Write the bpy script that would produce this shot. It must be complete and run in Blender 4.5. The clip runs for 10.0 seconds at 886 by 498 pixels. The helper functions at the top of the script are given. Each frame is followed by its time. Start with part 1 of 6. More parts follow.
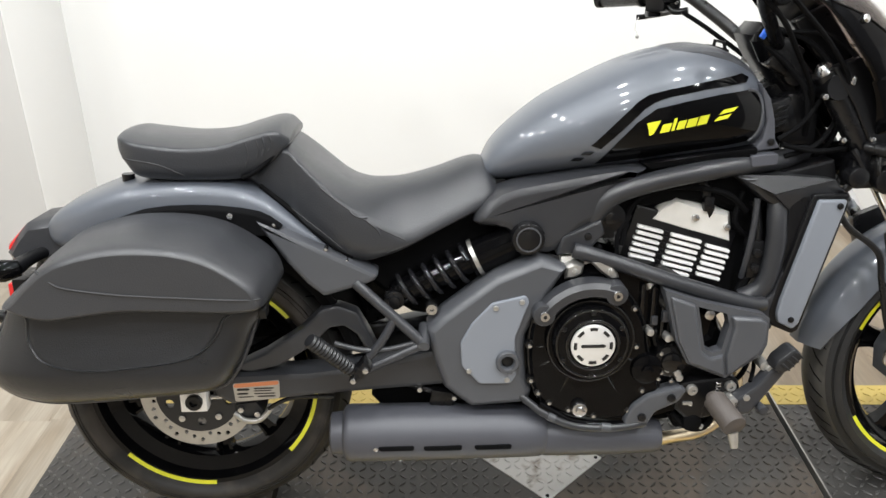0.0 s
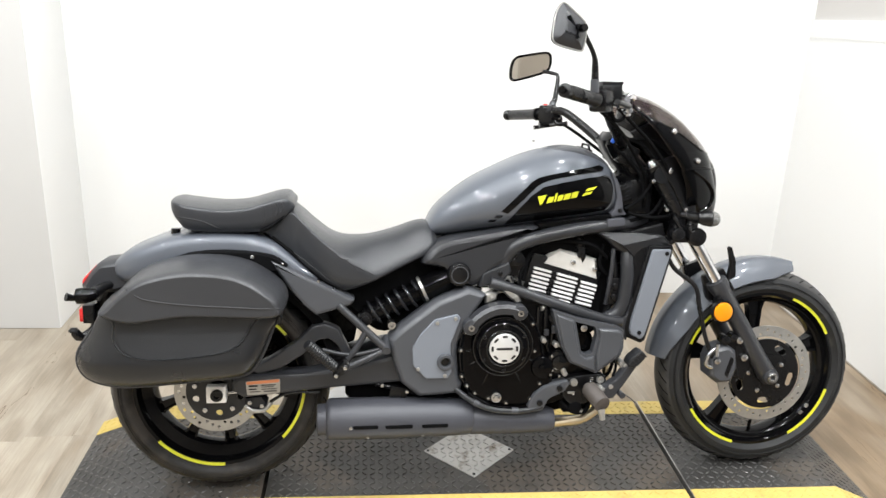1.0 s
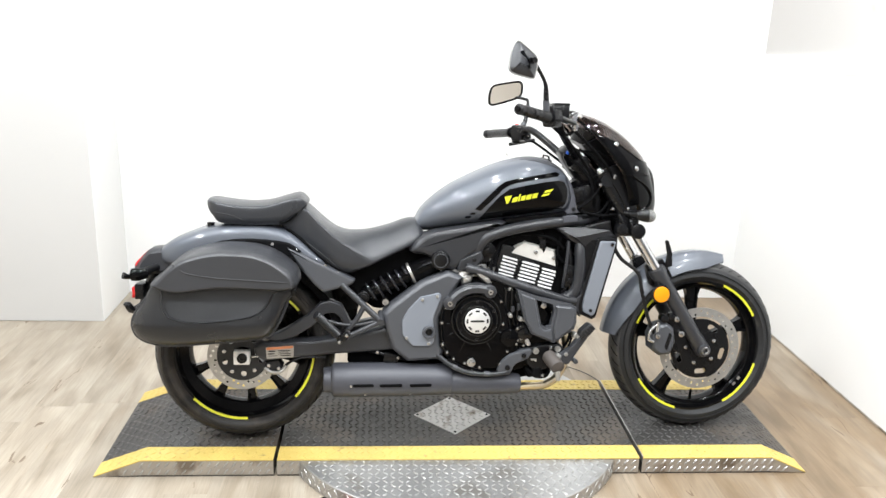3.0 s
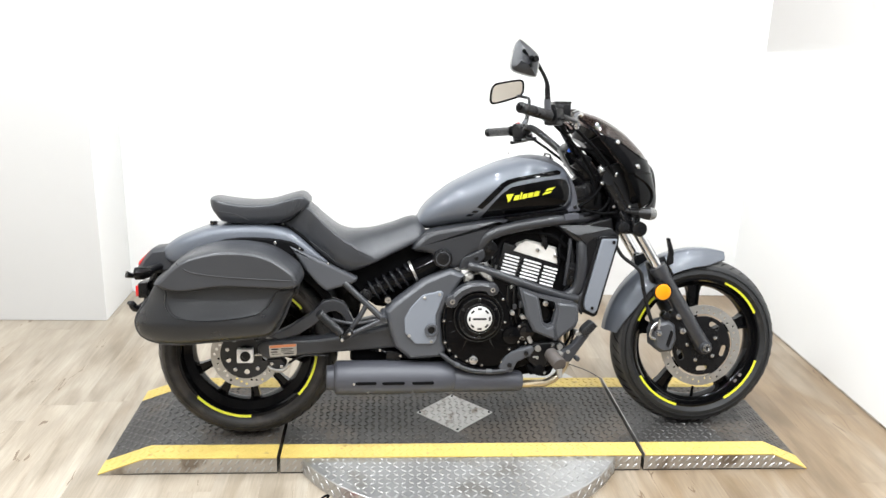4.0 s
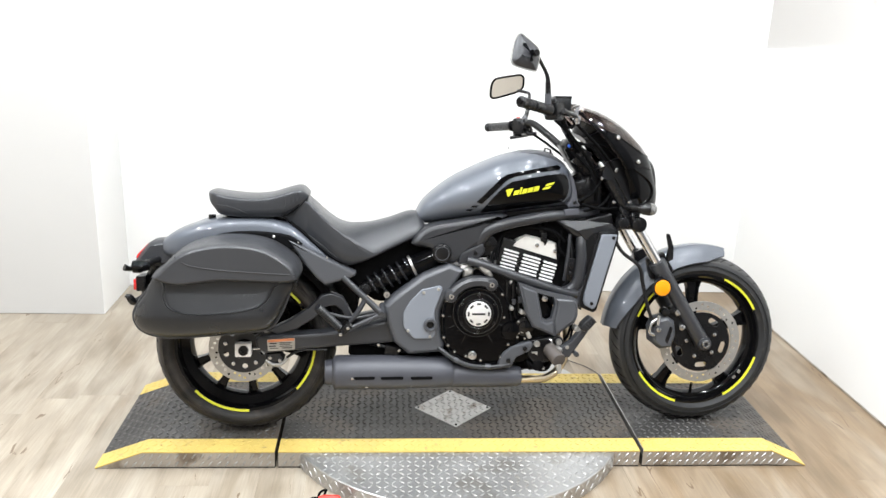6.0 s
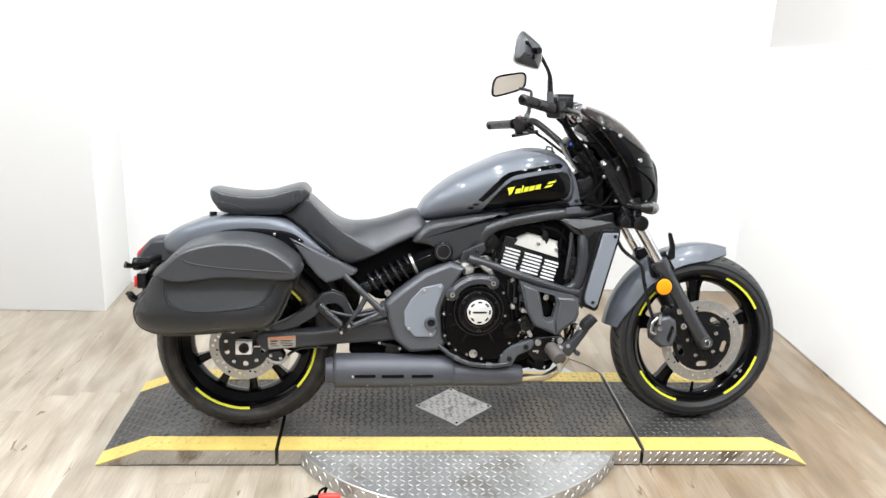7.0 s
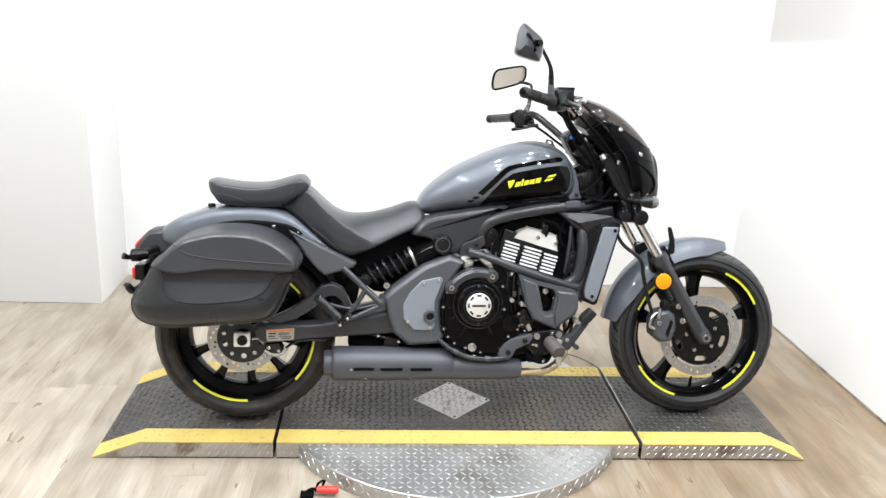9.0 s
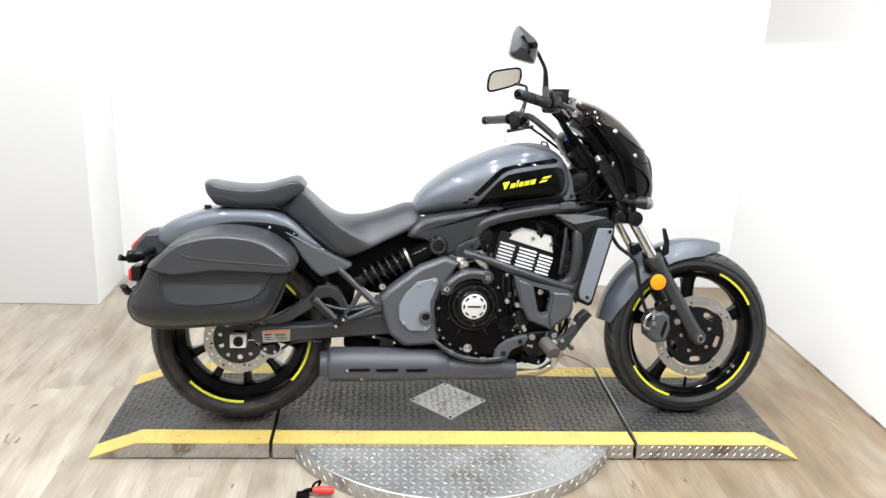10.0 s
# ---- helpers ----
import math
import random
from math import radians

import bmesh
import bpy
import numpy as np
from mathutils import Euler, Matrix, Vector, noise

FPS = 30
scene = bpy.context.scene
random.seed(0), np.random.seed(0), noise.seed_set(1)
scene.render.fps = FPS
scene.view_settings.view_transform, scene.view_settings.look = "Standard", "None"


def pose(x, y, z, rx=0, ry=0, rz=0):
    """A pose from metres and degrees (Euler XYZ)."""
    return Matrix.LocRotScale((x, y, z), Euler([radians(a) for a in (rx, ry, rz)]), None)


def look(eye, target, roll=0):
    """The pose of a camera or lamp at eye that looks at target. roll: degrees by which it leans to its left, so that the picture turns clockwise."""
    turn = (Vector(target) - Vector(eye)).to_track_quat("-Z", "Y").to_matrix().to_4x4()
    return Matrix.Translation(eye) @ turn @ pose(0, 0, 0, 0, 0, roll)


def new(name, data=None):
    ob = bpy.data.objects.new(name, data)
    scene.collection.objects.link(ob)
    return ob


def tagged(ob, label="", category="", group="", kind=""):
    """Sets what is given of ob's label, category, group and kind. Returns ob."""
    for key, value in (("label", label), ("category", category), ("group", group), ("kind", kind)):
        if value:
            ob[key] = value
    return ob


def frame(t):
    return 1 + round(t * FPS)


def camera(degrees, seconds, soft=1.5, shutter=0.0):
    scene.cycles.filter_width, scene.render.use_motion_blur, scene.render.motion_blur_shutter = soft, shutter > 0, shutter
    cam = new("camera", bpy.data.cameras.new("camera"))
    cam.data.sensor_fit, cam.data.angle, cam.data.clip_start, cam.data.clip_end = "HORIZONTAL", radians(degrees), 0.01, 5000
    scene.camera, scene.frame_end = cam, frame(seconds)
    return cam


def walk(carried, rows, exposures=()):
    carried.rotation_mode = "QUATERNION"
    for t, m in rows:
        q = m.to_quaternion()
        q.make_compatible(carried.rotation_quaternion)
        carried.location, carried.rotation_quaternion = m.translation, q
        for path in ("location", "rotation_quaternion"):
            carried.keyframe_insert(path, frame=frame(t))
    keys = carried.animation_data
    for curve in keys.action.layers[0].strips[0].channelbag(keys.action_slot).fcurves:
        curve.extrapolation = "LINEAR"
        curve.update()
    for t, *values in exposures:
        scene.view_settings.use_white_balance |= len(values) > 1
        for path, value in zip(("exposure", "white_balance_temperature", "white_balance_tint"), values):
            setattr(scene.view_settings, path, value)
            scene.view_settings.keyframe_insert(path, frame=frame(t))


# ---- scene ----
cam = camera(57.0, 10.0)
PATH = [
    (0, (-0.276, -1.208, 1.356), (-0.282, 0.586, 0.472), 0.0),
    (0.5, (-0.278, -1.557, 1.419), (-0.206, 0.303, 0.687), 3.4),
    (1, (-0.371, -1.879, 1.484), (-0.185, 0.003, 0.831), 2.3),
    (1.5, (-0.294, -2.175, 1.496), (-0.214, -0.279, 0.862), 2.6),
    (2, (-0.322, -2.367, 1.516), (-0.206, -0.449, 0.962), 0.3),
    (2.2, (-0.315, -2.38, 1.512), (-0.173, -0.466, 0.957), 1.8),
    (3.5, (-0.315, -2.4, 1.513), (-0.166, -0.492, 0.933), 2.1),
    (4, (-0.319, -2.404, 1.512), (-0.173, -0.494, 0.935), 1.9),
    (4.5, (-0.32, -2.402, 1.505), (-0.172, -0.495, 0.922), 2.2),
    (5, (-0.319, -2.402, 1.511), (-0.17, -0.494, 0.927), 2.0),
    (5.5, (-0.322, -2.4, 1.506), (-0.171, -0.493, 0.922), 2.1),
    (7, (-0.322, -2.392, 1.503), (-0.174, -0.487, 0.913), 2.4),
    (7.5, (-0.326, -2.39, 1.503), (-0.175, -0.486, 0.91), 2.4),
    (8, (-0.323, -2.388, 1.499), (-0.181, -0.484, 0.903), 2.5),
    (8.5, (-0.331, -2.379, 1.503), (-0.181, -0.478, 0.9), 2.5),
    (9, (-0.331, -2.387, 1.491), (-0.174, -0.485, 0.892), 2.8),
    (9.5, (-0.334, -2.385, 1.504), (-0.175, -0.483, 0.906), 2.8),
    (10, (-0.325, -2.397, 1.496), (-0.162, -0.495, 0.899), 2.8),
]
walk(cam, [(t, look(eye, target, roll)) for t, eye, target, roll in PATH], [(0, -0.12, 6600, 10), (0.5, -0.1, 6600, 10), (1.0, 0.0, 6570, 10), (2.2, 0.14, 6520, 10), (3.5, 0.2, 6400, 10), (5.5, 0.2, 6400, 10), (7.0, 0.2, 6360, 10), (8.5, 0.18, 6350, 10), (10.0, 0.14, 6350, 10)])

# ---- light: round ceiling lamps over a white display room ----
world = bpy.data.worlds.new("world")
scene.world = world
world.use_nodes = True
world.node_tree.nodes["Background"].inputs[0].default_value = (1.0, 0.97, 0.93, 1)
world.node_tree.nodes["Background"].inputs[1].default_value = 0.25


def ceiling_lamp(x, y, size, watts):
    data = bpy.data.lights.new("ceiling_lamp", "AREA")
    data.shape, data.size, data.energy = "DISK", size, watts
    data.color = (0.955, 0.985, 1.0)
    lamp = new("ceiling_lamp", data)
    lamp.matrix_world = pose(x, y, 2.83)
    return lamp


for lx in (-2.4, -1.45, -0.5, 0.45, 1.3):
    for ly, power in ((-2.9, 20), (-1.3, 25), (-0.3, 20), (0.6, 10.5)):
        ceiling_lamp(lx, ly, 0.13, power)


# ---- materials ----
def mat(name, color, rough=0.5, metal=0.0, coat=0.0, bump=None, vary=None, spots=None, rvary=0.0, **more):
    """bump: scale, strength. vary: scale, how much darker and lighter. spots: scale, colour, cover."""
    m = bpy.data.materials.new(name)
    m.use_nodes = True
    nt = m.node_tree
    b = nt.nodes["Principled BSDF"]
    b.inputs["Base Color"].default_value = (*color, 1)
    b.inputs["Roughness"].default_value = rough
    b.inputs["Metallic"].default_value = metal
    b.inputs["Coat Weight"].default_value = coat
    b.inputs["Coat Roughness"].default_value = 0.06
    for key, value in more.items():
        b.inputs[key.replace("_", " ")].default_value = value
    co = nt.nodes.new("ShaderNodeTexCoord").outputs["Object"]

    def noise_at(scale, detail=4.0):
        n = nt.nodes.new("ShaderNodeTexNoise")
        n.inputs["Scale"].default_value, n.inputs["Detail"].default_value = scale, detail
        nt.links.new(co, n.inputs["Vector"])
        return n.outputs["Fac"]

    col = None
    if vary:
        mix = nt.nodes.new("ShaderNodeMix")
        mix.data_type = "RGBA"
        lo, hi = [tuple(min(1, c * k) for c in color) + (1,) for k in (1 - vary[1], 1 + vary[1])]
        mix.inputs["A"].default_value, mix.inputs["B"].default_value = lo, hi
        nt.links.new(noise_at(vary[0]), mix.inputs["Factor"])
        col = mix.outputs["Result"]
    if spots:
        ramp = nt.nodes.new("ShaderNodeMapRange")
        ramp.inputs["From Min"].default_value, ramp.inputs["From Max"].default_value = spots[2], spots[2] + 0.12
        nt.links.new(noise_at(spots[0], 6.0), ramp.inputs["Value"])
        mix = nt.nodes.new("ShaderNodeMix")
        mix.data_type = "RGBA"
        mix.inputs["A"].default_value, mix.inputs["B"].default_value = (*color, 1), (*spots[1], 1)
        if col:
            nt.links.new(col, mix.inputs["A"])
        nt.links.new(ramp.outputs["Result"], mix.inputs["Factor"])
        col = mix.outputs["Result"]
    if col:
        nt.links.new(col, b.inputs["Base Color"])
    if rvary:
        r = nt.nodes.new("ShaderNodeMapRange")
        r.inputs["To Min"].default_value, r.inputs["To Max"].default_value = max(0.02, rough - rvary), min(1, rough + rvary)
        nt.links.new(noise_at(9.0, 6.0), r.inputs["Value"])
        nt.links.new(r.outputs["Result"], b.inputs["Roughness"])
    if bump:
        bn = nt.nodes.new("ShaderNodeBump")
        bn.inputs["Strength"].default_value, bn.inputs["Distance"].default_value = bump[1], 0.002
        nt.links.new(noise_at(bump[0], 5.0), bn.inputs["Height"])
        nt.links.new(bn.outputs["Normal"], b.inputs["Normal"])
    return m


GREY = mat("grey_paint", (0.084, 0.093, 0.111), 0.4, 0.15, 0.5, vary=(3, 0.04), bump=(900, 0.02), Coat_Roughness=0.03)
PANEL_GREY = mat("grey_panel", (0.165, 0.179, 0.205), 0.36, 0.1, 0.1, vary=(6, 0.05), bump=(1200, 0.05))
GLOSS = mat("gloss_black", (0.0018, 0.0018, 0.0021), 0.07, 0, 0, bump=(60, 0.03), Specular_IOR_Level=0.145)
SHEEN = mat("bright_gloss_black", (0.0022, 0.0022, 0.0025), 0.07, 0, 0, bump=(80, 0.03), Specular_IOR_Level=0.45)
SATIN = mat("satin_black", (0.0038, 0.0038, 0.0044), 0.28, 0, 0, bump=(700, 0.08), vary=(5, 0.15), rvary=0.08, Specular_IOR_Level=0.34)
ARM = mat("satin_dark_metal", (0.02449, 0.02553, 0.02909), 0.35, 0, 0, bump=(700, 0.08), vary=(5, 0.15), rvary=0.08)
PLASTIC = mat("dark_grey_plastic", (0.0529, 0.05531, 0.06187), 0.36, 0, 0, bump=(1400, 0.16), vary=(8, 0.15), rvary=0.08, Specular_IOR_Level=0.5)
SOOT = mat("dull_black", (0.003, 0.003, 0.0034), 0.7, bump=(200, 0.2), vary=(12, 0.4), Specular_IOR_Level=0.06)
VINYL = mat("black_vinyl", (0.0075, 0.0083, 0.0102), 0.3, bump=(420, 0.3), vary=(4, 0.25), rvary=0.1, Specular_IOR_Level=0.55)
SEAT = mat("seat_vinyl", (0.0201, 0.0214, 0.0248), 0.34, bump=(380, 0.3), vary=(5, 0.2), rvary=0.1, Specular_IOR_Level=0.48, Sheen_Weight=0.05, Sheen_Roughness=0.35)
LID = mat("lid_vinyl", (0.0263, 0.0274, 0.0309), 0.36, bump=(460, 0.3), vary=(5, 0.2), rvary=0.1, Specular_IOR_Level=0.55)
THREAD = mat("stitching", (0.02, 0.02, 0.022), 0.7)
RUBBER = mat("tyre_rubber", (0.016, 0.0163, 0.0172), 0.58, bump=(260, 0.2), vary=(14, 0.3), spots=(18, (0.04, 0.037, 0.034), 0.6), rvary=0.1, Specular_IOR_Level=0.35)
TYRE_WORN = mat("dusty_rubber", (0.019, 0.0176, 0.0166), 0.62, bump=(200, 0.3), vary=(20, 0.3), spots=(11, (0.043, 0.037, 0.032), 0.5), Specular_IOR_Level=0.3)
# worn tread, paler than the sidewall: reflected wall light is partly in the colour
TREAD = mat("lit_worn_tread_rubber", (0.027, 0.0265, 0.0268), 0.46, bump=(240, 0.3), vary=(14, 0.3), spots=(12, (0.05, 0.047, 0.044), 0.56), rvary=0.1, Specular_IOR_Level=0.5)
YELLOW = mat("lime_stripe", (0.62, 0.62, 0.03), 0.35, 0, 0.2)
RIM = mat("rim_black", (0.003, 0.003, 0.0034), 0.1, 0, 0, bump=(300, 0.03), Specular_IOR_Level=0.2)
CHROME = mat("chrome", (0.62, 0.62, 0.63), 0.06, 1.0, bump=(80, 0.02))
STEEL = mat("brushed_steel", (0.42, 0.41, 0.39), 0.35, 0.8, vary=(40, 0.2), bump=(300, 0.08), rvary=0.1)
BOLT = mat("bolt_steel", (0.5, 0.5, 0.5), 0.25, 1.0, vary=(90, 0.15))
FIN = mat("machined_fin", (0.85, 0.84, 0.83), 0.4, 0.3, vary=(60, 0.1))
CAST = mat("cast_aluminium", (0.74, 0.72, 0.68), 0.42, 0.35, vary=(30, 0.15), bump=(300, 0.15))
MUFFLER = mat("muffler_coating", (0.05, 0.0515, 0.0615), 0.46, 0.1, bump=(900, 0.12), vary=(10, 0.12), rvary=0.06, Specular_IOR_Level=0.5)
HEADER = mat("gold_pipe", (0.68, 0.58, 0.42), 0.3, 1.0, vary=(12, 0.2))
AMBER = mat("amber_lens", (0.75, 0.26, 0.0), 0.2, 0, 0.6, bump=(500, 0.15))
PEG = mat("worn_peg_rubber", (0.055, 0.046, 0.041), 0.6, bump=(300, 0.3), vary=(30, 0.3))
RED = mat("red_lens", (0.6, 0.02, 0.02), 0.2, 0, 0.6)
ORANGE = mat("label_orange", (0.55, 0.19, 0.08), 0.4)
INK = mat("label_ink", (0.006, 0.006, 0.006), 0.5)
SILVER = mat("silver_disc", (0.75, 0.75, 0.74), 0.35, 0.6, vary=(50, 0.06))
BLUE = mat("blue_clip", (0.02, 0.1, 0.5), 0.4)
RED_CAP = mat("red_plastic", (0.55, 0.03, 0.02), 0.45, bump=(200, 0.1))
TUBE = mat("frame_paint", (0.02088, 0.02172, 0.02472), 0.32, bump=(1400, 0.12), vary=(8, 0.15), rvary=0.07, Specular_IOR_Level=0.45)
SPRING = mat("black_spring_steel", (0.012, 0.012, 0.014), 0.14, 0.3, bump=(200, 0.05))
CHARCOAL = mat("charcoal_plastic", (0.014, 0.0145, 0.016), 0.33, bump=(900, 0.12), vary=(6, 0.15), rvary=0.06, Specular_IOR_Level=0.4)
FROSTED = mat("frosted_lens", (0.26, 0.26, 0.255), 0.1, 0, 0.4, bump=(300, 0.2), Transmission_Weight=0.6)
SMOKE = mat("smoked_screen", (0.2, 0.155, 0.14), 0.03, 0, 0.6, Transmission_Weight=1.0, IOR=1.3)
MIRROR = mat("mirror_glass", (0.93, 0.92, 0.9), 0.03, 1.0)
DECK = mat("black_tread_plate", (0.0572, 0.05445, 0.05225), 0.4, 0.25, bump=(300, 0.15), vary=(3, 0.45), spots=(5, (0.095, 0.078, 0.062), 0.54), rvary=0.18)
DECK_BAR = mat("worn_tread_bar", (0.125, 0.123, 0.12), 0.3, 0.5, vary=(4, 0.5), spots=(7, (0.05, 0.046, 0.042), 0.52), rvary=0.12)
# centre deck and bars: dirt, plus the bike's shade put into darker colours
DIRTY_SHADE_DECK = mat("dirty_shaded_tread_deck", (0.042, 0.039, 0.036), 0.42, 0.25, bump=(300, 0.15), vary=(3, 0.45), spots=(5, (0.08, 0.064, 0.05), 0.52), rvary=0.18)
DIRTY_SHADE_BAR = mat("dirty_shaded_tread_bar", (0.092, 0.088, 0.083), 0.34, 0.45, vary=(4, 0.5), spots=(6, (0.045, 0.04, 0.035), 0.5), rvary=0.12)
DECK_PAINT = mat("yellow_paint", (0.56, 0.415, 0.115), 0.48, bump=(250, 0.15), vary=(9, 0.16), spots=(26, (0.3, 0.22, 0.09), 0.64), rvary=0.12)
PLATE = mat("bare_tread_plate", (0.45, 0.448, 0.444), 0.38, 0.85, bump=(200, 0.1), vary=(4, 0.18), spots=(7, (0.34, 0.325, 0.3), 0.57), rvary=0.16)
FACE = mat("stained_plate", (0.405, 0.372, 0.329), 0.42, 0.55, bump=(200, 0.15), vary=(6, 0.3), spots=(11, (0.2, 0.165, 0.13), 0.55), rvary=0.12)
COVER = mat("dirty_tread_plate", (0.55, 0.54, 0.525), 0.5, 0.45, bump=(200, 0.1), vary=(9, 0.22), spots=(21, (0.27, 0.235, 0.2), 0.55), rvary=0.12)
DARK_WALL = mat("grey_wall", (0.17, 0.172, 0.178), 0.8, bump=(240, 0.06), vary=(1.5, 0.1))
WARM_WALL = mat("sandy_wall", (0.44, 0.4, 0.35), 0.8, bump=(240, 0.06), vary=(1.5, 0.08))
# pillar face: white wall with its weaker light put into a greyer colour
SHADED_WHITE = mat("shaded_white_wall", (0.535, 0.53, 0.523), 0.75, bump=(240, 0.06), vary=(1.5, 0.05))
BEIGE = mat("pale_side_wall", (0.8, 0.755, 0.69), 0.75, bump=(240, 0.06), vary=(1.5, 0.06))
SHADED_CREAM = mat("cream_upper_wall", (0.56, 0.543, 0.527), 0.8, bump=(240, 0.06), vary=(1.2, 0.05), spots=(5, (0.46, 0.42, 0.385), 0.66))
BAR = mat("bright_tread_bar", (0.48, 0.477, 0.47), 0.36, 0.8, vary=(5, 0.22), spots=(11, (0.36, 0.345, 0.32), 0.57), rvary=0.1)
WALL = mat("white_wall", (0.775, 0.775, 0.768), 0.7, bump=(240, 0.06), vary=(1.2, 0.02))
CEILING = mat("ceiling_grey", (0.25, 0.25, 0.25), 0.85, bump=(60, 0.1), vary=(2, 0.03))


def plank_material():
    """Pale oak boards: grain drawn out along the board, tone and grain offset board by board."""
    m = bpy.data.materials.new("pale_oak_plank")
    m.use_nodes = True
    nt = m.node_tree
    b = nt.nodes["Principled BSDF"]
    info = nt.nodes.new("ShaderNodeObjectInfo")
    co = nt.nodes.new("ShaderNodeTexCoord")
    shift = nt.nodes.new("ShaderNodeVectorMath")
    shift.operation = "MULTIPLY_ADD"
    shift.inputs[1].default_value = (40, 17, 0)
    nt.links.new(info.outputs["Random"], shift.inputs[0])
    nt.links.new(co.outputs["Object"], shift.inputs[2])
    stretch = nt.nodes.new("ShaderNodeMapping")
    stretch.inputs["Scale"].default_value = (6, 1.1, 1)
    nt.links.new(shift.outputs[0], stretch.inputs["Vector"])
    grain = nt.nodes.new("ShaderNodeTexNoise")
    grain.inputs["Scale"].default_value, grain.inputs["Detail"].default_value, grain.inputs["Distortion"].default_value = 2.2, 8, 0.6
    nt.links.new(stretch.outputs[0], grain.inputs["Vector"])
    ramp = nt.nodes.new("ShaderNodeValToRGB")
    e = ramp.color_ramp.elements
    e[0].position, e[0].color = 0.25, (0.28, 0.229, 0.167, 1)
    e[1].position, e[1].color = 0.75, (0.5, 0.443, 0.36, 1)
    mid = ramp.color_ramp.elements.new(0.5)
    mid.color = (0.405, 0.346, 0.271, 1)
    nt.links.new(grain.outputs["Fac"], ramp.inputs["Fac"])
    blot = nt.nodes.new("ShaderNodeMapping")
    blot.inputs["Scale"].default_value = (5, 2.2, 1)
    nt.links.new(shift.outputs[0], blot.inputs["Vector"])
    cloud = nt.nodes.new("ShaderNodeTexNoise")
    cloud.inputs["Scale"].default_value, cloud.inputs["Detail"].default_value, cloud.inputs["Distortion"].default_value = 1.3, 5, 1.4
    nt.links.new(blot.outputs[0], cloud.inputs["Vector"])
    knots = nt.nodes.new("ShaderNodeMapRange")
    knots.inputs["From Min"].default_value, knots.inputs["From Max"].default_value = 0.3, 0.62
    knots.inputs["To Min"].default_value, knots.inputs["To Max"].default_value = 0.9, 1.03
    nt.links.new(cloud.outputs["Fac"], knots.inputs["Value"])
    fine = nt.nodes.new("ShaderNodeMapping")
    fine.inputs["Scale"].default_value = (90, 3, 1)
    nt.links.new(shift.outputs[0], fine.inputs["Vector"])
    fibre = nt.nodes.new("ShaderNodeTexNoise")
    fibre.inputs["Scale"].default_value, fibre.inputs["Detail"].default_value = 2.0, 4
    nt.links.new(fine.outputs[0], fibre.inputs["Vector"])
    tone = nt.nodes.new("ShaderNodeMapRange")
    tone.inputs["To Min"].default_value, tone.inputs["To Max"].default_value = 0.93, 1.05
    nt.links.new(info.outputs["Random"], tone.inputs["Value"])
    hsv = nt.nodes.new("ShaderNodeHueSaturation")
    nt.links.new(ramp.outputs["Color"], hsv.inputs["Color"])
    both_tones = nt.nodes.new("ShaderNodeMath")
    both_tones.operation = "MULTIPLY"
    nt.links.new(tone.outputs["Result"], both_tones.inputs[0])
    nt.links.new(knots.outputs["Result"], both_tones.inputs[1])
    nt.links.new(both_tones.outputs[0], hsv.inputs["Value"])
    mul = nt.nodes.new("ShaderNodeMix")
    mul.data_type, mul.blend_type = "RGBA", "MULTIPLY"
    mul.inputs["Factor"].default_value = 0.42
    nt.links.new(hsv.outputs["Color"], mul.inputs["A"])
    nt.links.new(fibre.outputs["Fac"], mul.inputs["B"])
    vein = nt.nodes.new("ShaderNodeTexNoise")
    vein.inputs["Scale"].default_value, vein.inputs["Detail"].default_value, vein.inputs["Distortion"].default_value = 1.1, 3, 0.8
    nt.links.new(stretch.outputs[0], vein.inputs["Vector"])
    off = nt.nodes.new("ShaderNodeMath")
    off.operation = "COMPARE"
    off.inputs[1].default_value, off.inputs[2].default_value = 0.44, 0.005
    nt.links.new(vein.outputs["Fac"], off.inputs[0])
    some = nt.nodes.new("ShaderNodeMath")
    some.operation = "GREATER_THAN"
    some.inputs[1].default_value = 0.6
    nt.links.new(cloud.outputs["Fac"], some.inputs[0])
    crack = nt.nodes.new("ShaderNodeMath")
    crack.operation = "MULTIPLY"
    nt.links.new(off.outputs[0], crack.inputs[0])
    nt.links.new(some.outputs[0], crack.inputs[1])
    crack_mix = nt.nodes.new("ShaderNodeMix")
    crack_mix.data_type = "RGBA"
    crack_mix.inputs["B"].default_value = (0.17, 0.125, 0.085, 1)
    nt.links.new(crack.outputs[0], crack_mix.inputs["Factor"])
    nt.links.new(mul.outputs["Result"], crack_mix.inputs["A"])
    # browner noise patches; light falloff toward +x is put into the colour too
    geo = nt.nodes.new("ShaderNodeNewGeometry")
    spread = nt.nodes.new("ShaderNodeMapping")
    spread.inputs["Scale"].default_value = (1.9, 0.55, 1)
    nt.links.new(geo.outputs["Position"], spread.inputs["Vector"])
    patch = nt.nodes.new("ShaderNodeTexNoise")
    patch.inputs["Scale"].default_value, patch.inputs["Detail"].default_value, patch.inputs["Distortion"].default_value = 2.4, 7, 0.9
    nt.links.new(spread.outputs[0], patch.inputs["Vector"])
    axes = nt.nodes.new("ShaderNodeSeparateXYZ")
    nt.links.new(geo.outputs["Position"], axes.inputs[0])
    toward = nt.nodes.new("ShaderNodeMapRange")
    toward.inputs["From Min"].default_value, toward.inputs["From Max"].default_value = -0.6, 1.2
    toward.inputs["To Min"].default_value, toward.inputs["To Max"].default_value = -0.1, 0.3
    nt.links.new(axes.outputs["X"], toward.inputs["Value"])
    total = nt.nodes.new("ShaderNodeMath")
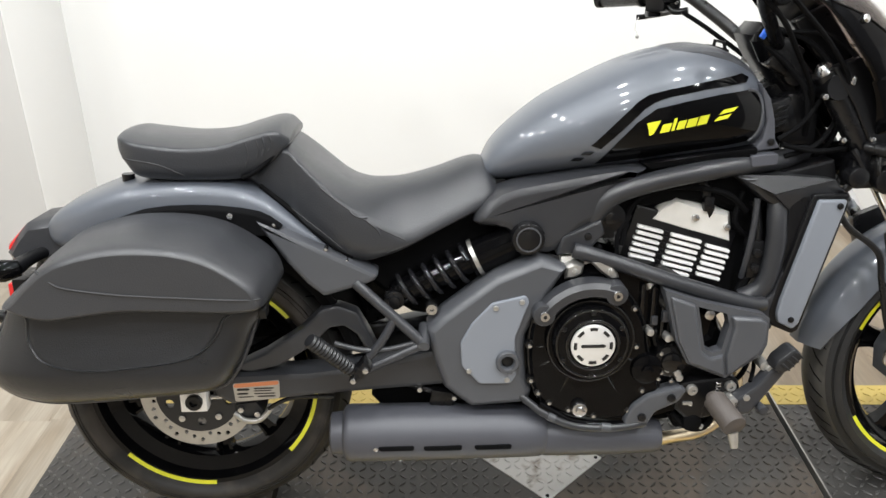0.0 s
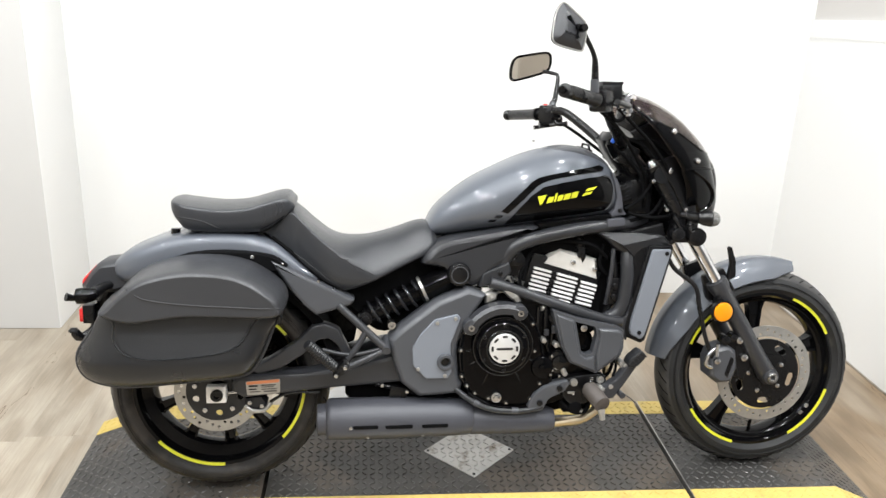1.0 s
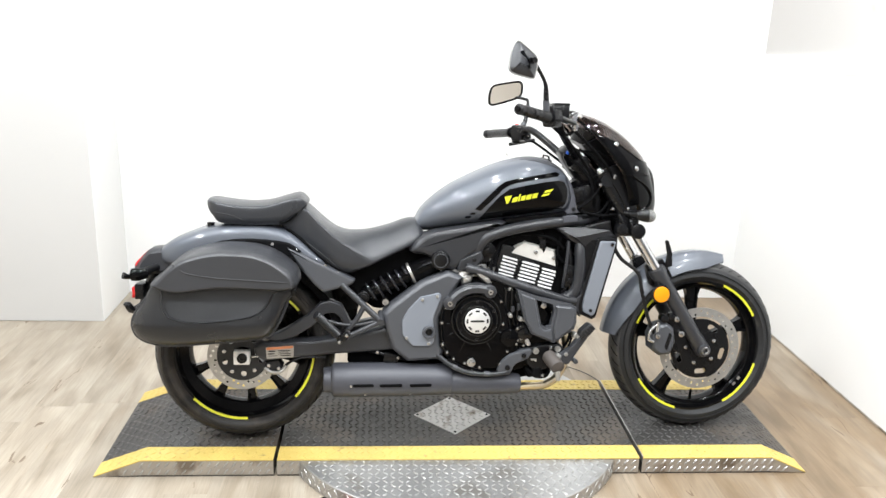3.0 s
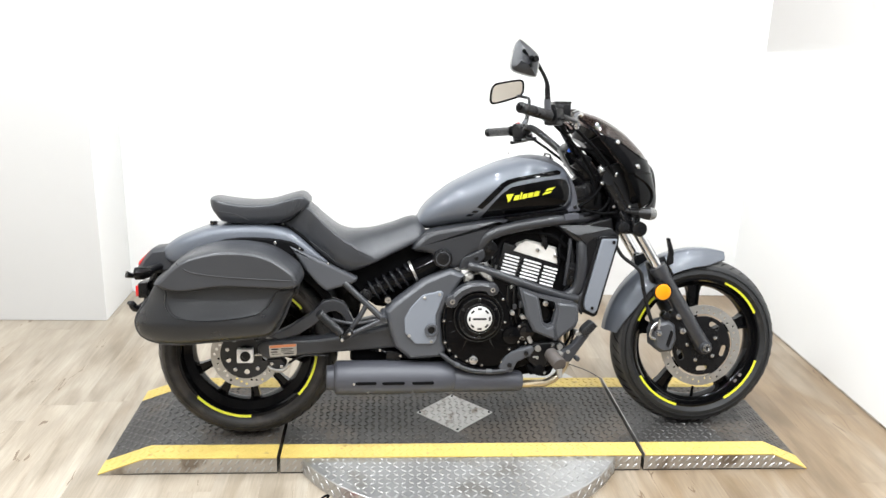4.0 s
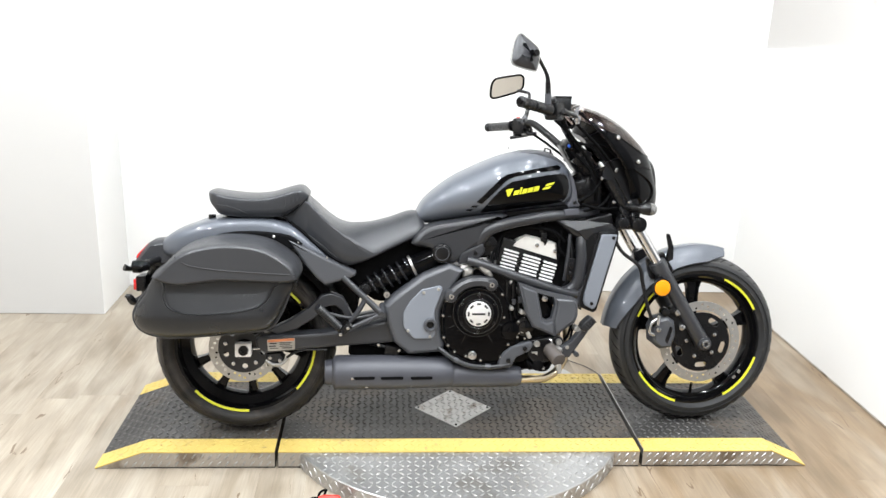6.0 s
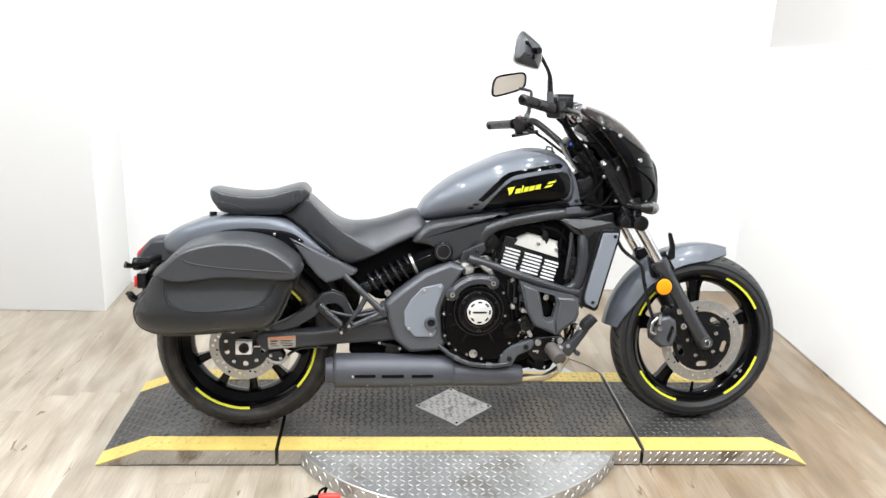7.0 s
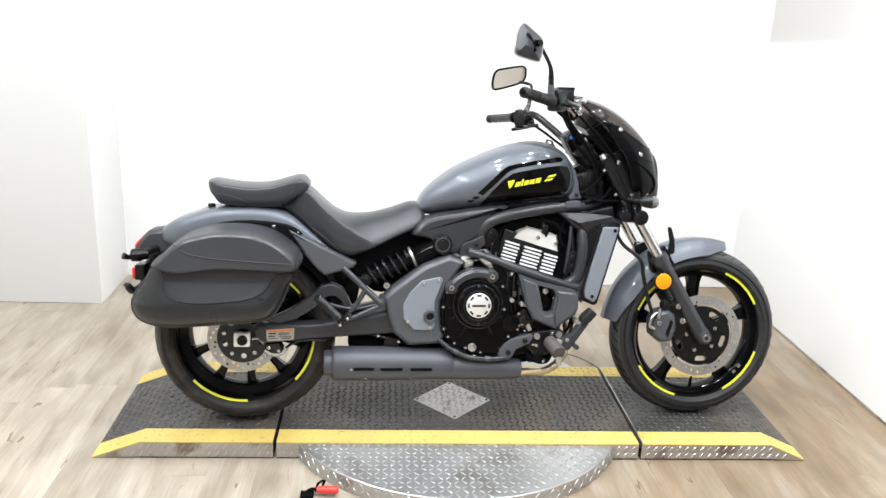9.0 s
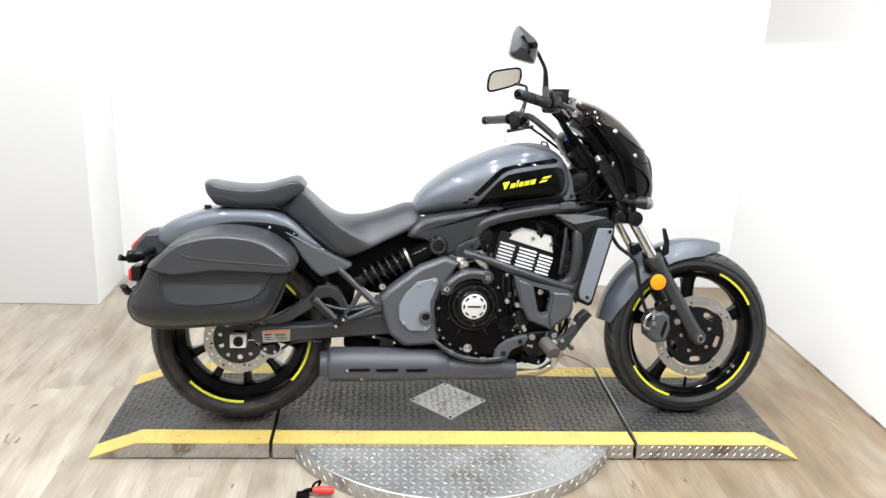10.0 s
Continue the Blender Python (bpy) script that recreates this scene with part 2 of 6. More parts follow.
    nt.links.new(patch.outputs["Fac"], total.inputs[0])
    nt.links.new(toward.outputs["Result"], total.inputs[1])
    dim_brown = nt.nodes.new("ShaderNodeMapRange")
    dim_brown.inputs["From Min"].default_value, dim_brown.inputs["From Max"].default_value = 0.46, 0.86
    nt.links.new(total.outputs[0], dim_brown.inputs["Value"])
    # browning and falloff multiplied over the boards
    worn = nt.nodes.new("ShaderNodeMix")
    worn.data_type, worn.blend_type = "RGBA", "MULTIPLY"
    worn.inputs["B"].default_value = (0.63, 0.525, 0.41, 1)
    nt.links.new(dim_brown.outputs["Result"], worn.inputs["Factor"])
    nt.links.new(crack_mix.outputs["Result"], worn.inputs["A"])
    nt.links.new(worn.outputs["Result"], b.inputs["Base Color"])
    rough = nt.nodes.new("ShaderNodeMapRange")
    rough.inputs["To Min"].default_value, rough.inputs["To Max"].default_value = 0.28, 0.46
    nt.links.new(grain.outputs["Fac"], rough.inputs["Value"])
    nt.links.new(rough.outputs["Result"], b.inputs["Roughness"])
    bn = nt.nodes.new("ShaderNodeBump")
    bn.inputs["Strength"].default_value, bn.inputs["Distance"].default_value = 0.12, 0.001
    nt.links.new(fibre.outputs["Fac"], bn.inputs["Height"])
    nt.links.new(bn.outputs["Normal"], b.inputs["Normal"])
    return m


OAK = plank_material()


# ---- mesh building ----
def join(*geos):
    verts, faces = [], []
    for v, f in geos:
        k = len(verts)
        verts += [tuple(p) for p in v]
        faces += [tuple(i + k for i in q) for q in f]
    return verts, faces


def moved(geo, m):
    return [tuple(m @ Vector(v)) for v in geo[0]], geo[1]


def flipped(geo):
    """The same shape on the other side of the bike."""
    return [(x, -y, z) for x, y, z in geo[0]], [tuple(reversed(f)) for f in geo[1]]


def both(geo):
    return [geo, flipped(geo)]


def several(*geos):
    return list(geos)


def part(name, geo, material, parent=None, label="", smooth=40, fix=True):
    if isinstance(geo, list):
        return [part(name, g, material, parent, label, smooth, fix) for g in geo][-1]
    mesh = bpy.data.meshes.new(name)
    mesh.from_pydata([tuple(v) for v in geo[0]], [], geo[1])
    if fix:
        bm = bmesh.new()
        bm.from_mesh(mesh)
        bmesh.ops.recalc_face_normals(bm, faces=bm.faces)
        bm.to_mesh(mesh)
        bm.free()
    mesh.materials.append(material)
    if smooth:
        mesh.polygons.foreach_set("use_smooth", [True] * len(mesh.polygons))
        mesh.set_sharp_from_angle(angle=radians(smooth))
    ob = new(name, mesh)
    ob.parent = parent
    return tagged(ob, label) if label else ob


def of_bmesh(bm):
    bm.verts.index_update()
    geo = [tuple(v.co) for v in bm.verts], [tuple(v.index for v in f.verts) for f in bm.faces]
    bm.free()
    return geo


def spline(pts, n=4, closed=False):
    """Points of a smooth line through pts, n to each stretch."""
    p, out = [np.array(q, float) for q in pts], []
    count = len(p) if closed else len(p) - 1
    for i in range(count):
        a, b, c, d = (p[(i + k) % len(p)] if closed else p[min(max(i + k, 0), len(p) - 1)] for k in (-1, 0, 1, 2))
        for k in range(n):
            t = k / n
            out.append(0.5 * (2 * b + (c - a) * t + (2 * a - 5 * b + 4 * c - d) * t * t + (3 * b - a - 3 * c + d) * t ** 3))
    return out if closed else out + [p[-1]]


def skin(rings, closed=True, caps=True):
    n = len(rings[0])
    verts = [tuple(v) for r in rings for v in r]
    faces = []
    for i in range(len(rings) - 1):
        for j in range(n if closed else n - 1):
            k = (j + 1) % n
            faces.append((i * n + j, i * n + k, (i + 1) * n + k, (i + 1) * n + j))
    if caps and closed:
        faces += [tuple(reversed(range(n))), tuple(range((len(rings) - 1) * n, len(rings) * n))]
    return verts, faces


def tube(pts, r, n=12, bend=0):
    """A round bar along pts; r is one radius or one for each point; bend: points to each stretch of a smooth line."""
    rr = list(r) if isinstance(r, (list, tuple)) else [r] * len(pts)
    if bend:
        full = spline([(*p, q) for p, q in zip(pts, rr)], bend)
        pts, rr = [q[:3] for q in full], [float(q[3]) for q in full]
    p = [Vector(q) for q in pts]
    rings, side = [], None
    for i, c in enumerate(p):
        d = (p[min(i + 1, len(p) - 1)] - p[max(i - 1, 0)]).normalized()
        side = d.orthogonal().normalized() if side is None else (side - d * side.dot(d)).normalized()
        up = d.cross(side)
        rings.append([c + rr[i] * (math.cos(a) * side + math.sin(a) * up) for a in np.linspace(0, 2 * math.pi, n, endpoint=False)])
    return skin(rings)


def lathe(profile, cx=0.0, cz=0.0, n=48, a0=0.0, a1=360.0):
    """Turns a closed profile of (radius, y) round the line through (cx, cz) along y."""
    whole = a1 - a0 >= 360
    angles = np.radians(np.linspace(a0, a1, n, endpoint=not whole))
    rings = [[(cx + r * math.cos(a), y, cz + r * math.sin(a)) for r, y in profile] for a in angles]
    if whole:
        rings.append(rings[0])
    return skin(rings, True, not whole)


def knob(x, y0, y1, z, r, n=24, edge=0.15):
    """A round piece along y with a softened outer edge at y1."""
    e = edge * r * (1 if y1 < y0 else -1)
    return lathe([(0.0001, y0), (r, y0), (r, y1 + e), (r * (1 - edge * 0.3), y1 + e * 0.3), (r * (1 - edge), y1), (0.0001, y1)], x, z, n)


def block(x, y, z, sx, sy, sz, bevel=0.003, turn=None):
    bm = bmesh.new()
    bmesh.ops.create_cube(bm, size=1)
    bmesh.ops.scale(bm, vec=(sx, sy, sz), verts=bm.verts)
    if bevel:
        bmesh.ops.bevel(bm, geom=bm.edges[:], offset=bevel, segments=2, affect="EDGES", profile=0.6)
    geo = of_bmesh(bm)
    m = Matrix.Translation((x, y, z))
    return moved(geo, m @ turn if turn else m)


def inset(loop, d):
    """A closed line of (x, z), counter-clockwise, moved inwards by d; runs that would fold over are drawn together."""
    p = np.array(loop, float)
    e = np.roll(p, -1, 0) - p
    e /= np.maximum(np.linalg.norm(e, axis=1), 1e-9)[:, None]
    n = np.stack([-e[:, 1], e[:, 0]], 1)
    m = np.roll(n, 1, 0)
    q = p + d * (n + m) / np.maximum(1 + np.sum(n * m, 1), 0.35)[:, None]
    for _ in range(12):
        f = np.roll(q, -1, 0) - q
        bad = np.sum(f * e, 1) < 0
        if not bad.any():
            break
        mid = (q + np.roll(q, -1, 0)) / 2
        for i in np.nonzero(bad)[0]:
            q[i] = mid[i]
            q[(i + 1) % len(q)] = mid[i]
    return q


def ccw(loop):
    p = np.array(loop, float)
    area = np.sum(p[:, 0] * np.roll(p[:, 1], -1) - np.roll(p[:, 0], -1) * p[:, 1])
    return p if area > 0 else p[::-1]


def cushion(outline, layers, smooth=4, strips=False):
    """A padded or moulded piece: its outline in x and z, and layers of (y, how far the outline is drawn in)."""
    loop = ccw(outline)
    if smooth:
        loop = ccw(np.array(spline(loop, smooth, True)))
    else:
        loop = ccw(np.array([q for a, b in zip(loop, np.roll(loop, -1, 0)) for q in (a + (b - a) * min(0.3, 0.003 / max(1e-6, np.linalg.norm(b - a))), b - (b - a) * min(0.3, 0.003 / max(1e-6, np.linalg.norm(b - a))))]))
    layers = list(layers) + [(layers[-1][0], layers[-1][1] + 0.0008)]
    if strips:
        loop = np.roll(loop, -int(np.argmin(loop[:, 0])), 0)
    verts, faces = skin([[(x, y, z) for x, z in inset(loop, d)] for y, d in layers])
    if strips:
        n = len(loop)
        k = len(verts) - n
        faces[-1:] = [(k + i, k + i + 1, k + n - 1 - i, k + (n - i) % n) for i in range((n - 1) // 2)]
    return verts, faces


def dome(outline, layers):
    """A bulging piece: its outline in x and z, smoothed, and layers of (y, size of the outline)."""
    loop = np.array(spline(ccw(outline), 5, True))
    mid = (loop.min(0) + loop.max(0)) / 2
    return skin([[(x, y, z) for x, z in mid + (loop - mid) * s] for y, s in layers])


def slab(outline, y0, y1, edge=0.004, smooth=0):
    """A moulded plate between y0 (inside) and y1 (outside), its outer edge rounded off."""
    s = 1 if y1 < y0 else -1
    return cushion(outline, [(y0, 0), (y1 + s * edge, 0), (y1 + s * edge * 0.3, edge * 0.3), (y1, edge)], smooth)


def pierced(outline, holes, y0, y1):
    """A flat plate with holes through it."""
    bm = bmesh.new()
    edges = []
    for loop in [outline] + holes:
        vs = [bm.verts.new((x, y0, z)) for x, z in loop]
        edges += [bm.edges.new((a, b)) for a, b in zip(vs, vs[1:] + vs[:1])]
    bmesh.ops.triangle_fill(bm, use_beauty=True, use_dissolve=False, edges=edges)
    got = bmesh.ops.extrude_face_region(bm, geom=bm.faces[:])
    bmesh.ops.translate(bm, vec=(0, y1 - y0, 0), verts=[v for v in got["geom"] if isinstance(v, bmesh.types.BMVert)])
    return of_bmesh(bm)


def ring(cx, cz, r, n=32, a0=0.0):
    return [(cx + r * math.cos(a), cz + r * math.sin(a)) for a in np.linspace(a0, a0 + 2 * math.pi, n, endpoint=False)]


class Hull:
    """A rounded body along x: stations of x, lowest z, highest z, half width, squareness."""

    def __init__(self, stations, y=0.0):
        self.s, self.y0 = np.array(stations, float), y
        self.fine = np.array(spline(self.s, 6))

    def at(self, x):
        return [np.interp(x, self.fine[:, 0], self.fine[:, k]) for k in (1, 2, 3, 4)]

    def geo(self, n=32):
        rings = []
        for x, lo, hi, w, p in self.fine:
            c, h = (lo + hi) / 2, (hi - lo) / 2
            row = []
            for a in np.linspace(0, 2 * math.pi, n, endpoint=False):
                u, v = math.cos(a), math.sin(a)
                row.append((x, self.y0 + w * math.copysign(abs(u) ** (2 / p), u), c + h * math.copysign(abs(v) ** (2 / p), v)))
            rings.append(row)
        return skin(rings)

    def side(self, x, z):
        lo, hi, w, p = self.at(x)
        u = min(1.0, abs(z - (lo + hi) / 2) / max((hi - lo) / 2, 1e-6))
        return self.y0 - w * max(0.0, 1 - u ** p) ** (1 / p)

    def decal(self, outline, lift=0.0015, step=0.012):
        """A thin piece with that outline in x and z, lying on the hull's right side."""
        bm = bmesh.new()
        bm.faces.new([bm.verts.new((x, 0, z)) for x, z in ccw(outline)])
        xs, zs = [q[0] for q in outline], [q[1] for q in outline]
        for lo, hi, axis in ((min(xs), max(xs), (1, 0, 0)), (min(zs), max(zs), (0, 0, 1))):
            for k in np.arange(lo + step, hi, step):
                bmesh.ops.bisect_plane(bm, geom=bm.verts[:] + bm.edges[:] + bm.faces[:], dist=1e-6, plane_co=Vector(axis) * float(k), plane_no=axis)
        for v in bm.verts:
            v.co.y = self.side(v.co.x, v.co.z) - lift
        return of_bmesh(bm)


def studs(spots, y0, y1, r):
    return [knob(x, y0, y1, z, r, 10, 0.3) for x, z in spots]


# ---- the room ----
def quad_wall(name, x0, x1, y0, y1, z0, z1, material, label):
    ob = part(name, block((x0 + x1) / 2, (y0 + y1) / 2, (z0 + z1) / 2, x1 - x0, y1 - y0, z1 - z0, 0.004), material, None, label)
    return tagged(ob, category="wall", kind="structure")


quad_wall("wall_back", -1.64, 1.95, 1.76, 1.9, 0, 2.9, WALL, "plain white painted back wall behind the motorcycle")
quad_wall("wall_pillar", -4.2, -1.642, 1.35, 1.9, 0, 2.9, SHADED_WHITE, "white boxed-out wall corner, shade in its greyer colour, standing forward of the back wall")

# pillar's side as a separate piece: brighter light comes from its lighter colour
quad_wall("wall_return", -1.70, -1.639, 1.354, 1.764, 0, 2.9, WALL, "white return beside the boxed-out corner, its brighter light put into the colour")


def sloped_panel(x0, x1, y0, y1, low, high):
    """A board between two slanting lines: low and high give its lower and upper edge at y1 (far) and y0 (near)."""
    return skin([[(x, y1, low[0]), (x, y0, low[1]), (x, y0, high[1]), (x, y1, high[0])] for x in (x0, x1)])


side = part("wall_right", sloped_panel(1.612, 1.70, -0.6, 1.76, (0, 0), (1.322, 1.448)), WALL, None, "white lower side wall panel with a ledge on top", 0)
tagged(side, category="wall", kind="structure")
part("ledge_cap", sloped_panel(1.6095, 1.69, -0.6, 1.758, (1.245, 1.371), (1.325, 1.451)), WALL, side, "white capping board")
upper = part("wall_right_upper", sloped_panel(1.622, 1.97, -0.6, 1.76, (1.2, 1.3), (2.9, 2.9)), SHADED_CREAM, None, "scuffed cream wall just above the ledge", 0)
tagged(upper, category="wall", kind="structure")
# out of view: darker than the side wall, added to darken the cowl's reflections
quad_wall("wall_right_far", 1.70, 1.97, -4.6, -0.6, 0, 2.9, DARK_WALL, "unseen plain grey wall, added to keep gloss reflections dark")
quad_wall("wall_left", -4.2, -4.06, -4.6, 1.35, 0, 2.9, BEIGE, "plain beige side wall")
quad_wall("wall_front", -4.2, 1.97, -4.74, -4.6, 0, 2.9, WARM_WALL, "plain warm grey wall facing the motorcycle")
tagged(part("ceiling", block(-1.12, -1.4, 2.96, 6.4, 6.8, 0.1, 0), CEILING, None, "plain grey ceiling", 0), category="ceiling", kind="structure")

floor = part("floor", block(-1.12, -1.4, -0.06, 6.4, 6.8, 0.1, 0), OAK, None, "pale oak plank floor with long boards", 0)
tagged(floor, category="floor", kind="structure")


# ---- the tread-plate display platform ----
def treads(u0, u1, v0, v1, place, pitch=0.0238, length=0.0222, width=0.006, high=0.0024, keep=None, slants=(44, 136)):
    """Raised lozenges of tread plate over a patch of (u, v); place(u, v, h) gives the point in the world."""
    verts, faces = [], []
    rows = int(round((v1 - v0) / pitch))
    cols = int(round((u1 - u0) / pitch))
    for i in range(cols):
        for j in range(rows):
            u, v = u0 + (i + 0.5) * (u1 - u0) / cols, v0 + (j + 0.5) * (v1 - v0) / rows
            if keep and not keep(u, v):
                continue
            a = radians(slants[(i + j) % 2])
            c, s = math.cos(a), math.sin(a)
            k = len(verts)
            for f, h in ((1.0, 0.0), (0.62, high)):
                for p, q in ((length / 2, 0), (length * 0.22, width / 2), (-length * 0.22, width / 2), (-length / 2, 0), (-length * 0.22, -width / 2), (length * 0.22, -width / 2)):
                    p, q = p * f, q * f
                    verts.append(place(u + p * c - q * s, v + p * s + q * c, h))
            faces += [tuple(range(k + 6, k + 12))] + [(k + m, k + (m + 1) % 6, k + 6 + (m + 1) % 6, k + 6 + m) for m in range(6)]
    return verts, faces


DEEP, HIGH, EDGE = 0.595, 0.061, 0.083


def platform_section(name, x0, x1, slope0, slope1, label, cut=None, worn_seam=False, plates=(DECK, DECK_BAR)):
    """One piece of the platform from x0 to x1; slope0 and slope1: where its ends begin to fall to the floor."""
    base = new(name)
    base.location = ((x0 + x1) / 2, DEEP / 2, 0)
    ox, oy = (x0 + x1) / 2, DEEP / 2

    def height(x):
        if x < slope0:
            return 0.004 + (HIGH - 0.004) * (x - x0) / (slope0 - x0)
        if x > slope1:
            return 0.004 + (HIGH - 0.004) * (x1 - x) / (x1 - slope1)
        return HIGH

    xs = sorted({x0, slope0, slope1, x1})

    def sheet(y0, y1, lift, low):
        rings = [[(x - ox, y0 - oy, 0.0 if low else height(x) - 0.003), (x - ox, y0 - oy, height(x) + lift), (x - ox, y1 - oy, height(x) + lift),
                  (x - ox, y1 - oy, 0.0 if low else height(x) - 0.003)] for x in xs]
        return skin(rings)

    def top(u, v, h):
        return (u - ox, v - oy, height(u) + 0.0005 + h)

    part("deck", sheet(0.0035, DEEP - 0.0035, 0, True), plates[0], base, "black tread plate", 0)
    outside = (lambda u, v: not cut(u, v)) if cut else None
    tagged(part("deck_tread", treads(x0 + 0.006, x1 - 0.006, EDGE, DEEP - EDGE, top, keep=outside), plates[1], base, "", 0, False), kind="stuff")
    for y0, y1 in ((0.0, EDGE), (DEEP - EDGE, DEEP)):
        edge = part("yellow_edge", sheet(y0, y1, 0.0012, False), DECK_PAINT, base, "worn yellow safety paint", 0)
        lifted = lambda u, v, h: (u - ox, v - oy, height(u) + 0.0015 + h * 0.8)
        tagged(part("edge_tread", treads(x0 + 0.006, x1 - 0.006, y0 + 0.003, y1 - 0.003, lifted), DECK_PAINT, edge, "", 0, False), kind="stuff")
    # face stops short of the floor; black deck behind stands in for a shadow line
    face = [(x - ox, 0.0015 - oy, min(0.006, height(x) - 0.0035)) for x in xs] + [(x - ox, 0.0015 - oy, height(x) - 0.003) for x in reversed(xs)]
    back = [(x, y + 0.004, z) for x, y, z in face]
    n = len(face)
    plate = (face + back, [tuple(range(n)), tuple(reversed(range(n, 2 * n)))] + [(i, (i + 1) % n, n + (i + 1) % n, n + i) for i in range(n)])
    if worn_seam:
        part("seam_edge", skin([[(x - ox, y - oy, HIGH + lift) for x, lift in ((x0 - 0.0005, -0.02), (x0 - 0.0005, 0.0022), (x0 + 0.0035, 0.0022), (x0 + 0.0035, -0.02))] for y in (0.002, DEEP - 0.002)]), STEEL, base, "edge worn to bare metal", 0)
    front = part("front_face", plate, FACE, base, "stained bare tread plate", 0)
    on_face = lambda u, v, h: (u - ox, 0.001 - h - oy, v)
    tagged(part("face_tread", treads(x0 + 0.006, x1 - 0.006, 0.004, HIGH - 0.004, on_face, pitch=0.0265, length=0.027, slants=(50, 56), keep=lambda u, v: v < height(u) - 0.014), BAR, front, "", 0, False), kind="stuff")
    return tagged(base, label, "platform", "platform sections")


def in_diamond(u, v, grow=0.0):
    return abs(u + 0.049) / (0.143 + grow) + abs(v - 0.303) / (0.143 + grow) < 1


platform_section("platform_ramp", -1.241, -0.662, -1.087, -0.662, "black tread-plate ramp with yellow edges beside the rear wheel")
platform_section("platform_deck", -0.65, 0.566, -0.65, 0.566, "dirty black tread-plate centre deck, bike's shade in its colour, worn yellow edges", lambda u, v: in_diamond(u, v, 0.012), plates=(DIRTY_SHADE_DECK, DIRTY_SHADE_BAR))
platform_section("platform_ramp", 0.578, 1.158, 0.578, 1.03, "black tread-plate ramp with yellow edges under the front wheel", worn_seam=True)

hatch = new("access_cover")
hatch.location = (-0.049, 0.303, HIGH)
part("plate", slab([(0.143, 0), (0, 0.143), (-0.143, 0), (0, -0.143)], 0, -0.0025, 0.001), COVER, hatch, "bare steel with brown scuffs", 20)
tagged(part("tread", treads(-0.14, 0.14, -0.14, 0.14, lambda u, v, h: (u, -(0.0026 + h), v), keep=lambda u, v: abs(u) + abs(v) < 0.128), COVER, hatch, "", 0, False), kind="stuff")
part("cover_screw", several(*[knob(u, -0.002, -0.0055, v, 0.0045, 10, 0.3) for u, v in ((0.128, 0), (0, 0.128), (-0.128, 0), (0, -0.128))]), SATIN, hatch)
for piece in hatch.children:
    piece.matrix_local = Matrix(((1, 0, 0, 0), (0, 0, 1, 0), (0, -1, 0, 0), (0, 0, 0, 1)))
tagged(hatch, "scuffed diamond-shaped bare steel tread-plate cover let into the deck", "cover")

disc = new("turntable")
disc.location = (-0.05, 0.3, 0)
TURN_R = 0.606
table = lathe([(0.0001, 0.0), (TURN_R, 0.0), (TURN_R, 0.052), (TURN_R - 0.003, 0.055), (0.0001, 0.055)], 0, 0, 128)
part("table", [([(x, z, y) for x, y, z in g[0]], g[1]) for g in (table,)][0], PLATE, disc, "bare tread-plate disc", 30)
flat_top = lambda u, v, h: (u, v, 0.0552 + h)
tagged(part("table_tread", treads(-0.6, 0.6, -0.6, -0.29, flat_top, pitch=0.0245, length=0.0225, keep=lambda u, v: u * u + v * v < 0.594 ** 2), BAR, disc, "", 0, False), kind="stuff")
wrap = lambda u, v, h: ((TURN_R + h) * math.sin(u / TURN_R), -(TURN_R + h) * math.cos(u / TURN_R), v)
tagged(part("rim_tread", treads(-0.66, 0.66, 0.004, 0.05, wrap, pitch=0.0265, length=0.027, slants=(50, 130)), BAR, disc, "", 0, False), kind="stuff")
tagged(disc, "round bare aluminium tread-plate turntable under the deck", "turntable")

latch = new("floor_latch")
latch.location = (-0.472, -0.208, 0.0)
part("grip", tube([(-0.03, 0, 0.022), (-0.012, 0, 0.023), (0.03, -0.002, 0.023), (0.036, -0.002, 0.022)], [0.009, 0.0125, 0.0125, 0.008], 14), RED_CAP, latch, "red plastic grip")
part("lever", join(tube([(-0.07, 0.0, 0.004), (-0.05, 0.01, 0.016), (-0.02, 0.0, 0.022)], 0.006, 8, 3), tube([(-0.035, 0.02, 0.004), (-0.028, 0.022, 0.03), (-0.01, 0.03, 0.036)], 0.004, 8, 3),
                   tube([(-0.02, 0.028, 0.004), (-0.008, 0.032, 0.034)], 0.004, 8)), SOOT, latch, "bent black lever")
part("foot", block(-0.06, -0.002, 0.006, 0.04, 0.03, 0.012, 0.003), SOOT, latch)
tagged(latch, "red-handled black latch on the floor beside the turntable", "latch")

cord = part("floor_cable", tube([(0.50, 0.86, 0.004), (0.515, 0.84, 0.004), (0.56, 0.796, 0.004), (0.589, 0.751, 0.004), (0.61, 0.697, 0.004), (0.615, 0.64, 0.004), (0.60, 0.60, 0.004)], 0.0016, 8, 4), ARM, None, "thin black cable lying on the floor behind the platform")
tagged(cord, category="cable")

joint = part("trim", block(1.6095, 0.58, 0.004, 0.004, 2.36, 0.008, 0.001), FACE, None, "thin darker strip along the foot of the side wall")
tagged(joint, category="trim", kind="structure")

# ---- the motorcycle: x forward, y to its left, z up from where the tyres stand ----
bike = new("motorcycle")
bike.matrix_world = Matrix.Translation((0, 0.21, HIGH + 0.0015)) @ pose(0, 0, 0, 0, 0, 2.4) @ pose(0, 0, 0, -9)
tagged(bike, "slate-grey and black cruiser motorcycle with a black vinyl saddlebag", "motorcycle")
REAR, FRONT, AXLE, RAD = -0.772, 0.812, 0.303, 0.305


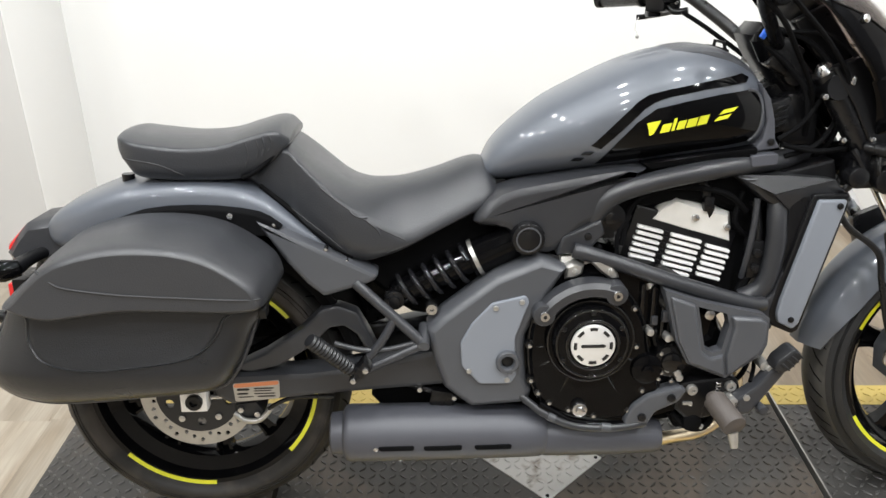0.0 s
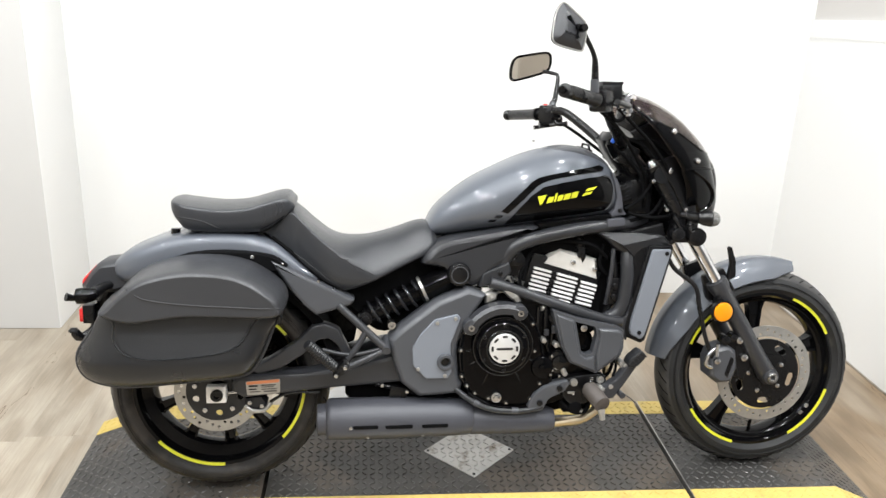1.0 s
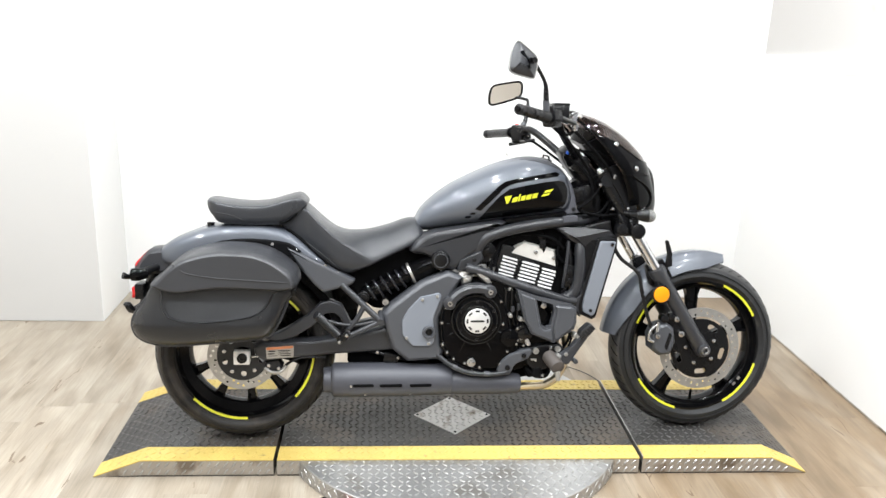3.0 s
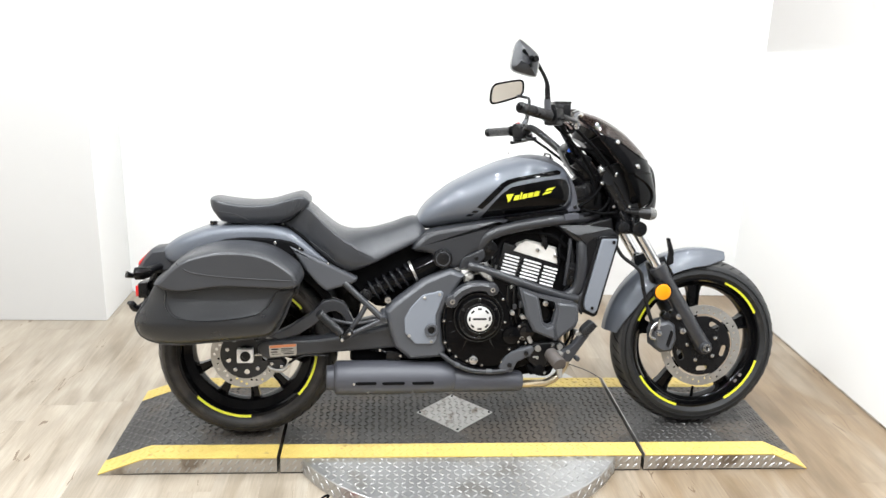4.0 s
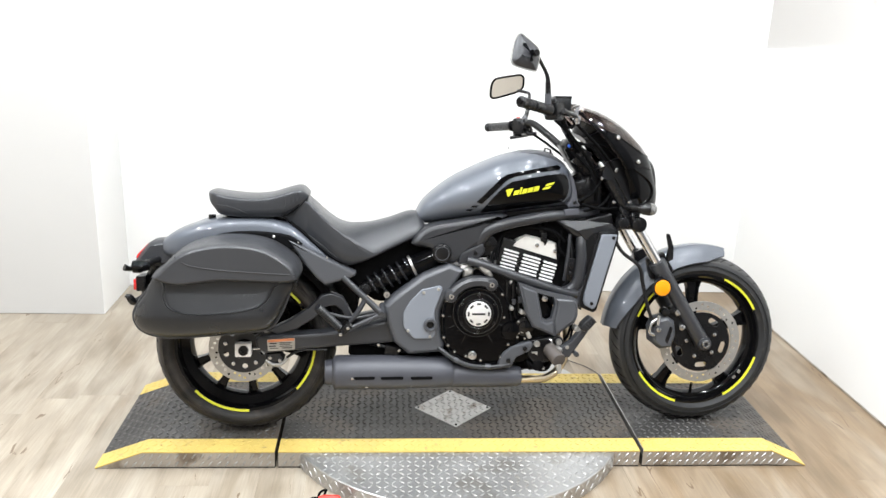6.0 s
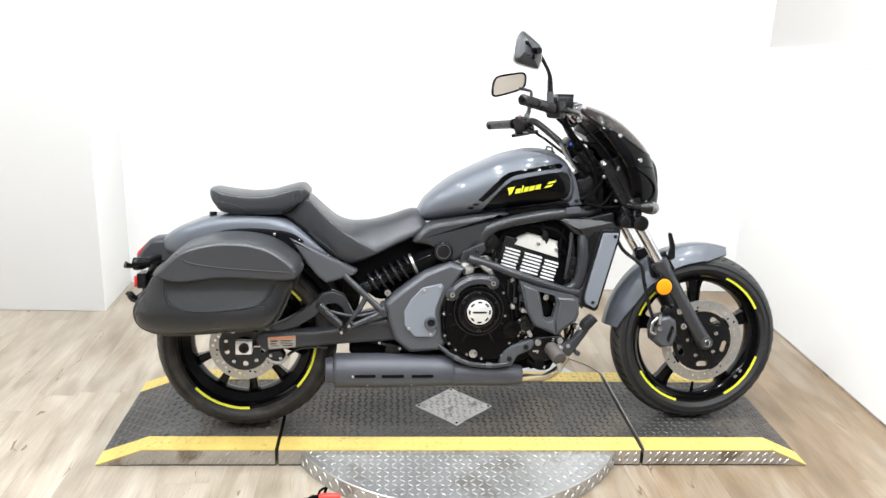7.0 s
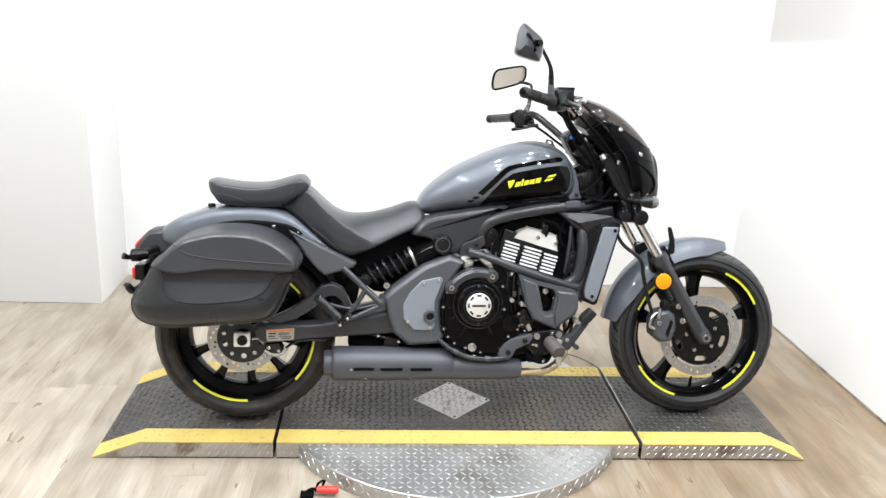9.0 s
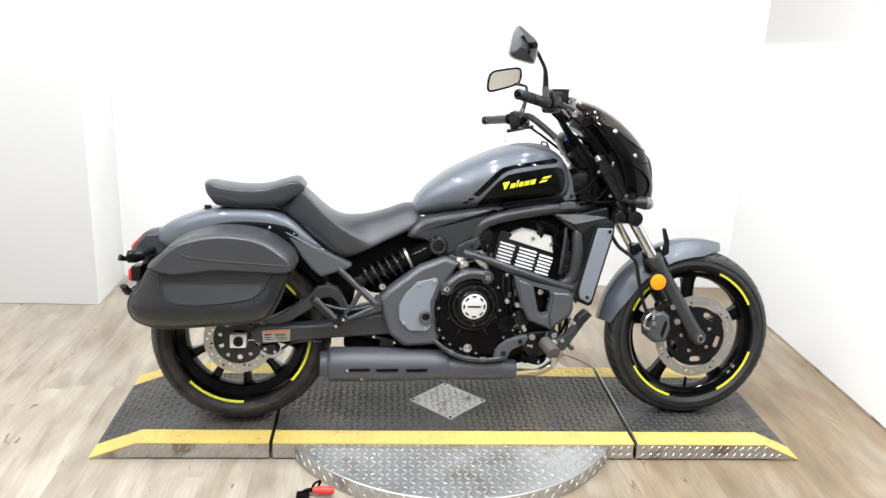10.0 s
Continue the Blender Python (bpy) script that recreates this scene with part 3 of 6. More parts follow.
def spoke(cx, cz, angle, r0, r1, y, deep, slim):
    """Two ribs with a thin web between them, from hub to rim."""
    geos = []
    for side in (-1, 1):
        ringlist = []
        for r, off, w, d in ((r0, 0.012, 0.010, deep), (0.5 * (r0 + r1), 0.019, 0.009, deep * 0.8), (r1 - 0.03, 0.027, 0.010, deep * 0.8), (r1 - 0.012, 0.032, 0.013, deep), (r1, 0.041, 0.02, deep)):
            t0, t1 = slim * (side * off - w / 2), slim * (side * off + w / 2)
            ringlist.append([(r, y - d / 2, t0), (r, y - d / 2, t1), (r, y + d / 2, t1), (r, y + d / 2, t0)])
        geos.append(skin(ringlist))
    geos.append(skin([[(r, y - 0.006, -w * slim), (r, y - 0.006, w * slim), (r, y + 0.006, w * slim), (r, y + 0.006, -w * slim)] for r, w in ((r0, 0.012), (r1 - 0.03, 0.026), (r1, 0.038))]))
    return moved(join(*geos), Matrix.Translation((cx, 0, cz)) @ pose(0, 0, 0, 0, -angle, 0))


def wheel(name, cx, width, radius, rim_r, deep, first, stripes, tyre_material, disc_y, disc_r, count, slim, label):
    hub = part(name, lathe([(0.012, -0.07), (0.03, -0.07), (0.034, -0.05), (0.03, 0), (0.034, 0.05), (0.03, 0.07), (0.012, 0.07)], cx, AXLE, 32), GLOSS, bike, label)
    w, r = width, radius
    tread = [(rim_r - 0.004, -0.74 * w), (rim_r + 0.012, -0.93 * w), (r - 0.052, -w), (r - 0.038, -0.97 * w), (r - 0.021, -0.8 * w), (r - 0.008, -0.5 * w), (r, -0.13 * w)]
    part("tyre", lathe(tread + [(a, -y) for a, y in reversed(tread)], cx, AXLE, 96), tyre_material, hub, "black road tyre with slanted tread cuts", 50)
    band = [(r - 0.0235, -0.815 * w), (r - 0.0205, -0.803 * w), (r - 0.0074, -0.503 * w), (r + 0.0007, -0.13 * w)]
    part("tread_band", lathe(band + [(a, -y) for a, y in reversed(band)], cx, AXLE, 96), TREAD, hub, "worn running surface, wall light in its paler colour", 50)
    half = [(rim_r + 0.006, -0.76 * w), (rim_r + 0.002, -0.8 * w), (rim_r - 0.008, -0.78 * w), (rim_r - 0.014, -0.62 * w), (rim_r - 0.017, -0.52 * w), (rim_r - deep * 0.85, -0.38 * w), (rim_r - deep, -0.1 * w)]
    outer = [(rim_r - 0.02, 0.0)]
    part("rim", lathe(half + [(a, -y) for a, y in reversed(half)] + outer, cx, AXLE, 96), RIM, hub, "gloss black cast rim")
    for k in range(count):
        part("spoke", spoke(cx, AXLE, first + 360 / count * k, 0.03, rim_r - deep + 0.008, 0.0, 0.034, slim), RIM, hub)
    for a0, a1 in stripes:
        part("rim_stripe", lathe([(rim_r - 0.0055, -0.79 * w), (rim_r + 0.0025, -0.81 * w), (rim_r + 0.0025, -0.83 * w), (rim_r - 0.0055, -0.81 * w)], cx, AXLE, 24, a0, a1), YELLOW, hub, "lime-yellow rim tape")
    for rr, yy in ((rim_r + 0.016, -0.945 * w), (rim_r + 0.03, -0.985 * w), (radius - 0.034, -0.955 * w)):
        part("sidewall_ring", lathe([(rr - 0.0014, yy + 0.003), (rr + 0.0014, yy + 0.003), (rr + 0.0006, yy - 0.0016), (rr - 0.0006, yy - 0.0016)], cx, AXLE, 96), tyre_material, hub)
    # brake disc with drilled holes and its carrier
    holes = [ring(cx + rr * math.cos(a), AXLE + rr * math.sin(a), 0.0046, 8) for k in range(36)
             for rr, a in ((disc_r - (0.012, 0.024, 0.018)[k % 3], 2 * math.pi * k / 36),)]
    rotor = part("brake_disc", pierced(ring(cx, AXLE, disc_r, 96), [ring(cx, AXLE, disc_r - 0.032, 72)] + holes, disc_y, disc_y - 0.005), STEEL, hub, "drilled steel brake disc", 0)
    return hub, rotor


def tyre_cuts(hub, cx, w, radius, count):
    """Slanted tread cuts, dark and slightly sunk looking ribs in the shoulder."""
    geos = []
    for k in range(count):
        a = 360.0 * k / count
        line = []
        for t in np.linspace(0, 1, 5):
            y = -w * (0.16 + 0.66 * t)
            u = abs(y) / w
            r = radius - 0.0007 - float(np.interp(u, (0.13, 0.5, 0.8, 0.97), (0, 0.008, 0.021, 0.038)))
            b = radians(a + 9 * t)
            line.append((cx + r * math.cos(b), y, AXLE + r * math.sin(b)))
        geos.append(tube(line, [0.0008, 0.0022, 0.0026, 0.0022, 0.0008], 5))
    tagged(part("tread_pattern", join(*geos), SOOT, hub, "", 60, False), kind="stuff")


rear_hub, rear_disc = wheel("rear_wheel", REAR, 0.077, 0.3015, 0.231, 0.052, 96, ((-137, -88), (-43, -4), (38, 62), (128, 172)), TYRE_WORN, -0.098, 0.115, 10, 0.42, "gloss black cast rear wheel with lime tape")
front_hub, front_disc = wheel("front_wheel", FRONT, 0.06, 0.3045, 0.238, 0.036, 92, ((27, 67), (-61, -17), (-150, -106), (127, 159)), RUBBER, -0.078, 0.146, 5, 0.66, "gloss black cast front wheel with lime tape")
tyre_cuts(rear_hub, REAR, 0.077, 0.3015, 44)
tyre_cuts(front_hub, FRONT, 0.06, 0.3045, 48)


def slot(cx, cz, r, angle, length, wide):
    c = ring(0, 0, 1, 12)
    out = []
    for u, v in c:
        p = (length / 2 - wide / 2) * math.copysign(1, u) + wide / 2 * u
        out.append((r + wide / 2 * v, p))
    a = radians(angle)
    return [(cx + p * math.cos(a) - q * math.sin(a), cz + p * math.sin(a) + q * math.cos(a)) for p, q in out]


carrier = pierced(ring(FRONT, AXLE, 0.107, 64), [slot(FRONT, AXLE, 0.083, a, 0.042, 0.02) for a in (58, 130, 202, 274, 346)], -0.081, -0.086)
part("disc_carrier", carrier, SATIN, front_hub, "satin black disc carrier", 0)
part("carrier_bolt", studs([(FRONT + 0.055 * math.cos(a), AXLE + 0.055 * math.sin(a)) for a in np.radians(range(30, 390, 72))], -0.086, -0.093, 0.0072), BOLT, front_hub)
part("disc_carrier", pierced(ring(REAR, AXLE, 0.084, 64), [ring(REAR, AXLE, 0.03, 32)] + [ring(REAR + 0.062 * math.cos(a), AXLE + 0.062 * math.sin(a), 0.009, 18) for a in np.radians(range(56, 416, 72))], -0.097, -0.104), CHARCOAL, rear_hub, "dark disc carrier with round holes", 20)
for wheel_hub, centre, rim_r in ((rear_hub, REAR, 0.231), (front_hub, FRONT, 0.238)):
    part("valve_stem", tube([(centre + 0.012, 0.0, AXLE - rim_r + 0.03), (centre + 0.008, -0.012, AXLE - rim_r + 0.055), (centre + 0.007, -0.018, AXLE - rim_r + 0.066)], [0.006, 0.0045, 0.0042], 10), SOOT, wheel_hub, "black rubber tyre valve")
    part("balance_weight", several(*[lathe([(rim_r - 0.022, -0.036), (rim_r - 0.0155, -0.036), (rim_r - 0.0155, -0.026), (rim_r - 0.022, -0.026)], centre, AXLE, 4, a, a + 3.2) for a in (-44, -37)]), STEEL, wheel_hub, "small bright balance weight")
part("carrier_bolt", studs([(REAR + 0.062 * math.cos(a), AXLE + 0.062 * math.sin(a)) for a in np.radians(range(20, 380, 72))], -0.104, -0.112, 0.0075), BOLT, rear_hub)

# front end: the fork stands at thirty degrees
F0, F1 = Vector((0.812, 0, 0.305)), Vector((0.424, 0, 0.914))
SLIDE = (F1 - F0).normalized()


def on_fork(d, y, ahead=0.0):
    p = F0 + SLIDE * d + Vector((SLIDE.z, 0, -SLIDE.x)) * ahead
    return (p.x, y, p.z)


for y, name in ((-0.098, "fork_leg"), (0.098, "fork_leg")):
    s = 1 if y < 0 else -1
    leg = part(name, tube([on_fork(-0.02, y), on_fork(0.0, y), on_fork(0.06, y), on_fork(0.30, y), on_fork(0.325, y), on_fork(0.34, y)], [0.022, 0.028, 0.025, 0.026, 0.031, 0.029], 20), ARM, bike, "satin black fork slider with a chrome stanchion")
    part("stanchion", tube([on_fork(0.335, y), on_fork(0.52, y)], 0.0185, 20), CHROME, leg, "chrome fork tube")
    part("upper_tube", tube([on_fork(0.515, y), on_fork(0.73, y)], 0.024, 20), SATIN, leg)
    part("fork_cap", tube([on_fork(0.73, y), on_fork(0.738, y), on_fork(0.746, y)], [0.018, 0.016, 0.010], 16), BOLT, leg)
    part("axle_end", knob(F0.x, y, y - s * 0.03, F0.z, 0.0235, 28, 0.25), ARM, leg)
    part("axle_nut", lathe([(0.0065, y - s * 0.025), (0.0155, y - s * 0.025), (0.0155, y - s * 0.035), (0.0135, y - s * 0.038), (0.0085, y - s * 0.038), (0.0065, y - s * 0.035)], F0.x, F0.z, 28), BOLT, leg, "bright hollow axle nut")
for d, thick in ((0.54, 0.035), (0.70, 0.026)):
    clamp = part("triple_clamp", join(tube([on_fork(d, -0.125), on_fork(d, -0.07, -0.01), on_fork(d, 0, -0.03), on_fork(d, 0.07, -0.01), on_fork(d, 0.125)], [thick * 0.9, thick, thick * 0.95, thick, thick * 0.9], 14, 3)), SATIN, bike, "black fork clamp")
    part("clamp_bolt", several(*[knob(on_fork(d, 0, e)[0], -0.12, -0.132, on_fork(d, 0, e)[2], 0.006, 6, 0.2) for e in (0.028, -0.03)]), BOLT, clamp)
part("steering_head", tube([on_fork(0.5, 0, -0.06), on_fork(0.74, 0, -0.06)], [0.036, 0.034], 20), SATIN, bike, "black steering head")

# front mudguard: an arched shell over the tyre
arch = []
for a, w in zip(np.linspace(172, 73, 25), np.interp(np.linspace(0, 1, 25), (0, 0.12, 0.5, 0.85, 1), (0.052, 0.068, 0.072, 0.066, 0.035))):
    c, s = math.cos(radians(a)), math.sin(radians(a))
    row = []
    drop = float(np.interp(a, (73, 86, 100, 150, 172), (0.02, 0.05, 0.055, 0.06, 0.03)))
    for t in np.linspace(-1, 1, 15):
        r = 0.335 - drop * abs(t) ** 2.6 + (0.006 if abs(t) < 0.3 else 0)
        row.append((FRONT + r * c, w * math.copysign(abs(t) ** 0.8, t), AXLE + r * s))
    arch.append(row)
inner = [[(FRONT + (x - FRONT) * 0.985, y * 0.94, AXLE + (z - AXLE) * 0.985) for x, y, z in row] for row in arch]
guard = part("front_mudguard", skin([o + i[::-1] for o, i in zip(arch, inner)]), GREY, bike, "slate-grey painted mudguard")
part("mudguard_stay", both(slab([(0.60, 0.60), (0.66, 0.625), (0.70, 0.56), (0.675, 0.52), (0.62, 0.53)], -0.06, -0.082, 0.004)), SATIN, guard)
part("stay_bolt", studs([(0.628, 0.565), (0.652, 0.548)], -0.082, -0.09, 0.006), BOLT, guard)
part("cable_guide", slab([(0.665, 0.59), (0.69, 0.60), (0.688, 0.645), (0.672, 0.69), (0.662, 0.688), (0.672, 0.64)], -0.085, -0.098, 0.003), SATIN, guard, "upright black cable guide")

lamp = part("side_reflector", knob(0.642, -0.122, -0.137, 0.507, 0.029, 32, 0.2), AMBER, bike, "round amber reflector on the fork")
part("reflector_rim", lathe([(0.0285, -0.118), (0.032, -0.118), (0.032, -0.134), (0.0285, -0.134)], 0.642, 0.507, 32), SATIN, lamp)
part("bracket", slab([(0.63, 0.55), (0.66, 0.55), (0.668, 0.49), (0.63, 0.475)], -0.09, -0.12, 0.003), SATIN, lamp)

caliper = part("front_caliper", cushion([(0.632, 0.395), (0.672, 0.405), (0.70, 0.385), (0.708, 0.335), (0.692, 0.29), (0.65, 0.287), (0.622, 0.31), (0.617, 0.36)], [(-0.06, 0), (-0.108, 0), (-0.12, 0.005), (-0.126, 0.012)], 1), PLASTIC, bike, "dark grey sliding brake caliper")
part("caliper_bracket", slab([(0.66, 0.40), (0.70, 0.435), (0.735, 0.43), (0.762, 0.36), (0.74, 0.285), (0.705, 0.30), (0.70, 0.36)], -0.07, -0.098, 0.005), SATIN, caliper)
part("pin_boot", several(knob(0.664, -0.09, -0.122, 0.418, 0.014), knob(0.69, -0.09, -0.118, 0.424, 0.011)), SATIN, caliper)
part("caliper_bolt", studs([(0.712, 0.415), (0.73, 0.362)], -0.096, -0.114, 0.0115), BOLT, caliper)
part("caliper_pin", several(tube([(0.635, -0.122, 0.398), (0.612, -0.126, 0.38), (0.606, -0.126, 0.35), (0.624, -0.128, 0.34)], 0.006, 10, 3), knob(0.636, -0.122, -0.136, 0.36, 0.009, 12), tube([(0.636, -0.128, 0.41), (0.634, -0.13, 0.375)], 0.006, 10)), BOLT, caliper, "bare metal banjo fitting")
part("cast_mark", slab([(0.664, 0.32), (0.674, 0.306), (0.69, 0.362), (0.68, 0.372)], -0.1262, -0.1275, 0.0005), SATIN, caliper)
part("brake_hose", tube([(0.632, -0.115, 0.36), (0.60, -0.12, 0.43), (0.575, -0.12, 0.52), (0.56, -0.115, 0.58), (0.50, -0.10, 0.63), (0.475, -0.09, 0.69), (0.50, -0.07, 0.74)], 0.0065, 10, 5), SATIN, bike, "black rubber brake hose")

# rear suspension and swingarm
arm = part("swingarm", join(
    slab([(-0.715, 0.352), (-0.54, 0.357), (-0.42, 0.372), (-0.30, 0.40), (-0.20, 0.41), (-0.19, 0.33), (-0.29, 0.322), (-0.54, 0.305), (-0.70, 0.289), (-0.73, 0.305), (-0.735, 0.335)], -0.07, -0.132, 0.012),
    slab([(-0.70, 0.362), (-0.63, 0.395), (-0.56, 0.44), (-0.518, 0.482), (-0.485, 0.49), (-0.448, 0.475), (-0.425, 0.43), (-0.41, 0.395), (-0.435, 0.40), (-0.452, 0.43), (-0.475, 0.447), (-0.503, 0.443), (-0.545, 0.402), (-0.60, 0.368), (-0.66, 0.35)], -0.085, -0.118, 0.006)), ARM, bike, "satin black swingarm with an arched brace")
part("axle_block", block(REAR, -0.125, 0.304, 0.052, 0.03, 0.046, 0.004), FIN, arm, "bright axle adjuster block")
part("axle_nut", join(lathe([(0.008, -0.139), (0.0165, -0.139), (0.0165, -0.147), (0.0145, -0.149), (0.008, -0.149)], REAR + 0.002, 0.304, 24), knob(REAR + 0.002, -0.139, -0.143, 0.304, 0.0085, 12)), SATIN, arm, "black axle nut")
part("adjuster_bolt", tube([(REAR + 0.03, -0.125, 0.306), (REAR + 0.065, -0.125, 0.308)], 0.005, 8), BOLT, arm)
label = part("warning_label", slab([(-0.695, 0.337), (-0.604, 0.343), (-0.605, 0.304), (-0.692, 0.298)], -0.132, -0.1332, 0.0003), STEEL, arm, "silver warning label with an orange band")
part("label_band", slab([(-0.693, 0.3365), (-0.606, 0.3422), (-0.606, 0.3335), (-0.693, 0.328)], -0.1333, -0.1337, 0.0001), ORANGE, label)
part("label_print", several(*[slab([(x, z - w), (x + l, z - w + 0.0006), (x + l, z + w + 0.0006), (x, z + w)], -0.1333, -0.1336, 0.0001) for x, z, l, w in
                           ((-0.688, 0.324, 0.025, 0.0025), (-0.655, 0.326, 0.04, 0.0015), (-0.655, 0.321, 0.035, 0.0012), (-0.688, 0.315, 0.022, 0.002), (-0.655, 0.315, 0.042, 0.0012), (-0.686, 0.308, 0.03, 0.0012), (-0.648, 0.309, 0.035, 0.0016))]), INK, label)
brake = part("rear_caliper", cushion([(-0.70, 0.285), (-0.655, 0.29), (-0.64, 0.268), (-0.648, 0.242), (-0.675, 0.235), (-0.70, 0.25)], [(-0.07, 0), (-0.106, 0), (-0.112, 0.005)], 1), CHARCOAL, bike, "black rear brake caliper")
part("caliper_bolt", studs([(-0.687, 0.272), (-0.655, 0.262)], -0.11, -0.121, 0.0065), BOLT, brake)
part("caliper_bridge", tube([(-0.70, -0.112, 0.262), (-0.68, -0.12, 0.25), (-0.65, -0.118, 0.25), (-0.628, -0.112, 0.272)], 0.006, 10, 4), STEEL, brake, "bright brake line fitting")
part("brake_pipe", tube([(-0.632, -0.115, 0.272), (-0.605, -0.12, 0.29), (-0.57, -0.122, 0.3), (-0.5, -0.12, 0.298)], 0.0045, 8, 4), SATIN, brake, "black rear brake pipe")
part("far_arm", slab([(-0.82, 0.34), (-0.4, 0.37), (-0.2, 0.41), (-0.19, 0.33), (-0.5, 0.30), (-0.82, 0.27)], 0.12, 0.085, 0.008), ARM, arm)

S0, S1 = Vector((-0.372, -0.10, 0.506)), Vector((-0.145, -0.10, 0.612))
SD = (S1 - S0)
shock = part("shock_absorber", tube([S0, S0 + SD * 0.2, S0 + SD * 0.21, S0 + SD * 0.62, S0 + SD * 0.63, S1], [0.027, 0.029, 0.0265, 0.0265, 0.036, 0.034], 18), GLOSS, bike, "black coil-over shock absorber lying along the frame")
su = SD.cross(Vector((0, 1, 0))).normalized()
sv = SD.normalized().cross(su)
turns = 5.2
coil = [S0 + SD * (0.07 + 0.55 * t) + 0.0335 * (math.cos(2 * math.pi * turns * t) * su + math.sin(2 * math.pi * turns * t) * sv) for t in np.linspace(0, 1, 110)]
part("spring", tube([tuple(p) for p in coil], 0.0056, 10), SPRING, shock, "polished dark coil spring")
part("preload_ring", tube([S0 + SD * 0.655, S0 + SD * 0.66, S0 + SD * 0.69, S0 + SD * 0.695], [0.034, 0.0375, 0.0375, 0.034], 12), STEEL, shock, "bare notched preload ring")
part("lower_eye", join(knob(-0.376, -0.085, -0.13, 0.502, 0.019), knob(-0.376, -0.13, -0.138, 0.502, 0.011)), SATIN, shock)
part("linkage_bolt", join(lathe([(0.004, -0.10), (0.0115, -0.10), (0.0115, -0.143), (0.0105, -0.145), (0.004, -0.145)], -0.305, 0.488, 16), knob(-0.305, -0.13, -0.141, 0.488, 0.005, 6)), BOLT, shock)

# inner frame and dark internals
part("inner_mudguard", cushion([(-0.64, 0.62), (-0.50, 0.61), (-0.28, 0.66), (-0.15, 0.70), (-0.10, 0.60), (-0.22, 0.49), (-0.32, 0.45), (-0.38, 0.482), (-0.45, 0.545), (-0.55, 0.595)], [(0.09, 0.01), (0.08, 0), (-0.06, 0), (-0.07, 0.01)], 3), SOOT, bike, "dull black plastic inner mudguard")
part("airbox", cushion([(-0.15, 0.71), (0.0, 0.745), (0.2, 0.78), (0.33, 0.775), (0.36, 0.72), (0.34, 0.64), (0.24, 0.67), (0.10, 0.66), (0.04, 0.62), (-0.10, 0.60)], [(0.09, 0.01), (0.08, 0), (-0.07, 0), (-0.085, 0.012)], 2), SOOT, bike, "black airbox under the tank")
for sgn in (-1, 1):
    part("frame_tube", tube([(0.0, sgn * 0.118, 0.655), (0.03, sgn * 0.13, 0.70), (0.10, sgn * 0.135, 0.727), (0.19, sgn * 0.13, 0.744), (0.28, sgn * 0.115, 0.754), (0.36, sgn * 0.085, 0.757), (0.42, sgn * 0.05, 0.765)], 0.0185, 16, 4), TUBE, bike, "dark grey perimeter frame tube")
    part("frame_tube", tube([(-0.04, sgn * 0.15, 0.604), (0.02, sgn * 0.158, 0.588), (0.15, sgn * 0.165, 0.543), (0.29, sgn * 0.16, 0.497), (0.33, sgn * 0.15, 0.49)], 0.0148, 16, 3), TUBE, bike, "dark grey lower frame tube")
part("down_tube", both(tube([(0.30, -0.12, 0.49), (0.338, -0.128, 0.52), (0.352, -0.128, 0.60), (0.352, -0.12, 0.66), (0.36, -0.10, 0.72)], 0.0195, 14, 4)), TUBE, bike)
part("frame_label", slab([(0.285, 0.774), (0.335, 0.778), (0.336, 0.757), (0.287, 0.752)], -0.10, -0.134, 0.002), MUFFLER, bike, "small printed frame plate")
part("frame_gusset", both(slab([(0.28, 0.745), (0.36, 0.735), (0.46, 0.76), (0.47, 0.72), (0.42, 0.69), (0.33, 0.70)], -0.05, -0.10, 0.006)), SATIN, bike)

cover = part("side_cover", join(
    cushion([(-0.225, 0.655), (-0.176, 0.712), (-0.074, 0.735), (0.046, 0.754), (0.098, 0.752), (0.05, 0.722), (0.024, 0.69), (0.016, 0.66), (-0.02, 0.638), (-0.05, 0.61), (-0.085, 0.59), (-0.13, 0.605), (-0.165, 0.640)], [(-0.06, 0), (-0.118, 0), (-0.132, 0.006), (-0.138, 0.018)], 3),
    slab([(-0.06, 0.628), (0.012, 0.66), (0.02, 0.632), (-0.008, 0.598), (-0.07, 0.59)], -0.10, -0.142, 0.006)), TUBE, bike, "moulded dark grey frame side cover")
part("cover_screw", studs([(-0.012, 0.628)], -0.138, -0.146, 0.007), SATIN, cover)
cap = part("pivot_cap", knob(-0.125, -0.10, -0.158, 0.628, 0.0315, 32, 0.18), SATIN, bike, "round ribbed black pivot cap")
part("cap_ring", lathe([(0.021, -0.157), (0.0235, -0.157), (0.0235, -0.1605), (0.021, -0.1605)], -0.125, 0.628, 32), PLASTIC, cap)

plate = part("pivot_cover", cushion([(-0.102, 0.594), (-0.051, 0.574), (-0.085, 0.52), (-0.108, 0.478), (-0.127, 0.439), (-0.128, 0.404), (-0.124, 0.352), (-0.112, 0.326), (-0.12, 0.298), (-0.231, 0.291), (-0.282, 0.333), (-0.303, 0.395), (-0.315, 0.456), (-0.285, 0.484), (-0.186, 0.559)],
                                    [(-0.10, 0), (-0.155, 0), (-0.166, 0.005), (-0.172, 0.014)], 0), PLASTIC, bike, "angular dark grey swingarm pivot cover")
insert = part("grey_insert", slab([(-0.193, 0.511), (-0.131, 0.525), (-0.123, 0.514), (-0.149, 0.44), (-0.145, 0.363), (-0.156, 0.346), (-0.216, 0.347), (-0.250, 0.385), (-0.252, 0.433), (-0.231, 0.471)], -0.168, -0.178, 0.003), PANEL_GREY, plate, "slate-grey insert panel")
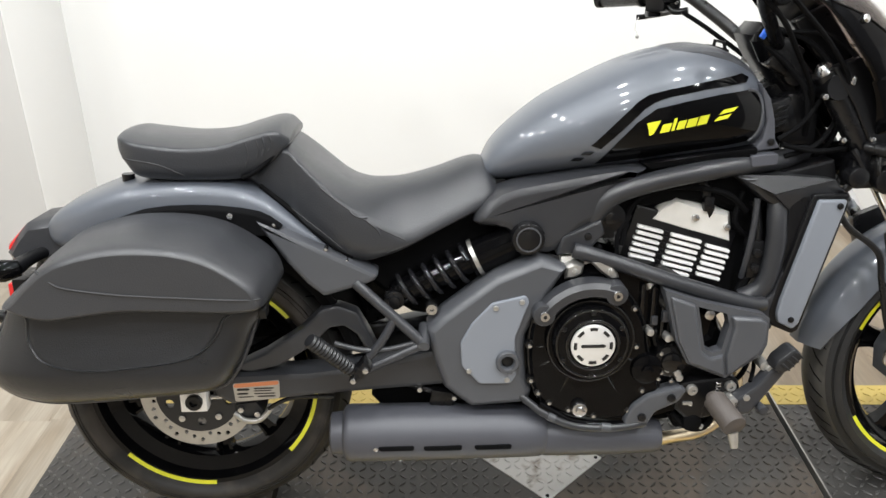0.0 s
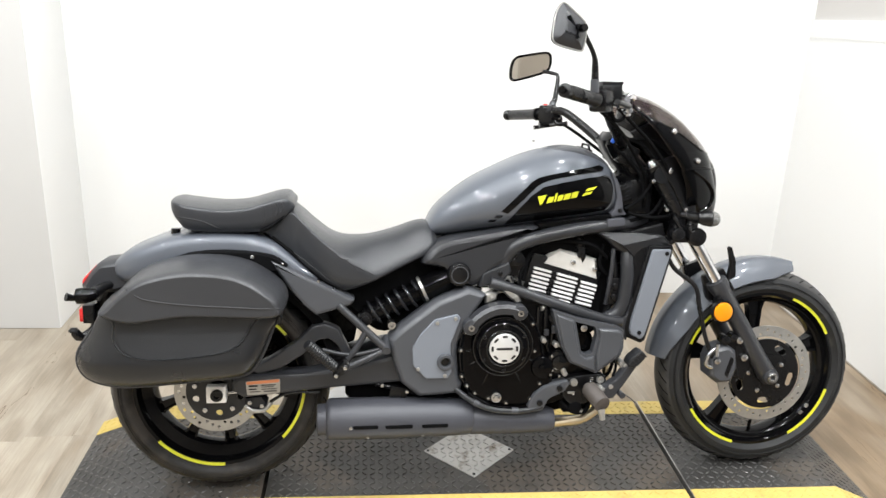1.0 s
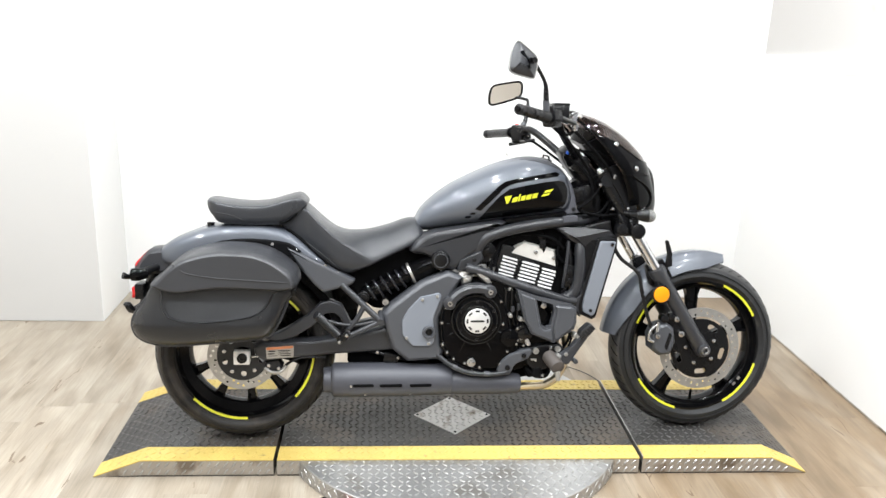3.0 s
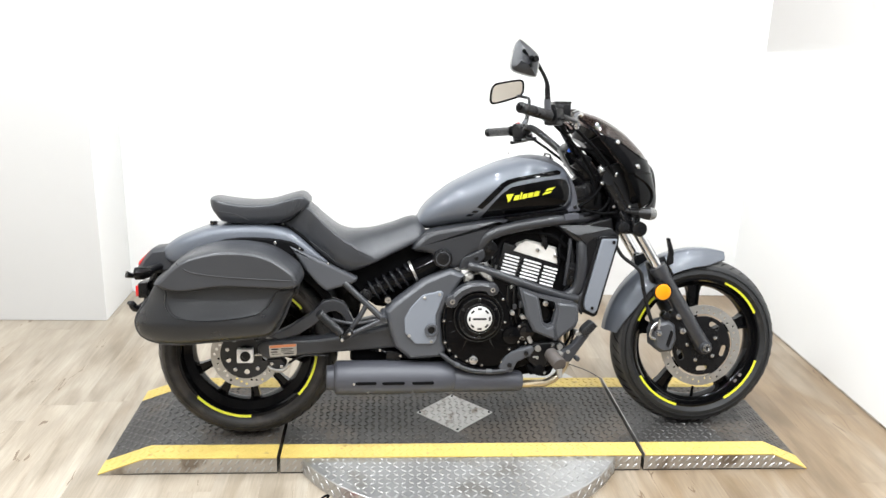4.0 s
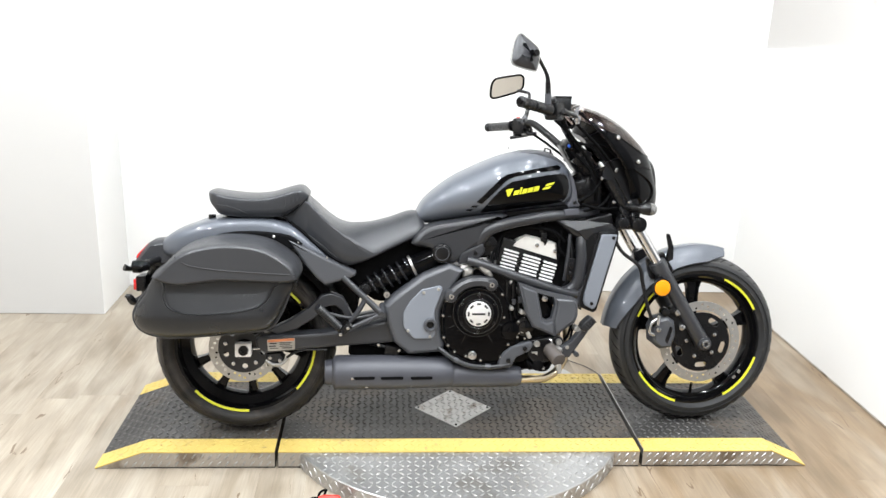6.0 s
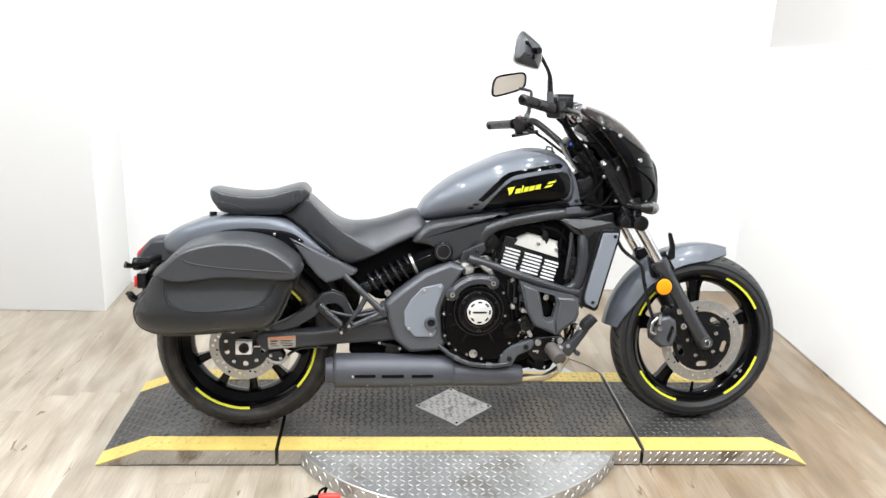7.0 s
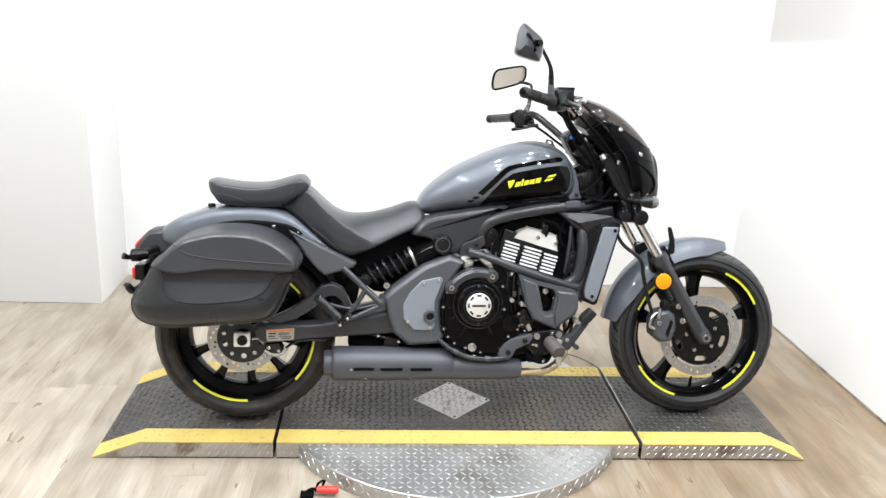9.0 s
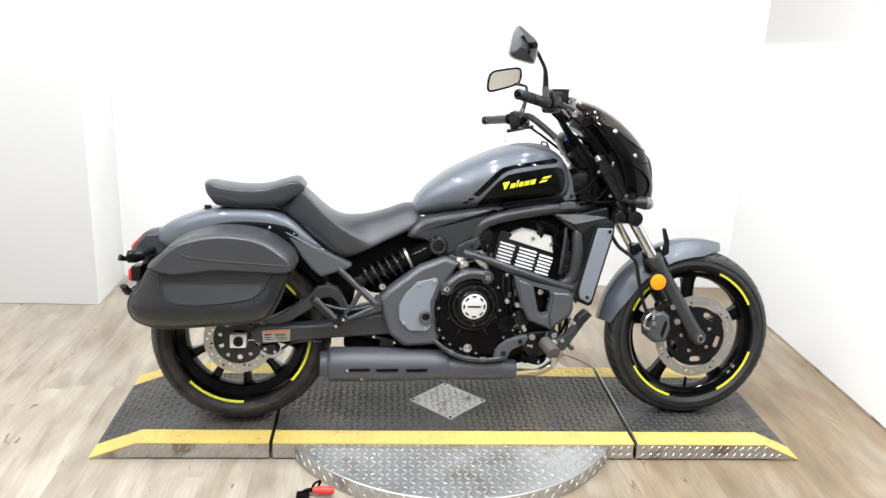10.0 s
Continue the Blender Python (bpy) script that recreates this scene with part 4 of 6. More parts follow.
part("insert_screw", studs([(-0.186, 0.502), (-0.137, 0.513), (-0.236, 0.375), (-0.163, 0.355)], -0.177, -0.181, 0.0055), STEEL, insert)
boss = part("pivot_boss", lathe([(0.0125, -0.165), (0.0225, -0.165), (0.0225, -0.186), (0.0205, -0.189), (0.0145, -0.189), (0.0125, -0.186)], -0.163, 0.394, 28), PLASTIC, plate)
part("boss_bolt", knob(-0.163, -0.165, -0.18, 0.394, 0.0118, 24, 0.2), SATIN, boss)

part("lower_frame", cushion([(-0.40, 0.345), (-0.30, 0.37), (-0.1, 0.37), (0.02, 0.30), (0.02, 0.205), (-0.10, 0.20), (-0.27, 0.21), (-0.40, 0.235), (-0.43, 0.27), (-0.42, 0.32)], [(0.09, 0.008), (0.08, 0), (-0.06, 0), (-0.075, 0.008)], 0), SOOT, bike, "dull black lower frame and battery tray")
part("chain_guard", join(slab([(-0.56, 0.30), (-0.40, 0.318), (-0.33, 0.33), (-0.33, 0.345), (-0.40, 0.334), (-0.56, 0.314)], 0.105, 0.085, 0.004), slab([(-0.74, 0.36), (-0.68, 0.43), (-0.58, 0.48), (-0.46, 0.51), (-0.38, 0.48), (-0.40, 0.38), (-0.52, 0.335), (-0.68, 0.32)], 0.105, 0.085, 0.004)), SATIN, bike, "black chain guard on the far side")
part("frame_lug", several(block(-0.285, -0.12, 0.293, 0.05, 0.03, 0.035, 0.006, pose(0, 0, 0, 0, 12)), tube([(-0.36, -0.10, 0.315), (-0.30, -0.12, 0.305), (-0.24, -0.12, 0.29), (-0.16, -0.13, 0.285)], 0.007, 8, 4)), SATIN, bike)
part("stand_bolt", studs([(-0.262, 0.298), (-0.33, 0.318)], -0.12, -0.142, 0.0055), BOLT, bike)

# passenger foot-rest bracket
rest = part("footrest_bracket", join(tube([(-0.448, -0.15, 0.548), (-0.434, -0.152, 0.535), (-0.321, -0.17, 0.43)], 0.0105, 12), tube([(-0.379, -0.161, 0.485), (-0.379, -0.163, 0.472), (-0.402, -0.165, 0.432), (-0.425, -0.165, 0.404)], 0.0085, 12, 3),
                                     tube([(-0.322, -0.17, 0.428), (-0.33, -0.17, 0.425), (-0.413, -0.17, 0.387), (-0.445, -0.168, 0.374)], 0.0085, 12), tube([(-0.33, -0.165, 0.432), (-0.388, -0.165, 0.418), (-0.44, -0.165, 0.418), (-0.49, -0.16, 0.43)], 0.0055, 10, 3),
                                     tube([(-0.318, -0.13, 0.45), (-0.322, -0.18, 0.428)], 0.012, 12)), ARM, bike, "welded black tube bracket for the passenger foot-rest")
P0, P1 = Vector((-0.528, -0.225, 0.466)), Vector((-0.445, -0.175, 0.372))
ribs = [P0 + (P1 - P0) * t for t in np.linspace(0, 0.82, 27)]
peg = part("passenger_peg", tube([tuple(p) for p in ribs], [0.0150 if k % 2 else 0.0125 for k in range(27)], 12), CHARCOAL, rest, "ribbed black rubber foot-rest")
part("peg_hinge", join(tube([P0 + (P1 - P0) * 0.8, P1], [0.012, 0.015], 12), block(-0.437, -0.175, 0.386, 0.022, 0.04, 0.034, 0.005, pose(0, 0, 0, 0, 40)), block(-0.452, -0.178, 0.370, 0.014, 0.036, 0.022, 0.004, pose(0, 0, 0, 0, 40))), SATIN, peg)
part("hinge_pin", several(knob(-0.431, -0.19, -0.202, 0.39, 0.006, 12, 0.3), knob(-0.455, -0.19, -0.201, 0.369, 0.006, 12, 0.3)), BOLT, peg)

# engine
engine = part("engine", join(
    cushion([(-0.13, 0.33), (-0.09, 0.285), (-0.03, 0.25), (0.06, 0.235), (0.16, 0.25), (0.25, 0.29), (0.29, 0.36), (0.26, 0.44), (0.20, 0.52), (0.12, 0.565), (0.02, 0.575), (-0.07, 0.55), (-0.13, 0.48), (-0.15, 0.40)], [(0.17, 0.02), (0.15, 0), (-0.135, 0), (-0.155, 0.014)], 3),
    cushion([(-0.115, 0.345), (-0.09, 0.30), (-0.035, 0.272), (0.04, 0.262), (0.10, 0.275), (0.135, 0.33), (0.11, 0.40), (0.095, 0.47), (0.05, 0.535), (-0.03, 0.548), (-0.10, 0.51), (-0.122, 0.43)], [(-0.14, 0), (-0.168, 0), (-0.176, 0.007)], 3)), GLOSS, bike, "gloss black parallel-twin engine")
part("sump", cushion([(-0.02, 0.29), (0.23, 0.31), (0.245, 0.25), (0.21, 0.212), (0.10, 0.195), (0.0, 0.20)], [(0.10, 0.008), (0.09, 0), (-0.075, 0), (-0.09, 0.008)], 1), SOOT, engine, "dull black sump")
part("engine_mount", cushion([(0.245, 0.66), (0.335, 0.66), (0.345, 0.56), (0.325, 0.47), (0.26, 0.42), (0.24, 0.50)], [(0.09, 0.008), (0.08, 0), (-0.06, 0), (-0.075, 0.008)], 0), SOOT, engine, "dull black front engine mount")
CX, CZ = -0.008, 0.437
part("clutch_cover", lathe([(0.0001, -0.17), (0.083, -0.17), (0.083, -0.186), (0.079, -0.191), (0.074, -0.1905), (0.070, -0.197), (0.064, -0.205), (0.05, -0.208), (0.0001, -0.208)], CX, CZ, 64), GLOSS, engine, "round gloss black clutch cover")
part("cover_bead", several(*[lathe([(r + 0.0032 * math.cos(a), y + 0.0032 * math.sin(a)) for a in np.linspace(0, 2 * math.pi, 10, endpoint=False)], CX, CZ, 64) for r, y in ((0.0805, -0.1885), (0.0665, -0.2035), (0.0485, -0.2085))]), SHEEN, engine, "polished ridge round the clutch cover")
part("cover_screw", studs([(CX + 0.062 * math.cos(a), CZ + 0.062 * math.sin(a)) for a in np.radians((90, 150, 210, 270, 330, 30))], -0.203, -0.208, 0.005), SATIN, engine)
disc_plate = part("badge_disc", knob(CX, -0.206, -0.213, CZ, 0.0415, 48, 0.06), SILVER, engine, "round silver engine badge")
part("badge_slot", several(*[lathe([(0.0305, -0.2131), (0.0365, -0.2131), (0.0365, -0.2138), (0.0305, -0.2138)], CX, CZ, 5, 45 * k - 12, 45 * k + 12) for k in range(8)]), INK, disc_plate)
part("badge_bar", slab([(CX - 0.023, CZ - 0.0035), (CX + 0.023, CZ - 0.0035), (CX + 0.023, CZ + 0.003), (CX - 0.023, CZ + 0.003)], -0.2131, -0.2138, 0.0002), INK, disc_plate)
hood = []
for a in np.linspace(150, 62, 15):
    c, s = math.cos(radians(a)), math.sin(radians(a))
    hood.append([(CX + r * c, y, CZ + r * s) for r, y in ((0.086, -0.165), (0.086, -0.19), (0.092, -0.2), (0.108, -0.202), (0.117, -0.194), (0.12, -0.165))])
ear = part("clutch_guard", skin(hood), ARM, engine, "satin black curved guard over the clutch cover")
part("guard_boss", several(knob(CX - 0.09, -0.16, -0.2, CZ + 0.056, 0.021), knob(CX + 0.043, -0.16, -0.2, CZ + 0.094, 0.021)), ARM, ear)
part("guard_bolt", several(lathe([(0.0035, -0.198), (0.0095, -0.198), (0.0095, -0.2055), (0.0085, -0.207), (0.0035, -0.207)], CX - 0.09, CZ + 0.056, 16), lathe([(0.0035, -0.198), (0.0095, -0.198), (0.0095, -0.2055), (0.0085, -0.207), (0.0035, -0.207)], CX + 0.043, CZ + 0.094, 16)), BOLT, ear)
edge_spots = [(-0.108, 0.475), (-0.121, 0.425), (-0.117, 0.352), (-0.102, 0.325), (-0.08, 0.303), (-0.042, 0.287), (0.008, 0.272), (0.075, 0.282), (0.10, 0.325), (0.083, 0.418), (0.075, 0.495), (0.13, 0.35), (0.155, 0.345)]
part("case_bolt", studs(edge_spots, -0.168, -0.181, 0.0042), BOLT, engine, "small bright case bolts")
cover_line = [(-0.115, 0.345), (-0.09, 0.30), (-0.035, 0.272), (0.04, 0.262), (0.10, 0.275), (0.135, 0.33), (0.11, 0.40), (0.095, 0.47), (0.05, 0.535), (-0.03, 0.548), (-0.10, 0.51), (-0.122, 0.43)]
part("case_flange", tube([(x, -0.1665, z) for x, z in spline(cover_line + cover_line[:1], 4)], 0.0032, 8), SHEEN, engine, "raised rim of the clutch case")
part("bolt_boss", studs(edge_spots[:11], -0.15, -0.1765, 0.0088), SHEEN, engine)
part("cover_rib", several(*[tube([(CX + 0.088 * math.cos(a), -0.174, CZ + 0.088 * math.sin(a)), (CX + r1 * math.cos(a), -0.172, CZ + r1 * math.sin(a))], 0.0035, 8) for a, r1 in ((-0.5, 0.12), (-1.1, 0.14), (-2.0, 0.14), (-2.6, 0.115), (3.3, 0.105))]), SHEEN, engine)
part("drain_bolt", join(knob(-0.022, -0.17, -0.19, 0.292, 0.015, 24, 0.2), knob(-0.022, -0.192, -0.197, 0.292, 0.009, 6)), BOLT, engine, "large bright filler bolt")
part("oil_filter", join(knob(0.105, -0.15, -0.185, 0.372, 0.031, 28, 0.2), knob(0.105, -0.185, -0.192, 0.372, 0.012, 6)), GLOSS, engine)
part("case_rib", several(tube([(0.12, -0.158, 0.53), (0.118, -0.162, 0.45), (0.13, -0.16, 0.40)], 0.007, 8, 3), tube([(0.15, -0.156, 0.51), (0.148, -0.16, 0.44)], 0.006, 8), tube([(-0.1, -0.176, 0.302), (-0.03, -0.18, 0.262), (0.06, -0.178, 0.253), (0.11, -0.174, 0.26)], 0.008, 10, 3)), GLOSS, engine)
part("case_fitting", studs([(0.107, 0.448), (0.142, 0.435), (0.146, 0.372), (0.165, 0.362), (0.17, 0.352)], -0.158, -0.184, 0.0075), STEEL, engine)

part("water_pump", join(knob(0.152, -0.14, -0.178, 0.385, 0.033, 32, 0.15), knob(0.152, -0.178, -0.186, 0.385, 0.02, 24, 0.2), block(0.172, -0.16, 0.408, 0.03, 0.03, 0.022, 0.005, pose(0, 0, 0, 0, 40))), SHEEN, engine, "round gloss black pump cover")
part("pump_bolt", studs([(0.152 + 0.028 * math.cos(a), 0.385 + 0.028 * math.sin(a)) for a in (0.6, 2.4, 4.0, 5.3)], -0.176, -0.183, 0.0042), BOLT, engine)
part("case_web", several(*[slab([(x, z0), (x + 0.009, z0 + 0.003), (x + 0.011, z1), (x + 0.001, z1)], -0.13, y, 0.003) for x, z0, z1, y in ((0.088, 0.45, 0.54, -0.165), (0.108, 0.44, 0.535, -0.168), (0.13, 0.43, 0.525, -0.164), (0.15, 0.43, 0.515, -0.16), (0.17, 0.41, 0.47, -0.158))]), SHEEN, engine)
part("coolant_hose", tube([(0.155, -0.15, 0.41), (0.165, -0.158, 0.445), (0.15, -0.16, 0.485), (0.118, -0.15, 0.52), (0.10, -0.14, 0.555)], 0.0115, 14, 5), SATIN, engine, "black rubber coolant hose")
part("hose_band", several(tube([(0.160, -0.154, 0.426), (0.163, -0.157, 0.436)], 0.0128, 14), tube([(0.112, -0.148, 0.527), (0.107, -0.145, 0.536)], 0.0128, 14)), STEEL, engine, "bright hose band")
part("oil_line", tube([(-0.135, -0.165, 0.315), (-0.09, -0.182, 0.283), (-0.03, -0.186, 0.257), (0.05, -0.184, 0.25), (0.11, -0.18, 0.258)], 0.0078, 12, 4), TUBE, engine, "dark pipe round the lower case")
part("line_clip", several(tube([(0.022, -0.185, 0.2525), (0.04, -0.185, 0.2505)], 0.0092, 10), tube([(-0.083, -0.184, 0.279), (-0.07, -0.185, 0.273)], 0.0092, 10)), PLASTIC, engine)
part("sensor_plug", several(block(0.138, -0.165, 0.475, 0.014, 0.014, 0.022, 0.003), block(0.116, -0.168, 0.468, 0.012, 0.012, 0.018, 0.003)), ARM, engine)

tilt = Matrix.Translation((0.172, 0, 0.575)) @ pose(0, 0, 0, 0, 15.5, 0)
head = part("cylinder", moved(join(block(0, 0.0, 0.0, 0.21, 0.18, 0.15, 0.008), block(0, 0.0, -0.1, 0.18, 0.16, 0.08, 0.006)), tilt), SATIN, engine, "black cylinder with bright fin edges")
for col, (u, length) in enumerate(((-0.066, 0.052), (0.008, 0.062), (0.075, 0.048))):
    for k in range(7 if col < 2 else 6):
        part("fin", moved(block(u + 0.002 * (k % 2), -0.093, 0.036 - 0.0118 * k - (0.004 if col == 2 else 0), length, 0.016, 0.0062, 0.0018), tilt), FIN, head, "bright machined fin edge")
for u in (-0.03, 0.045):
    part("stud_column", several(*[moved(q, tilt) for q in [block(u, -0.09, 0.036 - 0.0118 * k, 0.01, 0.01, 0.007, 0.002) for k in range(7)]]), SATIN, head)
part("head_cover", cushion([(0.112, 0.642), (0.135, 0.67), (0.167, 0.688), (0.195, 0.678), (0.275, 0.655), (0.285, 0.59), (0.20, 0.615)], [(0.07, 0.01), (0.06, 0), (-0.082, 0), (-0.092, 0.008)], 1), CAST, engine, "bare cast head cover")
part("head_stud", studs([(0.205, 0.648), (0.268, 0.628)], -0.09, -0.1, 0.007), BOLT, engine)
part("spark_cap", join(tube([(0.235, -0.08, 0.645), (0.225, -0.085, 0.70), (0.21, -0.07, 0.73)], 0.012, 10, 3), block(0.228, -0.09, 0.675, 0.02, 0.02, 0.03, 0.004)), SATIN, engine)
part("wiring", several(tube([(0.30, -0.10, 0.66), (0.25, -0.11, 0.70), (0.15, -0.10, 0.71), (0.08, -0.105, 0.68), (0.06, -0.11, 0.60)], 0.006, 8, 5), tube([(0.32, -0.09, 0.60), (0.28, -0.10, 0.64), (0.29, -0.1, 0.70)], 0.005, 8, 4),
                    tube([(0.075, -0.11, 0.66), (0.05, -0.115, 0.62), (0.055, -0.115, 0.56)], 0.0045, 8, 4), tube([(0.02, -0.11, 0.60), (-0.03, -0.12, 0.565), (-0.06, -0.12, 0.53)], 0.007, 8, 4)), SOOT, bike, "loose black wiring round the cylinder")
part("throttle_body", join(knob(0.035, -0.07, -0.115, 0.655, 0.03, 24), knob(0.035, -0.115, -0.122, 0.655, 0.012, 12), block(0.02, -0.10, 0.63, 0.05, 0.03, 0.03, 0.004)), SATIN, engine)
part("hose_clip", several(block(-0.045, -0.125, 0.575, 0.03, 0.02, 0.025, 0.004), block(0.0, -0.125, 0.565, 0.035, 0.016, 0.016, 0.004, pose(0, 0, 0, 0, 20)), block(0.025, -0.12, 0.552, 0.016, 0.02, 0.024, 0.003)), CAST, engine)
part("inlet_casting", several(cushion([(-0.055, 0.548), (-0.054, 0.574), (-0.036, 0.582), (-0.018, 0.576), (-0.022, 0.558), (-0.036, 0.55)], [(-0.08, 0), (-0.152, 0), (-0.158, 0.005)], 1),
                              cushion([(-0.012, 0.586), (0.01, 0.592), (0.036, 0.577), (0.046, 0.553), (0.03, 0.549), (0.005, 0.568)], [(-0.08, 0), (-0.162, 0), (-0.17, 0.005)], 1), knob(-0.037, -0.155, -0.165, 0.565, 0.006, 6, 0.2), knob(0.026, -0.168, -0.177, 0.568, 0.006, 6, 0.2)), STEEL, engine, "bare cast inlet stubs under the frame tube")
part("front_bracket", join(block(0.318, -0.11, 0.57, 0.03, 0.03, 0.075, 0.004), knob(0.318, -0.125, -0.135, 0.585, 0.008, 12), knob(0.316, -0.125, -0.135, 0.555, 0.008, 12)), SATIN, engine)

SHROUD = [(0.125, 0.537), (0.195, 0.513), (0.312, 0.486), (0.327, 0.477), (0.328, 0.425), (0.319, 0.402), (0.253, 0.356), (0.178, 0.388), (0.153, 0.435)]
WINDOW = [(0.190, 0.503), (0.245, 0.488), (0.252, 0.465), (0.241, 0.415), (0.226, 0.409), (0.209, 0.417)]
shroud = part("engine_shroud", join(pierced(SHROUD, [WINDOW], -0.168, -0.194), skin([[(x, y, z) for x, z in SHROUD] for y in (-0.12, -0.169)], True, False)), PLASTIC, bike, "angular dark grey engine shroud with a tapered opening", 20)
part("shroud_rib", several(slab([(0.135, 0.526), (0.183, 0.509), (0.203, 0.414), (0.222, 0.400), (0.245, 0.408), (0.252, 0.360), (0.180, 0.390), (0.156, 0.436)], -0.19, -0.201, 0.006),
                           slab([(0.252, 0.484), (0.309, 0.480), (0.322, 0.472), (0.323, 0.427), (0.314, 0.406), (0.255, 0.363), (0.249, 0.41), (0.259, 0.464)], -0.19, -0.204, 0.007)), PLASTIC, shroud)
part("shroud_bolt", studs([(0.219, 0.48)], -0.15, -0.18, 0.011), BOLT, shroud)

# radiator
radiator = part("radiator", cushion([(0.365, 0.70), (0.475, 0.70), (0.40, 0.425), (0.352, 0.44)], [(0.14, 0.004), (0.13, 0), (-0.13, 0), (-0.138, 0.004)], 0), SATIN, bike, "black radiator with dark shrouds")
panel = part("radiator_panel", slab([(0.413, 0.693), (0.466, 0.693), (0.462, 0.672), (0.403, 0.448), (0.392, 0.437), (0.362, 0.452), (0.358, 0.47), (0.362, 0.496)], -0.145, -0.156, 0.004), PANEL_GREY, radiator, "slate-grey radiator side panel")
part("panel_frame", slab([(0.405, 0.703), (0.474, 0.703), (0.472, 0.675), (0.408, 0.432), (0.395, 0.424), (0.350, 0.444), (0.346, 0.47), (0.352, 0.50)], -0.12, -0.147, 0.004), SATIN, radiator)
part("panel_screw", studs([(0.452, 0.682), (0.386, 0.458)], -0.156, -0.16, 0.006), SATIN, panel)
shield = part("radiator_shroud", slab([(0.262, 0.735), (0.30, 0.705), (0.316, 0.69), (0.392, 0.648), (0.415, 0.70), (0.478, 0.70), (0.455, 0.725), (0.36, 0.735)], -0.07, -0.132, 0.012), CHARCOAL, radiator, "folded black shroud")
part("shroud_facet", several(
    skin([[(0.262, -0.12, 0.736), (0.36, -0.138, 0.737), (0.452, -0.13, 0.727), (0.33, -0.15, 0.705)], [(0.262, -0.11, 0.734), (0.36, -0.12, 0.735), (0.452, -0.12, 0.725), (0.33, -0.12, 0.705)]]),
    skin([[(0.33, -0.15, 0.704), (0.448, -0.131, 0.726), (0.472, -0.128, 0.704), (0.412, -0.135, 0.7), (0.39, -0.128, 0.65)], [(0.33, -0.12, 0.704), (0.448, -0.12, 0.724), (0.472, -0.12, 0.704), (0.412, -0.12, 0.7), (0.39, -0.12, 0.65)]])), CHARCOAL, shield, "creased dark facet", 10)
part("overflow_pipe", tube([(0.312, -0.118, 0.69), (0.309, -0.122, 0.64), (0.303, -0.12, 0.575), (0.3, -0.11, 0.53)], 0.006, 10, 4), ARM, radiator, "thin dark pipe beside the radiator hose")
part("lower_shroud", slab([(0.292, 0.507), (0.335, 0.495), (0.352, 0.51), (0.366, 0.56), (0.375, 0.50), (0.355, 0.43), (0.335, 0.46), (0.30, 0.48)], -0.11, -0.145, 0.006), TUBE, radiator)
part("radiator_hose", tube([(0.315, -0.10, 0.68), (0.322, -0.112, 0.62), (0.318, -0.11, 0.55), (0.30, -0.1, 0.50)], 0.009, 10, 4), SATIN, radiator)

# exhaust
silencer = part("silencer", join(
    tube([(-0.508, -0.135, 0.2255), (-0.505, -0.135, 0.2255), (-0.478, -0.135, 0.2255)], [0.037, 0.041, 0.0435], 28),
    tube([(-0.482, -0.135, 0.2255), (-0.477, -0.135, 0.2255), (-0.468, -0.135, 0.2255), (-0.3, -0.135, 0.2238), (-0.13, -0.135, 0.2215), (-0.092, -0.135, 0.221), (-0.082, -0.135, 0.2205)], [0.0465, 0.054, 0.0568, 0.0568, 0.053, 0.051, 0.046], 40)), MUFFLER, bike, "matt dark grey silencer with three slots")
part("exhaust_cover", tube([(-0.088, -0.135, 0.2145), (-0.08, -0.135, 0.214), (0.05, -0.135, 0.208), (0.14, -0.135, 0.2035), (0.152, -0.135, 0.203), (0.156, -0.135, 0.203)], [0.0425, 0.0445, 0.0405, 0.0355, 0.031, 0.02], 32), MUFFLER, silencer, "matt dark grey exhaust cover")
part("silencer_slot", several(*[slab([(a + 0.003, z - 0.005), (b, z - 0.005), (b + 0.002, z - 0.002), (b + 0.002, z + 0.005), (a + 0.002, z + 0.005), (a, z + 0.002)], -0.17, y, 0.0012) for a, b, z, y in ((-0.412, -0.345, 0.220, -0.194), (-0.325, -0.252, 0.2185, -0.194), (-0.226, -0.155, 0.217, -0.192))]), SOOT, silencer, "dark open slot")
part("cover_screw", several(knob(-0.417, -0.18, -0.1935, 0.219, 0.005, 10), knob(-0.37, -0.15, -0.176, 0.186, 0.005, 10), knob(-0.222, -0.15, -0.174, 0.186, 0.005, 10)), BOLT, silencer)
part("header_pipe", tube([(0.12, -0.15, 0.195), (0.19, -0.11, 0.183), (0.25, -0.09, 0.181), (0.30, -0.08, 0.21), (0.33, -0.07, 0.28), (0.32, -0.06, 0.40)], 0.0135, 14, 4), HEADER, bike, "heat-tinted gold exhaust pipe")

# rider's foot-rest and brake pedal
hanger = part("footrest_hanger", slab([(0.175, 0.337), (0.109, 0.318), (0.082, 0.297), (0.073, 0.28), (0.066, 0.262), (0.072, 0.25), (0.108, 0.246), (0.117, 0.262), (0.127, 0.282), (0.171, 0.302), (0.186, 0.326)], -0.15, -0.187, 0.006), PLASTIC, bike, "dark grey cast foot-rest hanger")
part("hanger_bolt", studs([(0.155, 0.313), (0.1, 0.273)], -0.186, -0.193, 0.0085), SATIN, hanger)
part("hanger_plate", slab([(0.172, 0.338), (0.198, 0.343), (0.223, 0.346), (0.27, 0.35), (0.287, 0.343), (0.298, 0.31), (0.262, 0.278), (0.235, 0.262), (0.193, 0.258), (0.165, 0.285)], -0.12, -0.178, 0.006), SATIN, hanger, "black foot-rest mounting plate")
